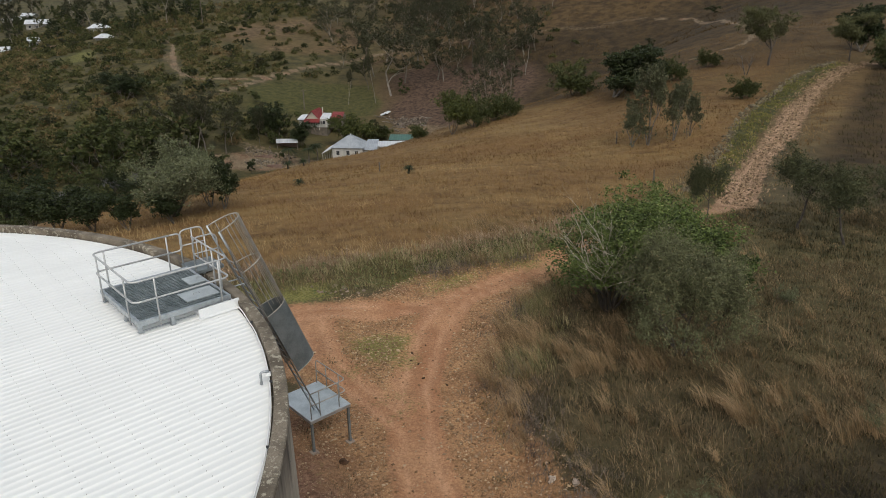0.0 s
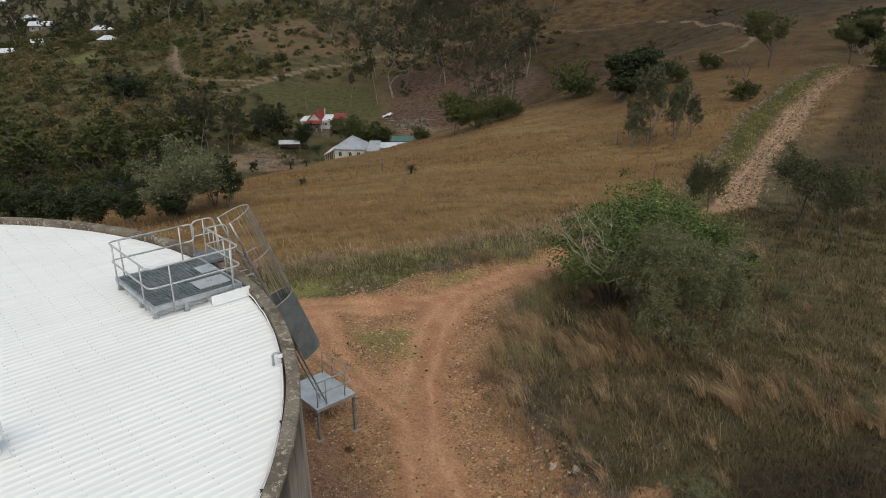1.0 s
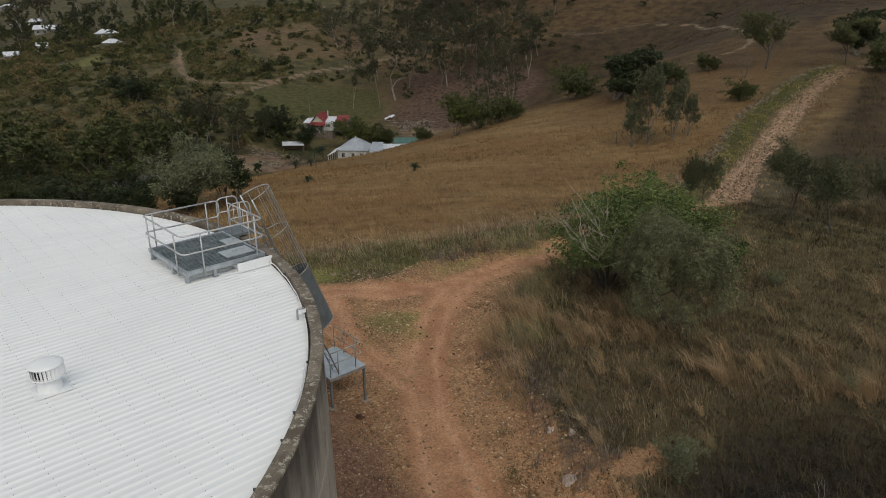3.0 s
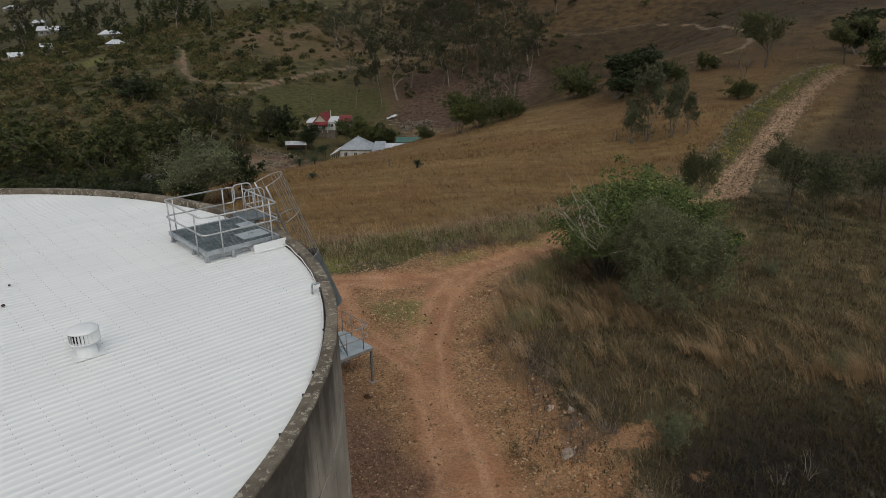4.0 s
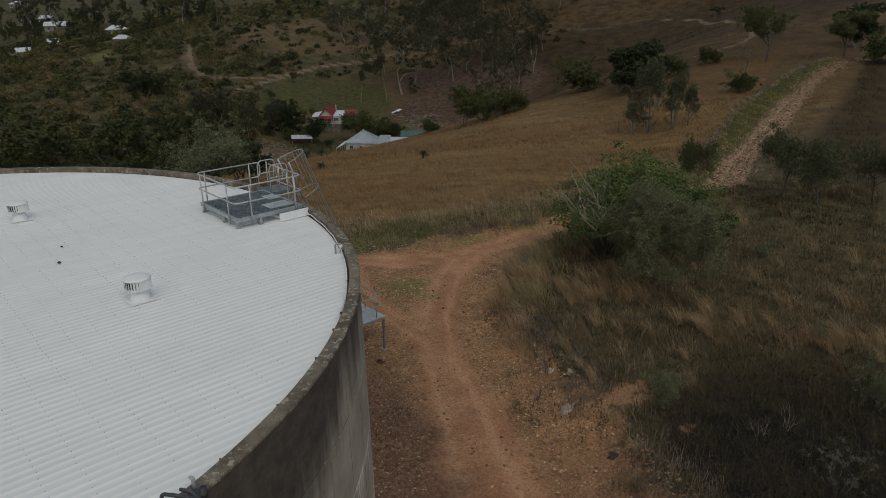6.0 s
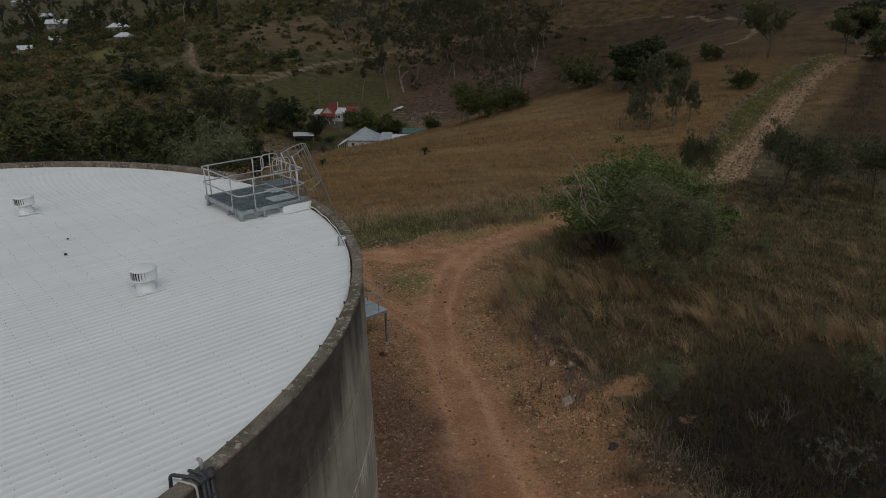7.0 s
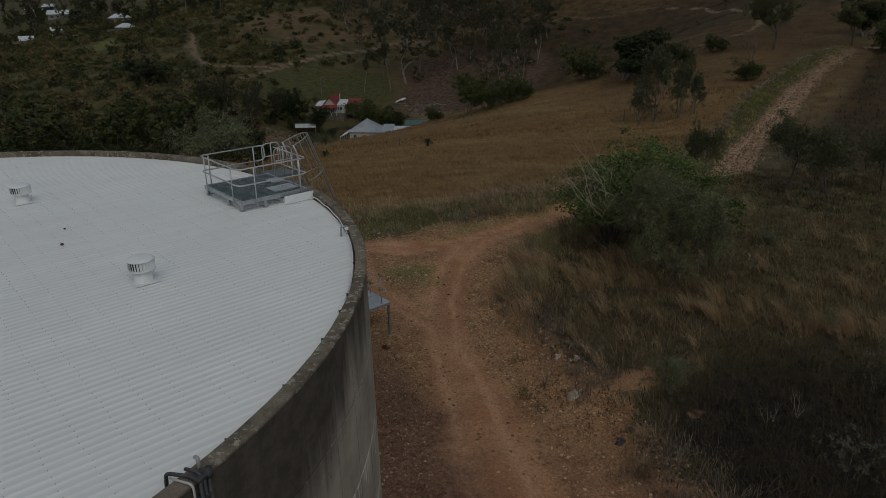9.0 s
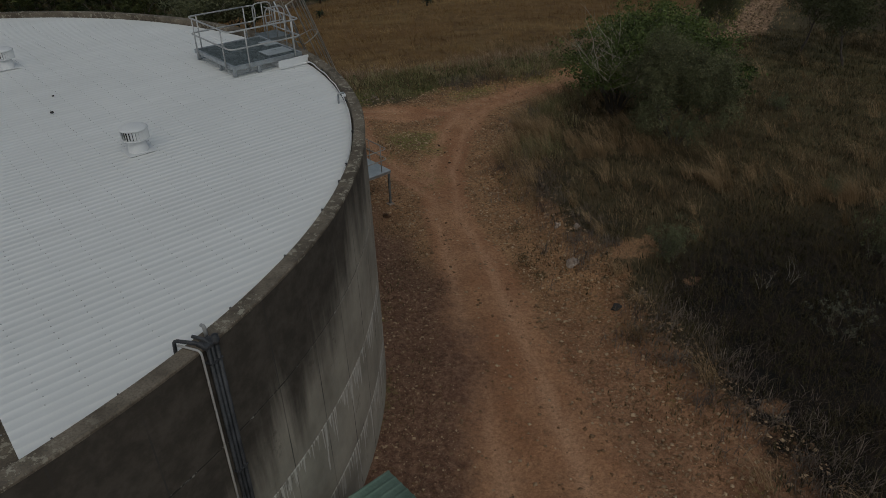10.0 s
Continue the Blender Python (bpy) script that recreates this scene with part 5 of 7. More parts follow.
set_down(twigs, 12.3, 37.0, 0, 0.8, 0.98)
ra = make_plant("slender_tree", 12, 5.8, 2.8, "slender grey-green tree with open crown", "tree", leaf_olive, bark_dark, 10500, 0.18, 0.065, 1, 5, 0.1, 0.9, 0.34, 0.33, 0.9, group="trees by the ridge track", clear=0.13)
set_down(ra, 30.6, 51.5)
repeat(ra, 31.8, 47.9, 130, 0.97)
repeat(ra, 24.6, 53.0, 60, 0.85, 0.62)
repeat(ra, 23.9, 53.6, 150, 0.7, 0.55)
repeat(ra, 37.5, 50.5, 200, 0.9)
# on the dry slope
mid = make_plant("pale_gum", 14, 9.2, 1.9, "young gum with drooping grey-green foliage", "tree", leaf_young, bark_grey, 9500, 0.25, 0.08, 3, 4, 0.08, 0.6, 0.3, 0.36, 1.4, droop=1.0, group="young gums on the slope", fill=8)
set_down(mid, 31.4, 84.4, 0, 1.1, 1.05)
repeat(mid, 34.7, 85.2, 70, 0.85, 1.1)
repeat(mid, 29.4, 84.0, 200, 0.5, 1.6)
repeat(mid, 37.0, 86.0, 150, 0.6, 1.0)
fig = make_plant("dark_tree", 31, 7.8, 5.6, "broad dark green spreading tree", "tree", leaf_dark, bark_grey, 17000, 0.34, 0.2, 3, 4, 0.2, 1.2, 0.3, 0.24, 0.55)
set_down(fig, 38.0, 119.0, 0, 1.1, 1.3)
ba = make_plant("round_bush", 17, 5.2, 3.8, "dense rounded green bush", "bush", leaf_scrub, bark_grey, 2800, 0.46, 0.3, 5, 3, 0.06, 0.9, 0.34, 0.38, 0.9, group="bushes on the slope", cheap=True)
set_down(ba, 34.8, 132.5, 0, 1.12, 1.1)
for x, y, k, t in ((48.5, 121.5, 0.7, 10), (57.2, 128.2, 0.6, 40), (51.6, 103.5, 0.62, 90), (6.2, 127.5, 0.45, 10), (-2.6, 185.6, 0.85, 60), (-4.8, 187.5, 0.75, 130), (5.9, 126.4, 0.42, 70), (18.9, 123.5, 0.85, 150), (15.1, 121.0, 0.9, 220), (21.6, 126.5, 0.75, 20)):
    repeat(ba, x, y, t, k)
yb = make_plant("yellow_green_tree", 18, 6.6, 4.1, "leafy yellow-green bushy tree", "tree", leaf_yellow, bark_grey, 9000, 0.3, 0.18, 4, 4, 0.08, 0.9, 0.34, 0.3, 0.85)
set_down(yb, 11.2, 116.0)
repeat(yb, -9.4, 178.6, 70, 1.25, 1.05)
ta = make_plant("spreading_gum", 19, 9.3, 4.3, "open gum with dark trunk and light crown", "tree", leafy("light_gum_leaves", (0.045, 0.05, 0.02), (0.17, 0.172, 0.07), (0.2, 0.18, 0.08), 0.08), bark_dark, 12000, 0.28, 0.11, 1, 4, 0.17, 0.75, 0.34, 0.26, 0.7, group="gums along the ridge")
set_down(ta, 63.8, 119.6, 0, 1.08, 1.02)
repeat(ta, 73.9, 114.0, 100, 0.86, 1.0)
repeat(fig, 79.5, 119.8, 60, 1.0, 0.8)
repeat(ba, 76.5, 108.5, 30, 0.9)
dead = make_plant("dead_tree", 23, 3.6, 2.0, "small bare dead tree", "tree", None, bark_grey, 0, 0, 0, 2, 3, 0.06, 0.9, 0.34)
set_down(dead, 58.7, 116.5, 0, 1.25, 1.15)
repeat(dead, 36.3, 85.2, 50, 1.2, 0.25)
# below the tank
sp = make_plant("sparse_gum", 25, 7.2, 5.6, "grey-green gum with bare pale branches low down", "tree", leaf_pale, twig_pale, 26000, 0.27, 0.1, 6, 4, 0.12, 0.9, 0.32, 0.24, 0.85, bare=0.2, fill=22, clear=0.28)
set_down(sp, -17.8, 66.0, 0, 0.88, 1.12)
dk = make_plant("dark_bushy_tree", 26, 7.5, 3.2, "dense dark green bushy tree", "tree", leaf_dark, bark_grey, 2600, 0.42, 0.27, 3, 3, 0.1, 0.9, 0.34, 0.34, 0.9, cheap=True)
set_down(dk, -15.2, 69.0, 0, 0.72, 1.05)
repeat(dk, 46.6, 119.5, 40, 0.58, 1.15)
for x, y, k, w, t in ((-19.8, 61.0, 0.42, 1.5, 10), (-16.4, 62.0, 0.4, 1.5, 80), (-23.2, 62.5, 0.5, 1.4, 140), (-26.6, 63.5, 0.58, 1.3, 200), (-30.2, 66.0, 0.62, 1.3, 260), (-13.4, 66.5, 0.62, 1.0, 310)):
    repeat(dk, x, y, t, k, w)

# the tall gums in the valley and on the hill across it: a few shapes, repeated
gums = [make_plant("tall_gum", 40 + i, 20.0, 6.0 + i, "tall gum with pale trunk and dark airy crown", "tree", leaf_gum, bark_pale if i != 2 else bark_grey, 1250, 0.7, 0.31, 1, 4, 0.24,
                   0.55, 0.42, 0.29, 0.75, droop=0.8, group="gums across the valley", cheap=True) for i in range(4)]
PLACED_GUMS = ((-41.5, 167, 0.8, 1.3), (-37.5, 169.5, 0.7, 1.2), (-46, 170, 0.7, 1.2), (1.3, 219, 1.15, 1.6), (-3.3, 213.5, 0.95, 0.5), (-11.2, 212.8, 0.62, 0.6), (19.7, 138, 0.8, 0.55), (24.8, 141, 0.74, 0.55), (23, 190, 1.0, 0.9), (31, 196, 1.0, 0.9), (11, 243, 1.0, 1.3), (27.7, 233, 1.0, 1.3), (48.8, 238, 0.75, 1.3),
               (-42.9, 165, 0.85, 0.9), (-37.2, 175, 0.56, 0.7), (-47.5, 166.5, 0.8, 0.9), (-31, 177, 0.6, 0.6), (16, 228, 0.9, 1.2), (37, 226, 0.9, 1.2), (42, 219, 0.8, 1.0), (21, 250, 0.95, 1.3), (-4, 236, 0.9, 1.0))
used = set()
rng = np.random.default_rng(77)


def place_kind(kinds, x, y, scale, wide, turn):
    i = int(rng.integers(len(kinds)))
    if i in used and kinds is gums or kinds is not gums:
        return repeat(kinds[i], x, y, turn, scale, wide, 0.1)
    used.add(i)
    return set_down(kinds[i], x, y, turn, scale, wide, 0.1)


for x, y, k, w in PLACED_GUMS:
    place_kind(gums, x, y, k, w, rng.uniform(0, 360))


def scatter(kinds, count, inside, scales, wides=(0.85, 1.2), seed=1, gap=0.0, box_=(-240, 130, 120, 520)):
    """Repeats of some plants over a stretch of land, by the chance that inside gives."""
    r = np.random.default_rng(seed)
    made = []
    tries = 0
    while len(made) < count and tries < count * 400:
        tries += 1
        x, y = r.uniform(box_[0], box_[1]), r.uniform(box_[2], box_[3])
        if r.random() > inside(x, y) or any(math.hypot(x - a, y - b) < gap for a, b in made):
            continue
        if abs(x - 1) > 0.72 * y + 12 or dirt_share(np.array(x), np.array(y)) > 0.3 or along(np.array(x), np.array(y), VALLEY_ROAD) < 1.5:
            continue
        if any(math.hypot(x - hx, y - hy) < hr for hx, hy, hr in KEEP_CLEAR):
            continue
        made.append((x, y))
        repeat(kinds[int(r.integers(len(kinds)))], x, y, r.uniform(0, 360), r.uniform(*scales), r.uniform(*wides), 0.15)


KEEP_CLEAR = ((-17, 194, 11), (-21, 166, 14), (-8, 166, 9), (-26, 178, 5), (-20, 216, 15), (16, 188, 8), (-32, 162, 8), (-37, 167, 8), (-31, 175, 6), (-109, 296, 7), (-121, 323, 8), (-107, 262, 9), (-145, 315, 5), (-156, 311, 5), (-172, 380, 8), (-208, 449, 7), (-224, 461, 8))


def foot(x, y):
    return y - float(smooth(np.array(float(x)), FOOT_X, FOOT_Y, 18.0))


def wood_belt(x, y):
    return float(0.4 * np.exp(-((x - 26) / 24) ** 2) * (222 < y < 262) + 0.9 * (y > 268 and -22 < x < 56) * np.clip(0.75 + 0.6 * wobble(x, y, 11, 3.0), 0.15, 1))


def far_trees(x, y):
    return 0.9 * (y > 330) + 0.35 * (x < -90 and y > 290) + 0.25 * (x > 40 and y > 262)


def left_valley(x, y):
    f = foot(x, y)
    return 0.9 * (-2 < f < 24 and x < -40 - 0.1 * max(0, y - 150)) * (y > 142 or x < -75)


def hill_scrub(x, y):
    f = foot(x, y)
    return 0.75 * (f > 5 and x < -30 and y < 300) + 0.25 * (f > 20 and -30 < x < 130)


scrub = [make_plant("scrub_bush", 60 + i, 2.6, 1.9, "low grey-green scrub bush", "bush", (leaf_scrub, leaf_gum, leaf_scrub, leaf_dark)[i], bark_grey, 320, 0.36, 0.25, 2, 2, 0.04, 0.9, 0.34, 0.34, 0.8,
                    group="scrub on the hill", cheap=True) for i in range(4)]
valley = [make_plant("valley_tree", 90 + i, 7.0, 3.4, "leafy green tree on the valley side", "tree", (leaf_dark, leaf_scrub, leaf_yellow, leaf_dark)[i], bark_grey, 600, 0.62, 0.43, 2, 3, 0.1, 0.9, 0.34, 0.28, 0.8,
                     group="trees of the valley", cheap=True, fill=20) for i in range(4)]
near_valley = [make_plant("leafy_tree", 190 + i, 7.0, 3.4, "dense leafy tree below the tank", "tree", (leaf_dark, leaf_scrub)[i], bark_grey, 3100, 0.32, 0.19, 2, 4, 0.1, 0.9, 0.34, 0.24, 0.8,
                         group="trees below the tank", cheap=True, fill=40) for i in range(2)]
set_down(near_valley[0], -60, 94, 0, 1.15, 1.2)
set_down(near_valley[1], -66, 112, 60, 1.15, 1.2)
for i, (x, y) in enumerate(((-138, 322), (-165, 345), (-148, 352), (-128, 342))):
    set_down(valley[i], x, y, 40 * i, 1.0, 1.2)
for i, (x, y, k) in enumerate(((-116, 315, 0.7), (-125, 316, 0.6), (-103.5, 289, 0.5), (-141, 307, 0.55), (-151, 304, 0.5), (-168, 372, 0.8), (-178, 372, 0.7), (-205, 441, 0.8), (-217, 452, 0.9), (-231, 452, 0.9))):
    repeat(valley[i % 4], x, y, 50 * i, k, 1.15)
for x, y in ((-58, 101), (-62, 108), (-70, 106)):
    repeat(near_valley[0], x, y, 11 * x, 1.15, 1.2)
for x, y, k in ((-55.5, 137.5, 1.0), (-53.5, 142, 0.85), (-65, 133, 1.0), (-66, 127, 1.1), (-62, 125, 1.0), (-70, 129, 1.15), (-57, 126, 0.85), (-61, 130, 0.8), (-52.5, 131, 0.8), (-48, 137, 0.75), (-45, 141, 0.8), (-51, 128, 0.8), (-67, 121, 1.0), (-42, 146, 0.7), (-74, 131, 1.1), (-54, 97, 1.0), (-68, 103, 1.2), (-72, 118, 1.2), (-53, 119, 0.75), (-50, 121, 0.8), (-46.5, 122, 0.8), (-43, 119, 0.75), (-40, 126, 0.7), (-49, 127, 0.7), (-57, 112, 0.95), (-76, 110, 1.2), (-80, 122, 1.2)):
    repeat(near_valley[int(abs(x * 7 + y)) % 3 // 2], x, y, 23 * x, k, 1.25)
repeat(dk, -73.2, 208.5, 10, 0.95, 1.9)
repeat(dk, -70.0, 207.5, 60, 0.85, 1.7)
set_down(scrub[0], -66, 209, 0, 2.0, 1.2)
set_down(scrub[1], -60, 210, 0, 1.0)
set_down(scrub[2], -26.4, 180, 0, 2.6, 0.9)
set_down(scrub[3], -71.6, 203.5, 30, 2.4, 1.2)
for x, y, k, kind in ((-1.5, 182, 1.8, 0), (0.5, 186, 1.6, 1), (-38, 160, 1.6, 2), (-30, 160, 1.2, 3),
                      (-25.5, 170, 0.8, 0), (-2.0, 193, 1.3, 1), (-30, 196, 1.5, 3), (-35, 200, 1.2, 1)):
    repeat(scrub[kind], x, y, 40 * kind + 7 * x, k)
for x, y, k, w, t in ((-27.3, 183.0, 1.2, 1.35, 20), (-30.2, 184, 1.1, 1.3, 80), (-21.3, 180.3, 0.98, 1.25, 140)):
    repeat(dk, x, y, t, k, w)
scatter(valley, 115, lambda x, y: 0.9 * (y > 285), (0.6, 1.2), (0.9, 1.3), 18, 4.6, (-280, -35, 290, 420))
scatter(gums, 82, wood_belt, (0.5, 0.95), (0.85, 1.35), 3, 3.4, (-25, 75, 200, 330))
far_gums = [make_plant("far_gum", 140 + i, 20.0, 6.5, "distant gum with dark airy crown", "tree", leaf_gum, bark_pale, 550, 1.3, 0.68, 1, 3, 0.28,
                       0.55, 0.42, 0.36, 0.8, droop=0.8, group="far gums", cheap=True) for i in range(2)]
set_down(far_gums[0], 62, 275, 0, 0.6)
set_down(far_gums[1], -60, 345, 0, 0.7)
scatter(far_gums, 75, far_trees, (0.4, 0.8), (0.9, 1.5), 4, 4.0, (-330, 200, 262, 560))
scatter([scrub[0], scrub[2], scrub[1], scrub[3], valley[1]], 110, left_valley, (0.8, 1.7), (0.9, 1.4), 5, 2.6, (-120, -36, 95, 240))
scatter(scrub, 130, hill_scrub, (0.6, 1.5), (0.9, 1.5), 6, 2.0, (-190, 120, 140, 330))
scatter([valley[0], valley[1], far_gums[0]], 60, lambda x, y: 0.9 * (x < -85), (0.5, 1.1), (0.9, 1.4), 8, 5.0, (-330, -85, 285, 470))


def low_scrub():
    """The unbroken low scrub of the hill across the valley: many clumps of leafy sprays."""
    g = np.random.default_rng(91)
    n = 12500
    x, y = g.uniform(-215, 60, n), g.uniform(128, 345, n)
    up = y - smooth(x, FOOT_X, FOOT_Y, 18.0)
    cover = np.where(x < -22, 0.95, 0.16) * step(up, -26, 4) * np.clip(0.7 + 0.7 * wobble(x, y, 12, 2.0), 0.12, 1)
    cover = cover * (dirt_share(x, y) < 0.2) * (along(x, y + 3, HILL_TRACK_B) > 2.6) * (along(x, y + 2, HILL_TRACK) > 1.8) * (along(x, y, VALLEY_ROAD) > 2.0) * (np.abs(x - 1) < 0.72 * y + 12)
    for hx, hy, hr in KEEP_CLEAR:
        cover = cover * (np.hypot(x - hx, y - hy) > hr)
    cover = cover * np.where(np.hypot((x - 22) / 26, (y - 215) / 30) < 1.05, 0.0, 1) * (np.maximum(np.abs((x + 20) / 20), np.abs((y - 216) / 16)) > 1.05)
    cover = cover * np.where(np.hypot((x + 28) / 30, (y - 282) / 28) + 0.2 * wobble(x, y, 6) < 1, 0.22, 1)
    k = g.random(n) < cover
    x, y = x[k], y[k]
    n = len(x)
    radius = 0.7 + 1.5 * g.random(n) ** 1.7 + 1.2 * (g.random(n) < 0.05)
    tall = radius * g.uniform(0.6, 1.5, n)
    tone = np.clip(0.42 + 0.36 * wobble(x, y, 14, 6.0) + g.normal(0, 0.24, n), 0, 1)
    z = land(x, y)
    per = 72
    d = g.normal(size=(n, per, 3))
    d /= np.linalg.norm(d, axis=2)[..., None]
    d[..., 2] = np.abs(d[..., 2])
    p = np.stack([x, y, z], -1)[:, None] + d * np.stack([radius, radius, tall], -1)[:, None] * g.uniform(0.25, 1.15, (n, per, 1)) ** 0.7
    a = g.normal(size=(n, per, 3)) + [0, 0, 0.7]
    a /= np.linalg.norm(a, axis=2)[..., None]
    b = np.cross(a, g.normal(size=(n, per, 3)))
    b /= np.linalg.norm(b, axis=2)[..., None]
    s = 0.33 * g.uniform(0.5, 1.5, (n, per, 1))
    v = np.stack([p - a * s - b * s * 0.55, p - a * s + b * s * 0.55, p + a * s], 2).reshape(-1, 3)
    me = mesh_arrays("scrub_leaves", v, np.arange(len(v)).reshape(-1, 3))
    tint_points(me, "tone", np.clip(np.repeat(tone, per * 3) + np.repeat(g.normal(0, 0.1, n * per), 3), 0, 1))
    m = Nodes("scrub_spray", 0.85)
    c = m.mix(m.span(m.attr("tone"), 0.05, 0.5), (0.034, 0.04, 0.013), (0.105, 0.104, 0.036))
    c = m.mix(m.span(m.attr("tone"), 0.5, 0.95), c, (0.185, 0.132, 0.064))
    c = m.mix(1.0, c, m.mix(m.island(), (0.75, 0.75, 0.75), (1.2, 1.2, 1.2)), "MULTIPLY")
    me.materials.append(m.thin(c))
    tagged(new("hill_scrub", me), "dense olive and brown scrub covering the hill", "scrub", kind="stuff")


low_scrub()


def blades(name, label, x, y, height, width, lean, material, seed, tone, bend=0.35):
    """Grass as one sheet of separate blades with a bent tip."""
    r = np.random.default_rng(seed)
    n = len(x)
    z = land(x, y) - 0.02
    h = height * r.uniform(0.55, 1.25, n)
    w = width * r.uniform(0.6, 1.4, n)
    a = r.uniform(0, 2 * np.pi, n)
    side = np.stack([np.cos(a), np.sin(a), np.zeros(n)], -1)
    out = np.stack([np.cos(a + 1.4), np.sin(a + 1.4), np.zeros(n)], -1) * r.uniform(0.1, bend * 1.6, n)[:, None] + np.array(lean)[None]
    foot_ = np.stack([x, y, z], -1)
    up = np.array([0, 0, 1.0])
    m = foot_ + (up * 0.6 + out * 0.35) * h[:, None]
    t = foot_ + (up * 0.95 + out) * h[:, None]
    v = np.stack([foot_ - side * w[:, None] / 2, foot_ + side * w[:, None] / 2, m + side * w[:, None] * 0.4, m - side * w[:, None] * 0.4, t], 1).reshape(-1, 3)
    b = np.arange(n)[:, None] * 5
    me = mesh_arrays(name, v, [b + np.array([0, 1, 2, 3]), b + np.array([3, 2, 4])])
    tint_points(me, "tone", np.repeat(tone, 5))
    tint_points(me, "tip", np.tile([0.0, 0.0, 0.6, 0.6, 1.0], n))
    me.materials.append(material)
    return tagged(new(name, me), label, "grass", kind="stuff")


grass_mixed = blade_material("mixed_tall_grass", [(0.041, 0.035, 0.014), (0.103, 0.079, 0.035), (0.216, 0.155, 0.081), (0.464, 0.324, 0.189)])
grass_dry = blade_material("dry_red_grass", [(0.155, 0.088, 0.034), (0.245, 0.147, 0.058), (0.345, 0.218, 0.093), (0.5, 0.36, 0.175)])
grass_gold = blade_material("golden_seed_grass", [(0.062, 0.044, 0.020), (0.165, 0.111, 0.054), (0.309, 0.209, 0.108), (0.536, 0.376, 0.216)])
grass_far = blade_material("far_dry_grass", [(0.135, 0.077, 0.027), (0.205, 0.124, 0.046), (0.295, 0.193, 0.076), (0.39, 0.275, 0.122)])
grass_hill = blade_material("hill_grass", [(0.075, 0.046, 0.016), (0.11, 0.071, 0.027), (0.16, 0.106, 0.041), (0.22, 0.155, 0.08)])
grass_green = blade_material("green_grass", [(0.085, 0.086, 0.033), (0.155, 0.15, 0.06), (0.255, 0.23, 0.105), (0.42, 0.36, 0.2)])


def tufts(r, n, per, box_, spread, keep):
    """Blade places in tufts inside a box, where keep gives a chance above a throw."""
    cx, cy = r.uniform(box_[0], box_[1], n), r.uniform(box_[2], box_[3], n)
    k = keep(cx, cy) > r.random(n)
    cx, cy = cx[k], cy[k]
    size = r.uniform(0.5, 1.6, len(cx))
    x = np.repeat(cx, per) + r.normal(0, 1, len(cx) * per) * np.repeat(size, per) * spread
    y = np.repeat(cy, per) + r.normal(0, 1, len(cy) * per) * np.repeat(size, per) * spread
    tone = np.clip(np.repeat(r.random(len(cx)), per) * 0.7 + r.random(len(x)) * 0.4 - 0.05, 0, 1)
    return x, y, tone, np.repeat(size, per)


def off_track(x, y):
    lines = np.minimum(along(x, y, MAIN_TRACK), along(x, y, YARD))
    return step(lines + 0.16 * wobble(x, y, 1.5), 1.12, 1.75) * (tank_gap(x, y) > 19) * (1 - 0.85 * bare_share(x, y))


def seen(x, y):
    return (np.abs(x - 1) < 0.66 * y + 4) * (y > 6)


TUFTS = ((4.95, 22.3), (5.35, 21.0), (4.9, 21.9), (5.0, 24.6), (5.0, 29.0))
grass_low = blade_material("low_green_brown_growth", [(0.032, 0.029, 0.011), (0.078, 0.068, 0.027), (0.145, 0.116, 0.055), (0.26, 0.205, 0.115)])
r = np.random.default_rng(11)
x, y, tone, size = tufts(r, 12500, 9, (4, 42, 8, 58), 0.2, lambda a, b: off_track(a, b) * seen(a, b) * (ridge_sd(a, b)[1] < 6.0))
blades("low_growth", "low green-brown growth under the tall grass", x, y, 0.2 * np.clip(size, 0.6, 1.4), 0.035, (-0.1, 0.05, 0), grass_low, 10, np.clip((tone - 0.1 + 0.42 * wobble(x, y, 0.75, 2.0)) * (1 - 0.85 * burnt_share(x, y)) + 0.1 * olive_share(x, y), 0, 1), 0.8)
x, y, tone, size = tufts(r, 10500, 23, (4, 42, 8, 57), 0.17, lambda a, b: off_track(a, b) * seen(a, b) * np.clip(0.45 + 0.8 * wobble(a, b, 2.6), 0.06, 1) * (1 - 0.5 * burnt_share(a, b)))
tall = (0.3 + 0.42 * np.clip(wobble(x, y, 3.2, 5.0) + 0.2, 0, 1)) * (1 - 0.35 * olive_share(x, y))
blades("tall_grass", "tall grey-tan grass beside the track", x, y, tall * np.clip(size, 0.7, 1.3), 0.0115, (-0.58, 0.12, 0), grass_mixed, 12, np.clip(tone + 0.3 * wobble(x, y, 0.9, 7.0) + 0.22 * step(y, 31, 37) * (x < 12), 0, 1) * (1 - 0.75 * burnt_share(x, y)), 0.6)
TALL_BELT = [(6.8, 34, 1.8), (9.5, 31, 2.0), (13.5, 27.6, 1.7), (17, 26, 1.6), (21.5, 25, 1.5), (28, 26, 1.4)]


def tussock_keep(a, b):
    verge = np.exp(-((along(a, b, MAIN_TRACK) - 1.4) / 0.3) ** 2) * step(b, 22, 26) * (1 - step(b, 40, 44))
    belt = np.exp(-(along(a, b, TALL_BELT) / 0.9) ** 2)
    loose = 0.07 * (1 - 0.7 * olive_share(a, b))
    return np.maximum(np.maximum(0.95 * verge, 0.72 * belt) * np.clip(0.6 + 0.9 * wobble(a, b, 1.6, 5.0), 0, 1), loose) * (along(a, b, MAIN_TRACK) > 1.12) * seen(a, b) * (tank_gap(a, b) > 16) * (1 - 0.85 * burnt_share(a, b))


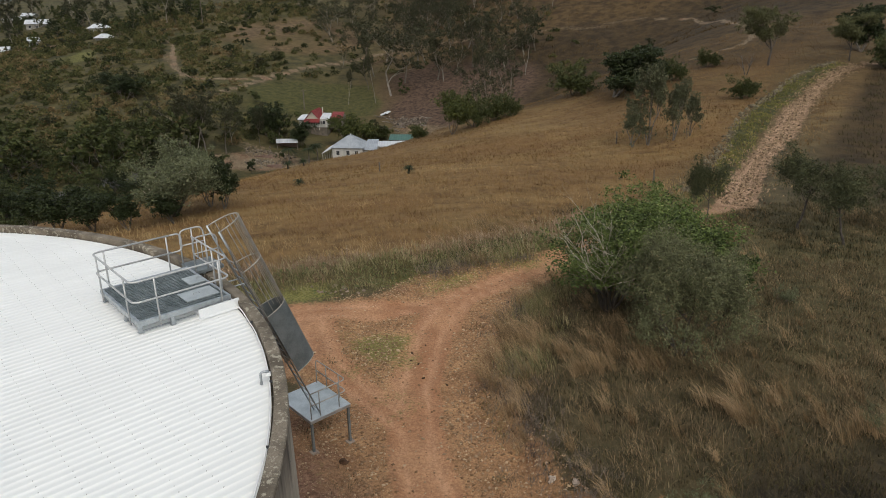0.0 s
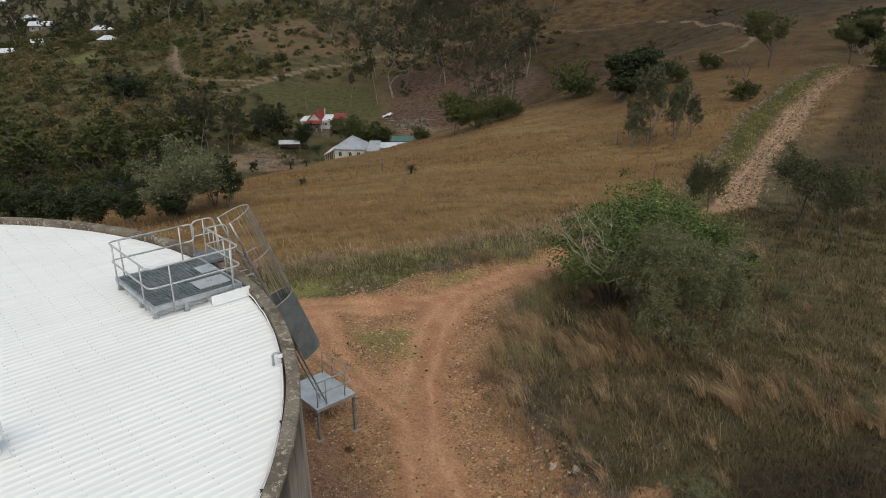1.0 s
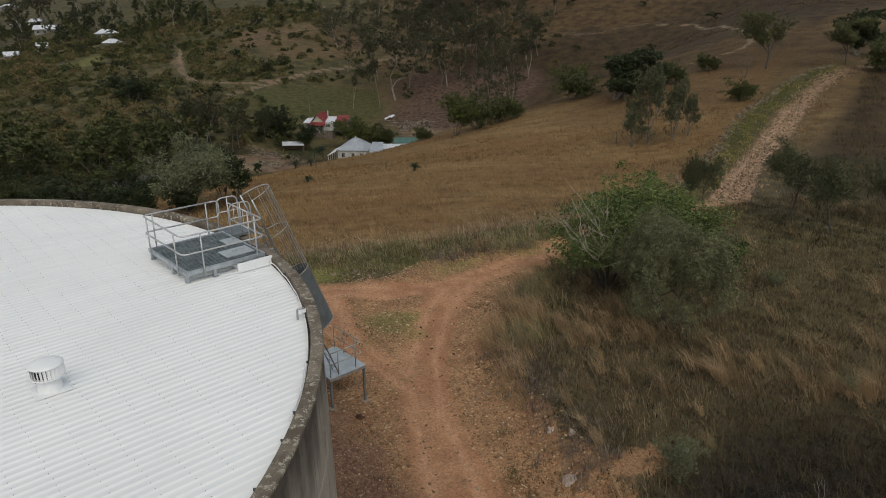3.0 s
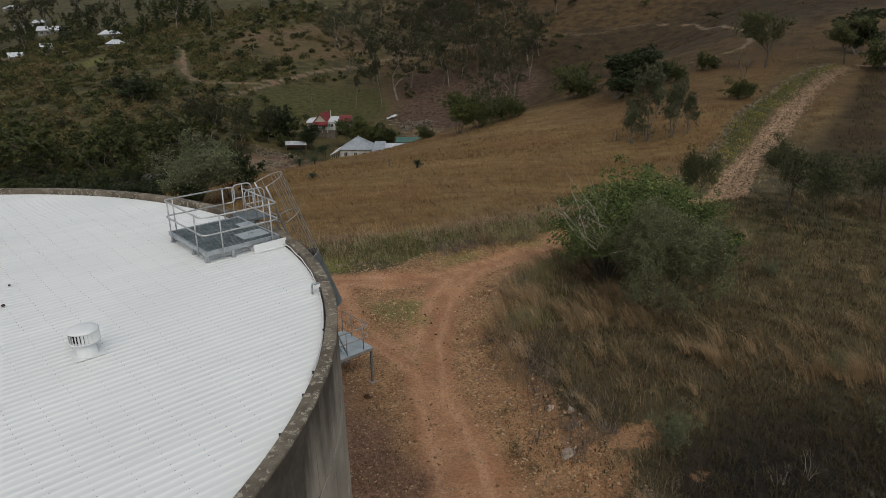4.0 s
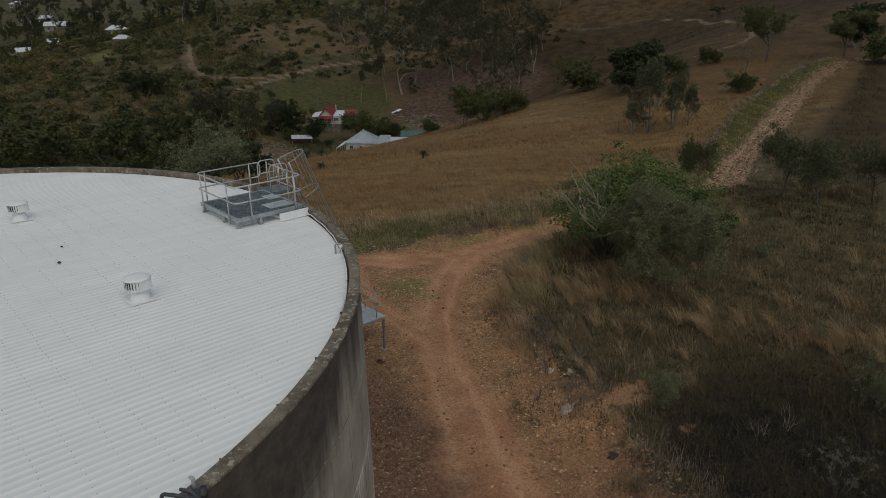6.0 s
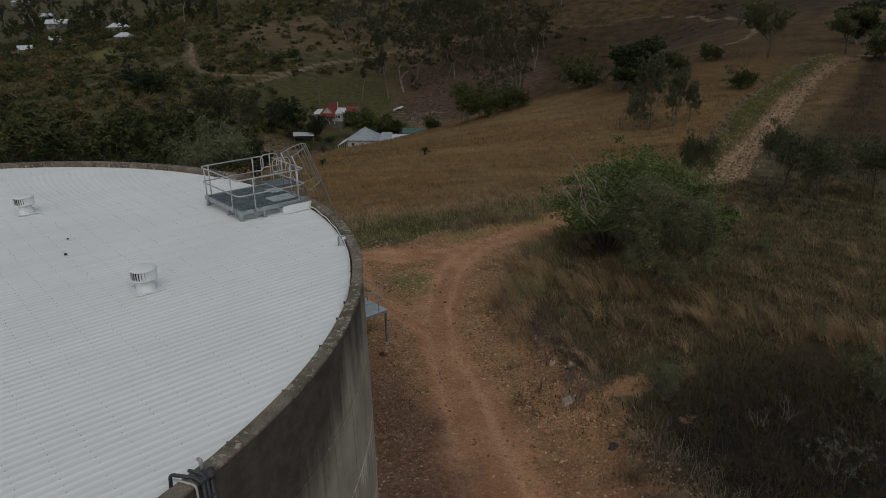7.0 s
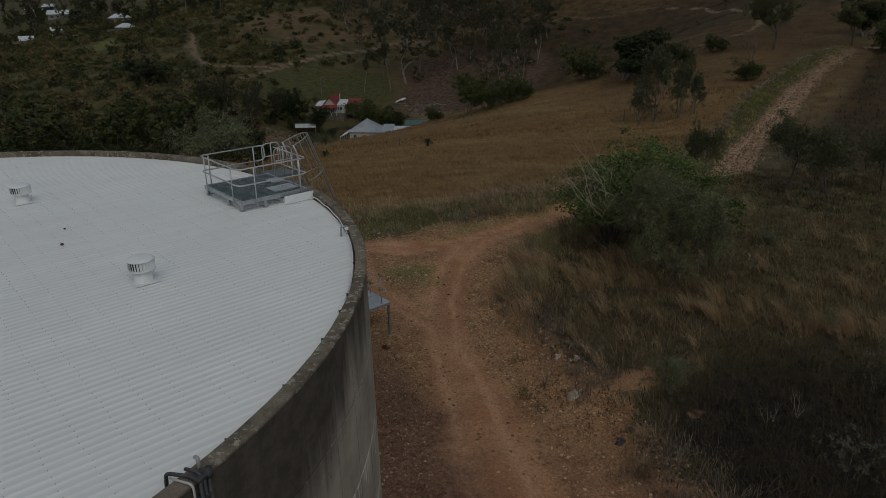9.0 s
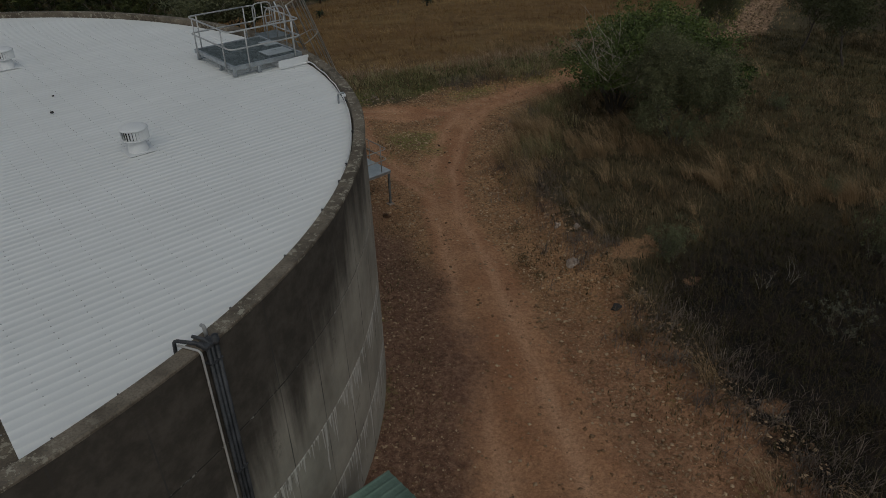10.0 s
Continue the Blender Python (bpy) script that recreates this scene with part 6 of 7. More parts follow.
x, y, tone, size = tufts(r, 5200, 62, (4.2, 34, 10, 48), 0.12, tussock_keep)
blades("grass_tussocks", "tall pale seeding grass tussocks", x, y, 0.95 * np.clip(size, 0.5, 1.2), 0.009, (-0.66, 0.16, 0), grass_gold, 13, np.clip(tone * 0.95 + 0.25, 0, 1), 0.5)


x, y, tone, size = tufts(r, 6000, 16, (3, 12, 9, 46), 0.15, lambda a, b: np.exp(-((along(a, b, MAIN_TRACK) - 1.45) / 0.32) ** 2) * (a > 2.5) * np.clip(0.5 + 0.8 * wobble(a, b, 1.9, 9.0), 0, 1))
blades("dry_forbs", "dead purplish-grey weeds fringing the track", x, y, 0.3 * np.clip(size, 0.6, 1.4), 0.016, (0, 0, 0), blade_material("dead_weeds", [(0.09, 0.07, 0.05), (0.15, 0.115, 0.095), (0.22, 0.175, 0.14), (0.3, 0.25, 0.19)]), 24, tone, 0.9)

grass_fine = blade_material("fine_mixed_grass", [(0.027, 0.022, 0.009), (0.077, 0.056, 0.025), (0.170, 0.115, 0.059), (0.412, 0.291, 0.171)])
x, y, tone, size = tufts(r, 7200, 9, (4.5, 30, 9, 44), 0.3, lambda a, b: off_track(a, b) * seen(a, b))
blades("fine_grass", "fine tangled grass stems of many tones", x, y, 0.42 * np.clip(size, 0.6, 1.4), 0.009, (-0.12, 0.06, 0), grass_fine, 27, np.clip(tone + np.random.default_rng(5).normal(0, 0.25, len(x)), 0, 1) * (1 - 0.6 * burnt_share(x, y)), 1.1)
x, y, tone, size = tufts(r, 1500, 9, (-0.5, 4, 20, 34), 0.16, lambda a, b: np.clip(0.2 + wobble(a, b, 1.3, 4.0), 0, 1) * (tank_gap(a, b) > 14.3) * (1 - step(tank_gap(a, b), 16.0, 18.5)))
blades("dead_weeds", "dead brown weeds on the gravel beside the tank", x, y, 0.13 * np.clip(size, 0.6, 1.4), 0.012, (0, 0, 0), grass_fine, 28, tone * 0.8, 1.2)


def slope_keep(a, b):
    s, d = ridge_sd(a, b)
    return off_track(a, b) * seen(a, b) * (tank_gap(a, b) > 16) * step(d, -2.0, 1.0) * (1 - 0.9 * crown_share(a, b)) * (1 - np.exp(-(along(a, b, [(-16, 43.2, 1.0), (-2, 43.8, 1.0), (4, 45.4, 1.0), (11, 48.2, 1), (20, 55, 1)]) / 2.4) ** 2))


x, y, tone, size = tufts(r, 15000, 7, (-30, 78, 42, 100), 0.34, lambda a, b: slope_keep(a, b) * (1 - step(b, 60, 110) * 0.4))
blades("dry_slope_grass", "dry reddish-tan grass covering the slope", x, y, 0.36 * np.clip(size, 0.7, 1.3), 0.026, (-0.35, 0.05, 0), grass_dry, 14, np.clip(tone * 0.7 + 0.25 - 0.3 * step(y, 54, 92) + 0.42 * wobble(x * 0.5, y * 1.5, 6.0, 2.0) + 0.36 * wobble(x * 0.4, y * 1.3, 2.3, 5.0), 0, 1), 0.7)
x, y, tone, size = tufts(r, 8500, 5, (-30, 100, 80, 160), 0.6, lambda a, b: slope_keep(a, b))
blades("dry_slope_grass", "dry reddish-tan grass covering the slope", x, y, 0.24 * np.clip(size, 0.7, 1.3), 0.05, (-0.35, 0.05, 0), grass_far, 15, np.clip(tone * 0.6 + 0.02 + 0.42 * wobble(x * 0.5, y * 1.5, 8.0, 2.0), 0, 1), 0.7)


def beyond_ridge(a, b):
    s, d = ridge_sd(a, b)
    return off_track(a, b) * seen(a, b) * step(-d, 1.0, 4.0) * (b > 44) * (1 - crown_share(a, b)) * np.clip(0.55 + 0.6 * wobble(a, b, 5.0), 0.1, 1)


x, y, tone, size = tufts(r, 9000, 8, (28, 100, 44, 125), 0.3, beyond_ridge)
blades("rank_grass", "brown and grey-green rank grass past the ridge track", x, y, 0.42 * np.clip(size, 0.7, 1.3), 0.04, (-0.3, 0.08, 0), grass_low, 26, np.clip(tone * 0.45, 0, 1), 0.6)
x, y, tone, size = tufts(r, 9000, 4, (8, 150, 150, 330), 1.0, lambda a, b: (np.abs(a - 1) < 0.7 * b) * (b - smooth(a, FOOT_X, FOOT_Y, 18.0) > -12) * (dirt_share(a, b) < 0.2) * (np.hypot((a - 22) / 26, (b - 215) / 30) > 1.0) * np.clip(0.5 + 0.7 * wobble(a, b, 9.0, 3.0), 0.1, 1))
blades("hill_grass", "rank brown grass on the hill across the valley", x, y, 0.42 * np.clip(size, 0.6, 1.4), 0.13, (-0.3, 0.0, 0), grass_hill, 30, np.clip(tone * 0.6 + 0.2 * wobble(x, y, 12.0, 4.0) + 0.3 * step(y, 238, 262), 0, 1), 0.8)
verge_line = [(-16, 42.8, 1.0), (-2, 43.2, 1.0), (4, 44.8, 1.0), (11, 47.6, 1), (20, 54.5, 1), (27, 60.5, 1)]
x, y, tone, size = tufts(r, 7600, 16, (-18, 28, 37, 62), 0.2, lambda a, b: off_track(a, b) * np.exp(-(along(a, b, verge_line) / 2.6) ** 2))
blades("verge_grass", "lush green grass along the track edge", x, y, 0.33 * np.clip(size, 0.6, 1.3), 0.022, (-0.2, 0.05, 0), grass_green, 16, np.clip(tone + 0.2 + 0.3 * wobble(x, y, 1.4, 3.0), 0, 1), 0.6)
x, y, tone, size = tufts(r, 2600, 16, (4.5, 13, 30, 45), 0.2, lambda a, b: off_track(a, b) * np.exp(-((along(a, b, MAIN_TRACK) - 1.75) / 0.4) ** 2) * (a > 4.5) * np.clip(0.4 + 0.8 * wobble(a, b, 1.5, 8.0), 0, 1))
blades("track_side_grass", "tufts of greener grass at the bend of the track", x, y, 0.5 * np.clip(size, 0.6, 1.3), 0.014, (-0.3, 0.1, 0), grass_green, 43, np.clip(tone + 0.15, 0, 1), 0.6)


def herbs():
    """Low leafy weeds between the verge grass and on the grassy strip."""
    g = np.random.default_rng(44)
    n = 30000
    x, y = g.uniform(-16, 22, n), g.uniform(40, 58, n)
    k = g.random(n) < off_track(x, y) * np.exp(-((along(x, y, verge_line) - 0.3) / 1.7) ** 2) * np.clip(0.35 + 1.1 * wobble(x, y, 1.3, 6.0), 0, 1)
    x, y = x[k], y[k]
    n = len(x)
    p = np.stack([x, y, land(x, y) + g.uniform(0.05, 0.32, n)], -1)
    a = g.normal(size=(n, 3)) * [1, 1, 0.45]
    a /= np.linalg.norm(a, axis=1)[:, None]
    b = np.cross(a, g.normal(size=(n, 3)) * 0.4 + [0, 0, 1])
    b /= np.linalg.norm(b, axis=1)[:, None]
    s = g.uniform(0.04, 0.1, (n, 1))
    v = np.stack([p - a * s, p + b * s * 0.6, p + a * s, p - b * s * 0.6], 1).reshape(-1, 3)
    me = mesh_arrays("verge_herbs", v, np.arange(len(v)).reshape(-1, 4))
    tint_points(me, "tone", np.repeat(g.random(n), 4))
    me.materials.append(leafy("verge_herb_leaves", (0.05, 0.07, 0.02), (0.17, 0.2, 0.065), (0.26, 0.24, 0.12), 0.1))
    tagged(new("verge_herbs", me), "low leafy green weeds along the track", "weeds", kind="stuff")


herbs()
x, y, tone, size = tufts(r, 6200, 10, (-16, 20, 42, 56), 0.18, lambda a, b: off_track(a, b) * np.exp(-((along(a, b, verge_line) - 2.0) / 1.6) ** 2) * (b > 42.5) * np.clip(0.4 + 0.9 * wobble(a, b, 3.0, 2.0), 0, 1))
blades("dead_verge_grass", "pale dead grass with a pinkish cast behind the verge", x, y, 0.5 * np.clip(size, 0.7, 1.3), 0.02, (-0.2, 0.0, 0), blade_material("dead_verge_grass", [(0.16, 0.1, 0.06), (0.28, 0.18, 0.115), (0.42, 0.3, 0.2), (0.6, 0.49, 0.35)]), 29, tone, 0.6)
x, y, tone, size = tufts(r, 520, 6, (-1.9, 3.2, 31, 38), 0.16, lambda a, b: 0.7 * (1 - step(np.hypot((a - 0.7) / 1.5, (b - 34.4) / 2.2) + 0.35 * wobble(a, b, 0.8), 0.2, 1.3)))
blades("grass_patch", "low green grass patch on the dirt", x, y, 0.05 + 0 * x, 0.016, (0, 0, 0), grass_green, 17, np.clip(tone + 0.35, 0, 1))
x, y, tone, size = tufts(r, 5000, 7, (-2, 9, 8, 40), 0.15, lambda a, b: 0.5 * (wobble(a, b, 1.7, 7.0) > 0.35) * (1 - off_track(a, b)) * step(along(a, b, MAIN_TRACK), 0.6, 0.95) * (tank_gap(a, b) > 14.6))
q5 = np.random.default_rng(8)
for cx, cy in TUFTS:
    tx, ty = cx + q5.normal(0, 0.16, 130), cy + q5.normal(0, 0.2, 130)
    blades("grass_tuft", "small dark green tuft on the gravel", tx, ty, 0.12 + 0 * tx, 0.014, (0, 0, 0), grass_low, 40, q5.random(130), 0.9)
blades("weeds", "sparse dry weeds on the gravel edges", x, y, 0.16 + 0 * x, 0.02, (0, 0, 0), grass_mixed, 18, tone * 0.6)
x, y, tone, size = tufts(r, 15000, 8, (26, 76, 58, 116), 0.2, lambda a, b: crown_share(a, b) * np.clip(0.6 + 0.7 * wobble(a, b, 2.2, 4.0) + 0.3 * (1 - step(b, 80, 100)), 0.1, 1))
blades("track_crown_grass", "short green grass on the old track", x, y, 0.24 + 0 * x, 0.05, (0, 0, 0), blade_material("strip_grass", [(0.07, 0.078, 0.018), (0.15, 0.15, 0.036), (0.25, 0.225, 0.066), (0.42, 0.34, 0.13)]), 19, np.clip(tone + 0.12 * wobble(x, y, 5.0), 0, 1))

small = make_plant("green_sapling", 70, 1.3, 0.9, "small grey-green shrub in the grass", "shrub", leaf_pale, bark_grey, 1800, 0.09, 0.04, 5, 3, 0.02, 0.9, 0.34, 0.4, 0.9, group="small shrubs in the grass", cheap=True)
set_down(small, 9.9, 20.9, 0, 1.05)
for x0, y0, k, w in ((17.2, 20.5, 1.7, 0.6), (18.5, 26.0, 0.7, 1.0), (22.0, 38.0, 0.8, 1.0)):
    repeat(small, x0, y0, 50 * k + 9 * x0, k, w)
weed = make_plant("pale_leafed_weed", 71, 0.8, 0.9, "low weed with pale silvery leaves", "shrub", leafy("silver_leaves", (0.05, 0.052, 0.034), (0.2, 0.2, 0.14)), bark_grey, 340, 0.1, 0.035, 6, 3, 0.012, 0.9, 0.34, 0.35, 0.8, group="pale weeds in the dark grass", cheap=True)
set_down(weed, 13.4, 16.4)
for x0, y0, k in ((14.4, 17.1, 0.9),):
    repeat(weed, x0, y0, 90 * k, k)
snag = make_plant("dead_twig_tuft", 72, 1.1, 0.7, "small tangle of bare pale twigs", "branches", None, timber_dead, 0, 0, 0, 4, 3, 0.014, 0.9, 0.34, group="bare twigs in the dark grass")
set_down(snag, 13.3, 19.3)
repeat(snag, 12.4, 18.9, 100, 0.8)


# ---- stones ----
clod = blotched("dark_earth", (0.05, 0.028, 0.016), (0.12, 0.065, 0.036), 6.0, 0.95, 0.0, 40.0, 0.01)


def rock(name, label, x, y, w, h, seed, mat, turn=0.0):
    ob = tagged(holder(name, x, y, float(land(x, y)), turn), label, "rock")
    bm = bmesh.new()
    bmesh.ops.create_icosphere(bm, subdivisions=2, radius=1.0)
    for v in bm.verts:
        k = 1 + 0.6 * noise.noise(v.co * 1.3 + Vector((seed, 0, 0))) + 0.12 * noise.noise(v.co * 4 + Vector((0, seed, 0)))
        v.co = Vector((v.co.x * w * k, v.co.y * w * 0.75 * k, max(v.co.z, -0.3) * h * k))
    part("rock", bm, mat, ob)


rock("pale_rock", "pale angular rock at the track edge", 6.55, 21.4, 0.24, 0.27, 1, pale_stone)
rock("pale_rock", "pale rock in the grass edge", 6.5, 23.9, 0.15, 0.16, 2, pale_stone, 40)
rock("pale_rock", "pale rock in the grass edge", 7.15, 23.5, 0.16, 0.16, 3, pale_stone, 80)
rock("dark_rock", "black round rock at the grass edge", 7.38, 18.55, 0.17, 0.17, 4, stone_dark)
rock("grey_rock", "grey rock beside the ladder stand", -0.2, 25.9, 0.17, 0.14, 6, clod)
for i in range(20):
    q = np.random.default_rng(300 + i).normal(0, 1, 2)
    rock("verge_stone", "pale stone in a heap beside the track", -1.6 + 0.9 * q[0], 41.6 + 0.4 * q[1], 0.07 + 0.012 * (i % 7), 0.08, 10 + i, stone, 30 * i)


for i, (cx, cy) in enumerate(((3.25, 33.2), (2.6, 32.8), (2.34, 34.05), (4.3, 36.4), (5.9, 41.7), (2.3, 33.3), (3.0, 34.6), (3.7, 30.8), (2.75, 31.6))):
    rock("dry_clod", "dark dry clod of earth on the track", cx, cy, 0.045 + 0.018 * (i % 3), 0.05, 50 + i, clod, 70 * i)


def gravel():
    """Loose stones strewn over the track, one mesh."""
    g = np.random.default_rng(31)
    n = 95000
    x, y = g.uniform(-2, 12, n), g.uniform(6, 47, n)
    lines = np.minimum(along(x, y, MAIN_TRACK), along(x, y, YARD))
    way = driven(x, y)
    keep = (lines < 1.6) & (tank_gap(x, y) > 14.2) & (g.random(n) < np.clip(0.07 + 0.52 * step(way, 0.8, 1.8) + 0.2 * step(way, 0.8, 1.8) * wobble(x, y, 1.8), 0.06, 1))
    x, y = x[keep], y[keep]
    n = len(x)
    unit = np.array([[1, 0, 0], [0, 1, 0], [-1, 0, 0], [0, -1, 0], [0.2, 0.1, 1], [-0.1, 0, -1]], float)
    tri = np.array([[0, 1, 4], [1, 2, 4], [2, 3, 4], [3, 0, 4], [1, 0, 5], [2, 1, 5], [3, 2, 5], [0, 3, 5]])
    size = np.minimum(0.017 * (1 + g.pareto(1.6, n)), 0.07) * np.where(tank_gap(x, y) < 17.2, 0.7, 1.0)
    v = unit[None] * size[:, None, None] * g.uniform(0.6, 1.3, (n, 1, 3)) * g.uniform(0.7, 1.3, (n, len(unit), 1))
    v[..., 2] *= 0.6
    spin = g.uniform(0, 2 * np.pi, n)[:, None]
    v[..., 0], v[..., 1] = v[..., 0] * np.cos(spin) - v[..., 1] * np.sin(spin), v[..., 0] * np.sin(spin) + v[..., 1] * np.cos(spin)
    v += np.stack([x, y, land(x, y) + size * 0.15], -1)[:, None]
    faces = (np.arange(n)[:, None, None] * len(unit) + tri[None]).reshape(-1, 3)
    me = mesh_arrays("gravel", v.reshape(-1, 3), faces)
    nn = Nodes("gravel", 0.9)
    c = nn.mix(nn.math("POWER", nn.island(), 2.2), (0.2, 0.115, 0.06), (0.62, 0.455, 0.29))
    me.materials.append(nn.done(c, nn.noise(30.0), 0.01))
    tagged(new("gravel", me), "loose orange and pale stones on the track", "gravel", kind="stuff")


gravel()


def line_stones(name, label, line, n, seed, across, size0, size1, low, high_):
    """Broken stone strewn along a line, one mesh."""
    g = np.random.default_rng(seed)
    i = g.integers(0, len(line) - 1, n)
    f = g.random(n)
    a, b = np.array(line)[i], np.array(line)[i + 1]
    off = g.normal(across[0], across[1], n)
    way = (b - a)[:, :2] / np.linalg.norm((b - a)[:, :2], axis=1)[:, None]
    x = a[:, 0] + f * (b[:, 0] - a[:, 0]) - off * way[:, 1]
    y = a[:, 1] + f * (b[:, 1] - a[:, 1]) + off * way[:, 0]
    unit = np.array([[1, 0, 0], [0, 1, 0], [-1, 0, 0], [0, -1, 0], [0.2, 0.1, 1], [-0.1, 0, -1]], float)
    tri = np.array([[0, 1, 4], [1, 2, 4], [2, 3, 4], [3, 0, 4], [1, 0, 5], [2, 1, 5], [3, 2, 5], [0, 3, 5]])
    size = size0 + size1 * g.random(n) ** 3
    v = unit[None] * size[:, None, None] * g.uniform(0.6, 1.3, (n, 1, 3)) * g.uniform(0.7, 1.3, (n, 6, 1))
    v += np.stack([x, y, land(x, y) + size * 0.2], -1)[:, None]
    me = mesh_arrays(name, v.reshape(-1, 3), (np.arange(n)[:, None, None] * 6 + tri[None]).reshape(-1, 3))
    nn = Nodes(name, 0.9)
    me.materials.append(nn.done(nn.mix(nn.island(), low, high_), nn.noise(12.0), 0.02))
    tagged(new(name, me), label, "stones", kind="stuff")


line_stones("edge_stones", "broken pale stones edging the ridge track", STRIP, 1700, 33, (1.7, 0.4), 0.05, 0.22, (0.07, 0.056, 0.035), (0.22, 0.188, 0.125))
line_stones("track_stones", "loose stones on the ridge track", MAIN_TRACK[12:-1], 6500, 34, (0.2, 1.1), 0.045, 0.12, (0.08, 0.05, 0.028), (0.38, 0.27, 0.165))
line_stones("yard_rubble", "rubble and low stone edging in the yard", [(-33, 166.2, 1), (-29, 168.0, 1), (-24, 167.4, 1)], 200, 35, (0.0, 1.3), 0.1, 0.3, (0.06, 0.05, 0.04), (0.3, 0.26, 0.2))
line_stones("yard_rubble", "rubble and low stone edging in the yard", [(-34, 173.2, 1), (-28, 174, 1), (-22, 173.0, 1)], 260, 36, (0.0, 1.0), 0.1, 0.32, (0.05, 0.04, 0.03), (0.26, 0.21, 0.16))
line_stones("cleared_rubble", "broken branches and stones on a clearing heap", [(2, 196, 1), (6, 198, 1), (11, 196, 1)], 500, 37, (0.0, 1.6), 0.12, 0.5, (0.04, 0.03, 0.022), (0.2, 0.16, 0.12))


# ---- houses in the valley ----
red_iron = blotched("faded_red_iron", (0.15, 0.016, 0.018), (0.26, 0.06, 0.056), 1.2, 0.55, 0.1, 12.0, 0.004)
grey_iron = blotched("grey_iron", (0.3, 0.33, 0.36), (0.4, 0.43, 0.46), 0.8, 0.45, 0.2, 12.0, 0.004)
white_iron = blotched("pale_iron", (0.5, 0.53, 0.56), (0.68, 0.7, 0.72), 0.8, 0.45, 0.1, 12.0, 0.004)
green_iron = blotched("dark_green_iron", (0.05, 0.12, 0.1), (0.09, 0.18, 0.15), 0.8, 0.5, 0.1, 12.0, 0.004)
rust_iron = blotched("rusty_iron", (0.13, 0.08, 0.06), (0.24, 0.17, 0.14), 0.8, 0.7, 0.1, 12.0, 0.004)
# House boards toned down: the shade of eaves and trees is in their colour.
shaded_board = blotched("shaded_weatherboard", (0.2, 0.19, 0.17), (0.34, 0.33, 0.3), 0.8, 0.8, 0.0, 12.0, 0.01)
white_board = blotched("white_weatherboard", (0.36, 0.36, 0.34), (0.52, 0.51, 0.48), 0.8, 0.7, 0.0, 12.0, 0.01)
cream_board = blotched("cream_weatherboard", (0.4, 0.37, 0.3), (0.52, 0.48, 0.4), 0.8, 0.7, 0.0, 12.0, 0.01)
timber_post = blotched("grey_timber", (0.1, 0.085, 0.07), (0.2, 0.17, 0.14), 2.0, 0.85, 0.0, 20.0, 0.01)
glass = Nodes("window_glass", 0.1)
glass = glass.done((0.03, 0.035, 0.04))


def ribbed(bm, a, b, c, d, pitch=0.6, high=0.05, thick=0.06):
    """A roof slope from eave a-b to ridge d-c, with ribs running up it."""
    a, b, c, d = (Vector(q) for q in (a, b, c, d))
    n = (b - a).cross(d - a).normalized()
    if n.z < 0:
        n = -n
    count = max(int((b - a).length / pitch), 1)
    top, low = [], []
    for i in range(count * 3 + 1):
        f = i / (count * 3)
        lift = n * (high if i % 3 == 1 else 0.0)
        e, r = a.lerp(b, f) + lift, d.lerp(c, f) + lift
        top.append((bm.verts.new(e), bm.verts.new(r)))
        low.append((bm.verts.new(e - n * thick), bm.verts.new(r - n * thick)))
    for i in range(len(top) - 1):
        bm.faces.new((top[i][0], top[i + 1][0], top[i + 1][1], top[i][1]))
        bm.faces.new((low[i][0], low[i][1], low[i + 1][1], low[i + 1][0]))
        bm.faces.new((top[i][0], low[i][0], low[i + 1][0], top[i + 1][0]))
    for k in (0, -1):
        bm.faces.new((top[k][0], top[k][1], low[k][1], low[k][0]))


def slope_part(h, mat, *corners, name="roof", label="", **more):
    bm = bmesh.new()
    ribbed(bm, *corners, **more)
    return part(name, bm, mat, h, label)


def window_part(h, x, y, z, w, hgt, turn=0.0):
    """A framed window set into a wall that faces along -y before the turn."""
    m = Matrix.Rotation(radians(turn), 4, "Z") @ Matrix.Translation((x, y, z))
    bm = bmesh.new()
    for lo, hi in (((-w / 2, -0.06, 0), (-w / 2 + 0.08, 0.04, hgt)), ((w / 2 - 0.08, -0.06, 0), (w / 2, 0.04, hgt)), ((-w / 2 + 0.08, -0.06, hgt - 0.08), (w / 2 - 0.08, 0.04, hgt)),
                   ((-w / 2 + 0.08, -0.06, 0), (w / 2 - 0.08, 0.04, 0.08)), ((-0.03, -0.05, 0.08), (0.03, 0.03, hgt - 0.08))):
        box(bm, lo, hi, m)
    frame_ob = part("window", bm, white_board, h)
    bm = bmesh.new()
    box(bm, (-w / 2 + 0.08, -0.02, 0.08), (w / 2 - 0.08, 0.0, hgt - 0.08), m)
    part("pane", bm, glass, frame_ob)


def box_part(h, name, mat, lo, hi, label=""):
    bm = bmesh.new()
    box(bm, lo, hi)
    return part(name, bm, mat, h, label)


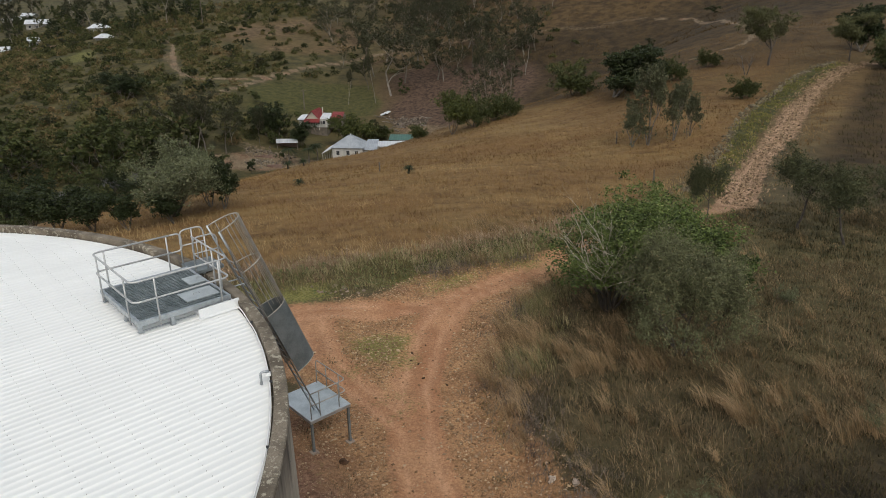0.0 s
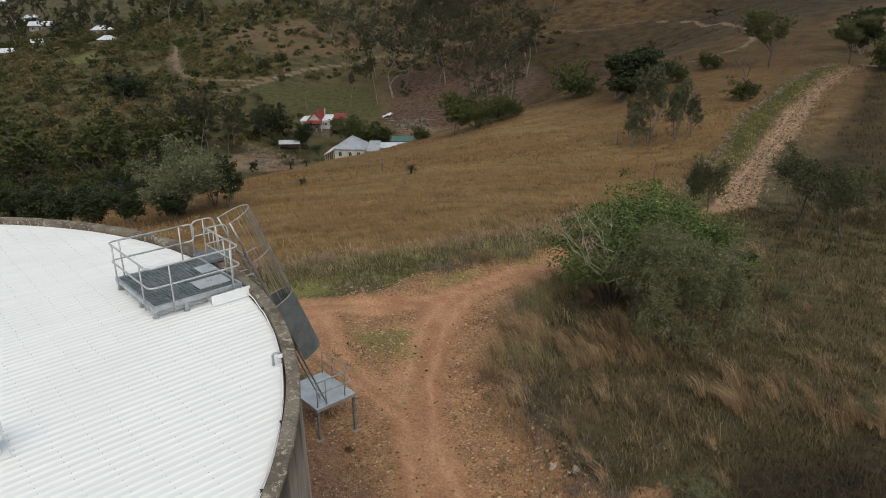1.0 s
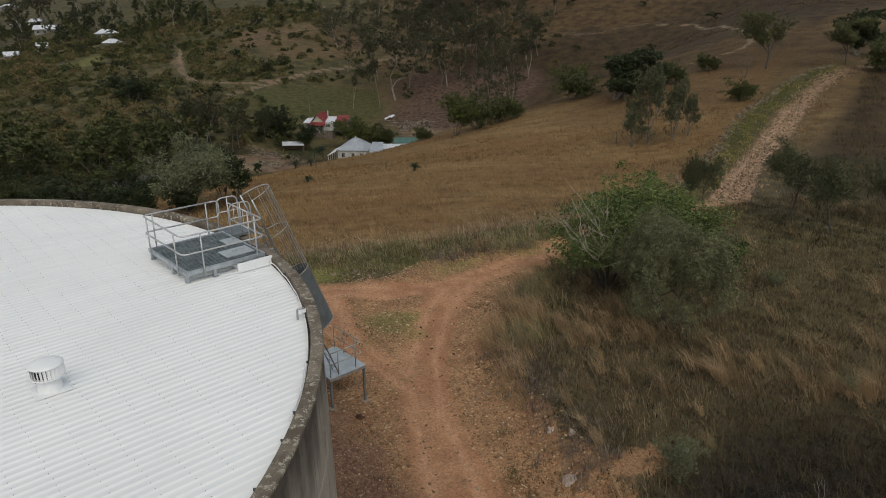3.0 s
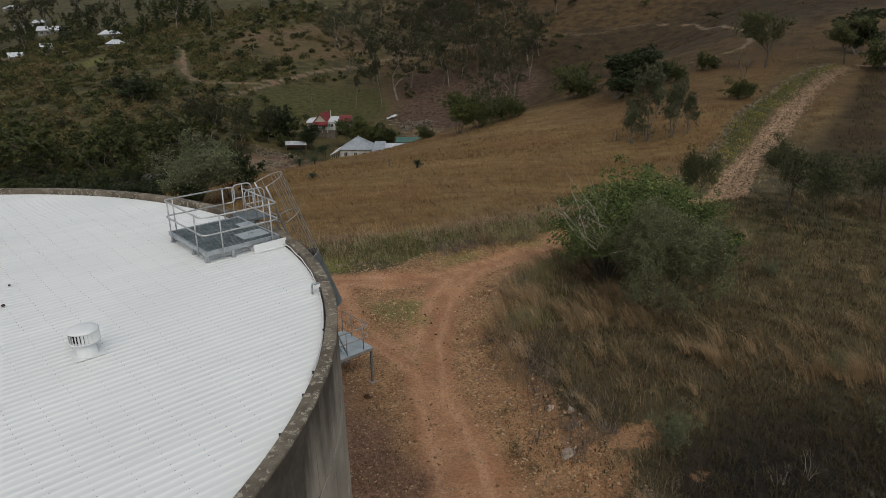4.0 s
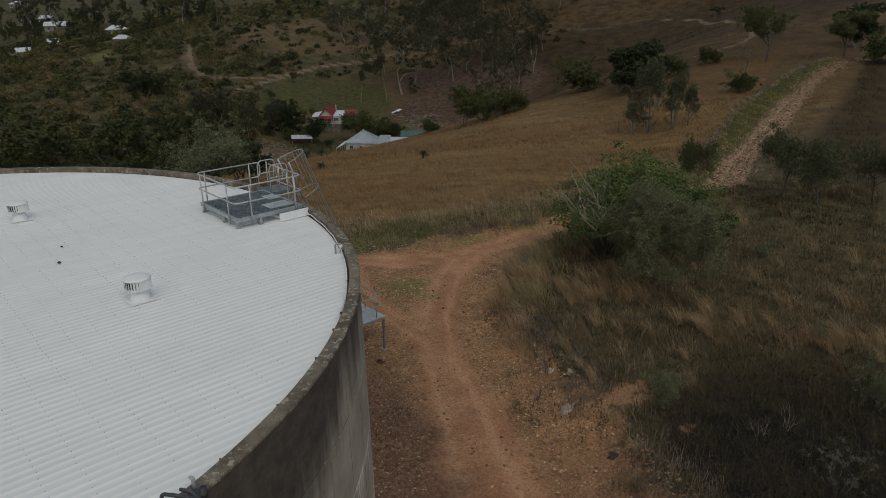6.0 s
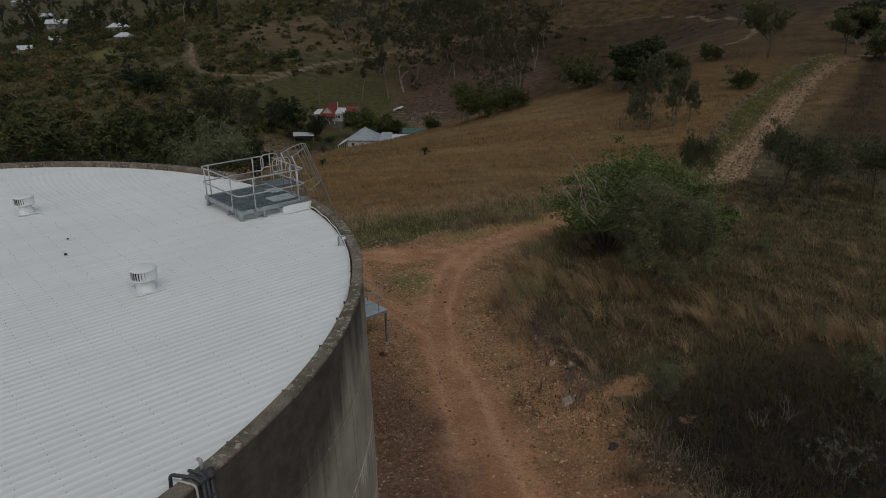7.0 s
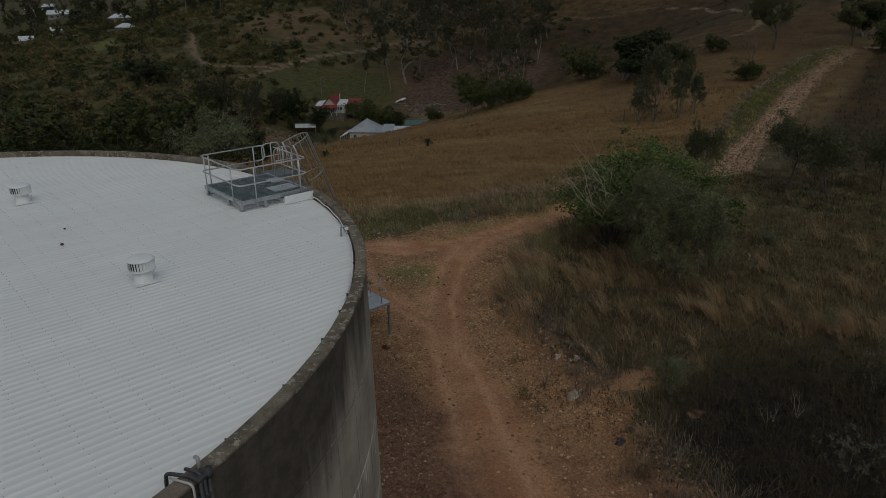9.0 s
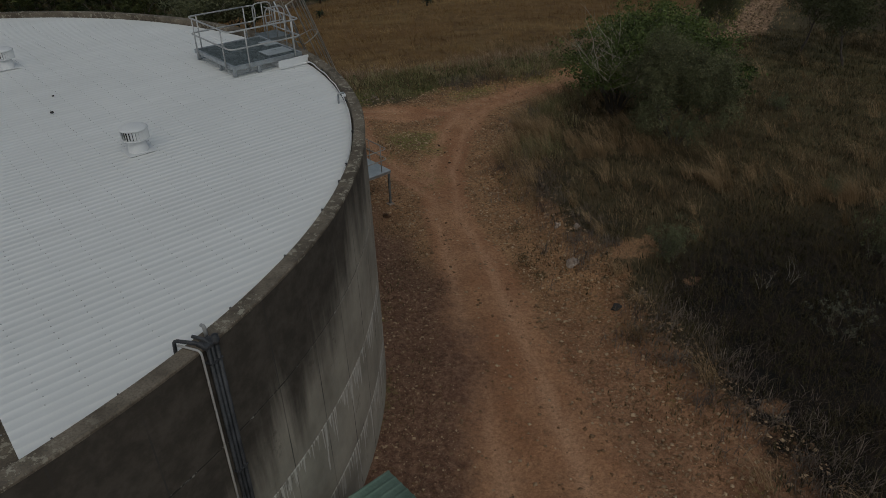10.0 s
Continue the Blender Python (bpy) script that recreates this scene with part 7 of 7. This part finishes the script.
def red_house():
    """An old raised timber house with faded red and white iron roofs; the gable looks over the valley."""
    x, y = -18.2, 193.0
    g = float(land(x, y)) - 0.2
    h = tagged(holder("red_roofed_house", x, y, g, -14), "raised weatherboard house with faded red iron roof", "house")
    h.scale = (0.8, 0.8, 0.9)
    floor, eave, ridge = 2.0, 4.4, 6.7
    box_part(h, "wall", white_board, (-3.2, -3.4, floor), (4.2, 5.5, eave))
    bm = bmesh.new()
    v = [bm.verts.new(q) for q in ((-2.9, -3.1, eave), (1.1, -3.1, eave), (-0.9, -3.1, ridge - 0.2), (-2.9, -2.9, eave), (1.1, -2.9, eave), (-0.9, -2.9, ridge - 0.2))]
    for f in ((0, 1, 2), (3, 5, 4), (0, 3, 4, 1), (1, 4, 5, 2), (2, 5, 3, 0)):
        bm.faces.new([v[i] for i in f])
    part("gable", bm, cream_board, h, "cream timber gable")
    slope_part(h, red_iron, (-3.3, 4.5, eave), (-3.3, -3.6, eave), (-0.9, -3.6, ridge), (-0.9, 4.5, ridge), label="faded red iron roof")
    slope_part(h, red_iron, (1.5, -3.6, eave), (1.5, 4.5, eave), (-0.9, 4.5, ridge), (-0.9, -3.6, ridge), label="faded red iron roof")
    slope_part(h, red_iron, (-3.6, -5.2, eave - 0.75), (2.2, -5.2, eave - 0.75), (1.9, -3.4, eave), (-3.3, -3.4, eave), name="porch_roof", label="red iron porch roof")
    slope_part(h, white_iron, (1.52, -2.8, eave), (5.0, -2.8, eave - 0.1), (4.3, 1.5, ridge - 1.2), (1.52, 1.5, ridge - 1.2), label="pale weathered iron roof")
    slope_part(h, red_iron, (5.0, -1.6, eave + 0.2), (9.0, -1.6, eave + 0.2), (8.6, 2.2, ridge - 0.9), (4.6, 2.2, ridge - 0.9), label="faded red iron roof")
    slope_part(h, white_iron, (-6.6, -2.6, eave - 0.5), (-3.4, -2.6, eave - 0.4), (-3.4, 1.5, eave + 0.7), (-6.2, 1.5, eave + 0.4), label="pale iron side roof")
    box_part(h, "side_wall", white_board, (-6.0, -2.0, floor), (-3.2, 3.5, eave - 0.3))
    box_part(h, "side_wall", timber_post, (4.2, -1.0, floor - 0.6), (8.4, 4.0, eave + 0.3))
    for k in range(7):
        window_part(h, -2.75 + k * 0.85, -3.42, floor + 0.9, 0.72, 1.1)
    window_part(h, 3.2, -3.42, floor + 0.9, 0.9, 1.0)
    window_part(h, 6.2, -1.03, floor + 0.5, 1.2, 1.0)
    box_part(h, "base_wall", timber_post, (-3.0, -3.2, -0.8), (4.0, 5.3, floor), "dark slatted wall under the raised floor")
    box_part(h, "chimney", white_board, (1.2, 1.1, ridge - 1.6), (1.45, 1.35, ridge + 0.5), "pale flue")
    for k in range(4):
        box_part(h, "porch_post", white_board, (-3.4 + k * 1.8, -5.1, floor - 0.6), (-3.28 + k * 1.8, -4.98, eave - 0.8))


def grey_house():
    x, y = -8.5, 167.6
    g = float(land(x, y)) - 0.2
    h = tagged(holder("grey_roofed_house", x, y, g, -10), "white timber house with grey hipped iron roof", "house")
    h.scale = (0.84, 0.84, 1.0)
    top = -16.2 - g
    eave = top - 2.4
    w, dd = 4.6, 4.2
    apex = (0.2, 0.3, top)
    box_part(h, "wall", white_board, (-w + 0.4, -dd + 0.4, -0.5), (w - 0.4, dd - 0.4, eave), "white weatherboard wall")
    c = [(-w, -dd, eave), (w, -dd, eave), (w, dd, eave), (-w, dd, eave)]
    a0, a1 = (-0.25, 0.3, top), (0.65, 0.3, top)
    slope_part(h, grey_iron, c[0], c[1], a1, a0, label="grey hipped iron roof")
    slope_part(h, grey_iron, c[1], c[2], a1, a1, label="grey hipped iron roof")
    slope_part(h, grey_iron, c[2], c[3], a0, a1, label="grey hipped iron roof")
    slope_part(h, grey_iron, c[3], c[0], a0, a0, label="grey hipped iron roof")
    slope_part(h, white_iron, (-w - 2.2, dd, eave - 1.1), (-w - 2.2, -dd - 1.0, eave - 1.1), (-w + 0.1, -dd - 1.0, eave - 0.15), (-w + 0.1, dd, eave - 0.15), name="verandah_roof", label="pale iron verandah roof")
    slope_part(h, grey_iron, (w - 0.2, -dd + 1.0, eave - 0.5), (w + 3.4, -dd + 1.0, eave - 0.7), (w + 3.0, dd - 1, eave + 0.9), (w - 0.2, dd - 1, eave + 0.9), name="side_roof", label="grey iron side roof")
    box_part(h, "side_wall", white_board, (w - 0.4, -dd + 1.6, -0.5), (w + 3.0, dd - 1.4, eave - 0.6))
    for k in range(5):
        py = -dd - 0.8 + k * 2.2
        box_part(h, "verandah_post", white_board, (-w - 2.05, py, -0.5), (-w - 1.93, py + 0.12, eave - 1.1))
    for px in (-2.6, 0.2, 2.6):
        window_part(h, px, -dd + 0.38, eave - 1.7, 1.0, 1.1)
    box_part(h, "roof_cap", white_iron, (0.05, 0.15, top - 0.05), (0.35, 0.45, top + 0.22), "small white roof vent")


def plain_shed(name, label, x, y, z_roof, w, d, turn, iron, wall, rise=0.5):
    g = float(land(x, y)) - 0.2
    hgt = max(z_roof - g, 1.8)
    h = tagged(holder(name, x, y, g, turn), label, "shed")
    box_part(h, "wall", wall, (-w / 2 + 0.2, -d / 2 + 0.3, -0.6), (w / 2 - 0.2, d / 2 - 0.3, hgt - 0.15))
    slope_part(h, iron, (-w / 2, -d / 2, hgt), (w / 2, -d / 2, hgt), (w / 2, d / 2, hgt + rise), (-w / 2, d / 2, hgt + rise))


def carport():
    x, y = -24.6, 178.2
    g = float(land(x, y)) - 0.1
    h = tagged(holder("carport", x, y, g, 8), "open carport with pale rusty flat roof", "carport")
    slope_part(h, white_iron, (-2.6, -1.6, 1.9), (2.6, -1.6, 1.7), (2.6, 1.6, 2.1), (-2.6, 1.6, 2.3))
    for px in (-2.4, 2.4):
        for py in (-1.4, 1.4):
            box_part(h, "post", timber_post, (px - 0.06, py - 0.06, -0.3), (px + 0.06, py + 0.06, 1.75))
    box_part(h, "back_wall", rust_iron, (-2.3, 1.3, -0.2), (2.3, 1.38, 1.8))


def village_house(x, y, w, d, turn, hip, tall=3.0):
    g = float(land(x, y)) - 0.3
    h = tagged(holder("village_house", x, y, g, turn), "distant white house with pale iron roof", "house", "houses of the village")
    box_part(h, "wall", shaded_board, (-w / 2 + 0.6, -d / 2 + 0.6, -1.0), (w / 2 - 0.3, d / 2 - 0.3, tall))
    r = tall + d * 0.28
    k = w * 0.28 if hip else 0.0
    a0, a1 = (-w / 2 + k, 0, r), (w / 2 - k, 0, r)
    slope_part(h, white_iron, (-w / 2, -d / 2, tall), (w / 2, -d / 2, tall), a1, a0, pitch=1.2)
    slope_part(h, white_iron, (w / 2, d / 2, tall), (-w / 2, d / 2, tall), a0, a1, pitch=1.2)
    if hip:
        slope_part(h, white_iron, (w / 2, -d / 2, tall), (w / 2, d / 2, tall), a1, a1, pitch=1.2)
        slope_part(h, white_iron, (-w / 2, d / 2, tall), (-w / 2, -d / 2, tall), a0, a0, pitch=1.2)
    for px in (-w * 0.28, 0.0, w * 0.28):
        window_part(h, px, -d / 2 + 0.58, tall - 1.9, 1.3, 1.2)


red_house()
grey_house()
plain_shed("long_shed", "long low shed with pale iron roof", 0.4, 170.3, -19.3, 9.5, 4.0, -3, white_iron, white_board, 0.5)
plain_shed("green_shed", "low shed with dark green iron roof", 3.6, 177.6, -19.3, 6.0, 4.0, -6, green_iron, timber_post, 0.6)
carport()
for x, y, w, d, t, hip, tall in ((-224, 461, 11, 8, 10, True, 1.5), (-208, 449, 8, 6, -5, False, 2.0), (-172, 380, 11, 7, 8, False, 1.9), (-145, 315, 4.6, 5, 30, False, 2.2),
                                 (-156, 311, 6, 6, 20, False, 1.0), (-121, 323, 8.6, 6, 6, True, 2.0), (-109, 296, 6.6, 5.5, -20, True, 0.5), (-305, 613, 12, 8, 0, True, 2.2)):
    village_house(x, y, w, d, t, hip, tall)


def pole(x, y, hgt):
    p = tagged(holder("power_pole", x, y, float(land(x, y)) - 0.3), "grey timber power pole with crossarm", "power pole", "power poles")
    bm = bmesh.new()
    tube(bm, [(0, 0, 0), (0, 0, hgt)], [0.16, 0.11], 8)
    part("pole", bm, timber_post, p)
    bm = bmesh.new()
    box(bm, (-0.9, -0.06, hgt - 0.5), (0.9, 0.06, hgt - 0.38))
    part("crossarm", bm, timber_post, p)


pole(-23.2, 206.0, 6.0)
pole(-195, 400, 17)
pole(-72, 300, 14)


# the yard below: low walls, palms, woodpile
def palm(x, y, hgt, seed):
    r = np.random.default_rng(seed)
    p = tagged(holder("palm", x, y, float(land(x, y)) - 0.1), "small palm with drooping fronds", "palm", "palms by the house")
    bm = bmesh.new()
    tube(bm, [(0, 0, 0), (0.05, 0, hgt * 0.5), (0.0, 0.05, hgt)], [0.2, 0.15, 0.13], 8)
    part("trunk", bm, bark_grey, p)
    v, f = [], []
    for k in range(26):
        a, lift = r.uniform(0, 6.28), r.uniform(-0.2, 1.0)
        for i in range(14):
            q = i / 13
            c = Vector((math.cos(a) * q * 2.2, math.sin(a) * q * 2.2, hgt + lift * q * 1.4 - q * q * 1.9))
            for sd in (-1, 1):
                s = Vector((-math.sin(a) * sd, math.cos(a) * sd, -0.5)) * (0.55 * (1 - abs(q - 0.4)))
                b = len(v)
                v += [c, c + s + Vector((0, 0, 0.03)), c + s * 0.5 + Vector((math.cos(a), math.sin(a), 0)) * 0.14]
                f.append((b, b + 1, b + 2))
    me = mesh_arrays("fronds", np.array(v), np.array(f))
    part("fronds", me, leaf_dark, p)


for i, (x, y) in enumerate(((-23.0, 168.5), (-18.2, 167.0), (-16.4, 168.6))):
    palm(x, y, 3.6 + 0.5 * i, 400 + i)

for x, y, w, t in ((-29.0, 171.0, 5.0, 6), (-26.0, 165.5, 3.5, -4)):
    p = tagged(holder("garden_wall", x, y, float(land(x, y)), t), "low rough retaining wall of grey stone", "wall")
    bm = bmesh.new()
    box(bm, (-w / 2, -0.25, -0.6), (w / 2, 0.25, 0.55), None, 0.05)
    for q in bm.verts:
        q.co += Vector((0, 0.1, 0.12)) * noise.noise(q.co * 2)
    part("wall", bm, rust_iron, p)

rr = np.random.default_rng(55)
for i in range(24):
    x, y = 4.5 + rr.normal(0, 3.0), 197 + rr.normal(0, 3.0)
    p = tagged(holder("fallen_log", x, y, float(land(x, y)) + 0.12, rr.uniform(0, 360)), "fallen grey branch on a clearing heap", "log", "clearing heap of logs")
    bm = bmesh.new()
    ln = rr.uniform(1.2, 3.6)
    tube(bm, [(-ln / 2, 0, 0), (0, 0.15, 0.2 * rr.random()), (ln / 2, 0, rr.uniform(0, 0.9))], [0.16, 0.13, 0.07], 6)
    part("log", bm, timber_dead if i % 2 else timber_post, p)
p = tagged(holder("tarpaulin", -0.4, 203.8, float(land(-0.4, 203.8)), 20), "crumpled pale tarpaulin on the slope", "tarpaulin")
bm = bmesh.new()
bmesh.ops.create_grid(bm, x_segments=10, y_segments=6, size=1.0)
for q in bm.verts:
    q.co = Vector((q.co.x * 1.5, q.co.y * 0.6, 0.6 + 0.4 * q.co.x + 0.5 * noise.noise(q.co * 2.2)))
bmesh.ops.solidify(bm, geom=bm.faces[:], thickness=0.03)
part("sheet", bm, white_iron, p)

# stakes and tufts on the dry slope
for x, y, hgt in ((0.1, 82.7, 1.15), (28.3, 86.5, 1.6), (24.9, 65.0, 1.6)):
    p = tagged(holder("stake", x, y, float(land(x, y)) - 0.1), "dark weathered wooden stake in dry grass", "stake", "stakes on the slope")
    bm = bmesh.new()
    tube(bm, [(0, 0, 0), (0.03, 0, hgt * 0.6), (0.0, 0.02, hgt)], [0.09, 0.08, 0.06], 7)
    part("post", bm, timber_post, p)


def spiky_tuft(x, y, hgt, seed):
    """A short stump with a skirt of stiff arching leaves."""
    g = np.random.default_rng(seed)
    p = tagged(holder("spiky_tuft", x, y, float(land(x, y)) - 0.05), "dark spiky tuft with arching leaves in dry grass", "plant", "spiky tufts on the slope")
    bm = bmesh.new()
    tube(bm, [(0, 0, 0), (0.02, 0, hgt * 0.3), (0, 0.02, hgt * 0.55)], [0.14, 0.12, 0.1], 7)
    part("trunk", bm, bark_dark, p)
    v, f = [], []
    for k in range(70):
        a, lift, ln = g.uniform(0, 6.28), g.uniform(0.1, 1.3), g.uniform(0.6, 1.0) * hgt
        out, side = Vector((math.cos(a), math.sin(a), 0)), Vector((-math.sin(a), math.cos(a), 0)) * 0.035
        root = Vector((0, 0, hgt * 0.5))
        mid_ = root + out * ln * 0.5 + Vector((0, 0, lift * ln * 0.5))
        tip = root + out * ln + Vector((0, 0, (lift - 0.75) * ln * 0.5))
        b = len(v)
        v += [root - side, root + side, mid_ + side, mid_ - side, tip]
        f += [(b, b + 1, b + 2), (b, b + 2, b + 3), (b + 3, b + 2, b + 4)]
    part("leaves", mesh_arrays("leaves", np.array(v), np.array(f)), leaf_dark, p)


for i, (x, y, k) in enumerate(((3.3, 77.9, 0.95), (-8.2, 77.2, 0.85), (-13.7, 106.0, 1.3), (-11.6, 107.5, 1.1))):
    spiky_tuft(x, y, k, 500 + i)
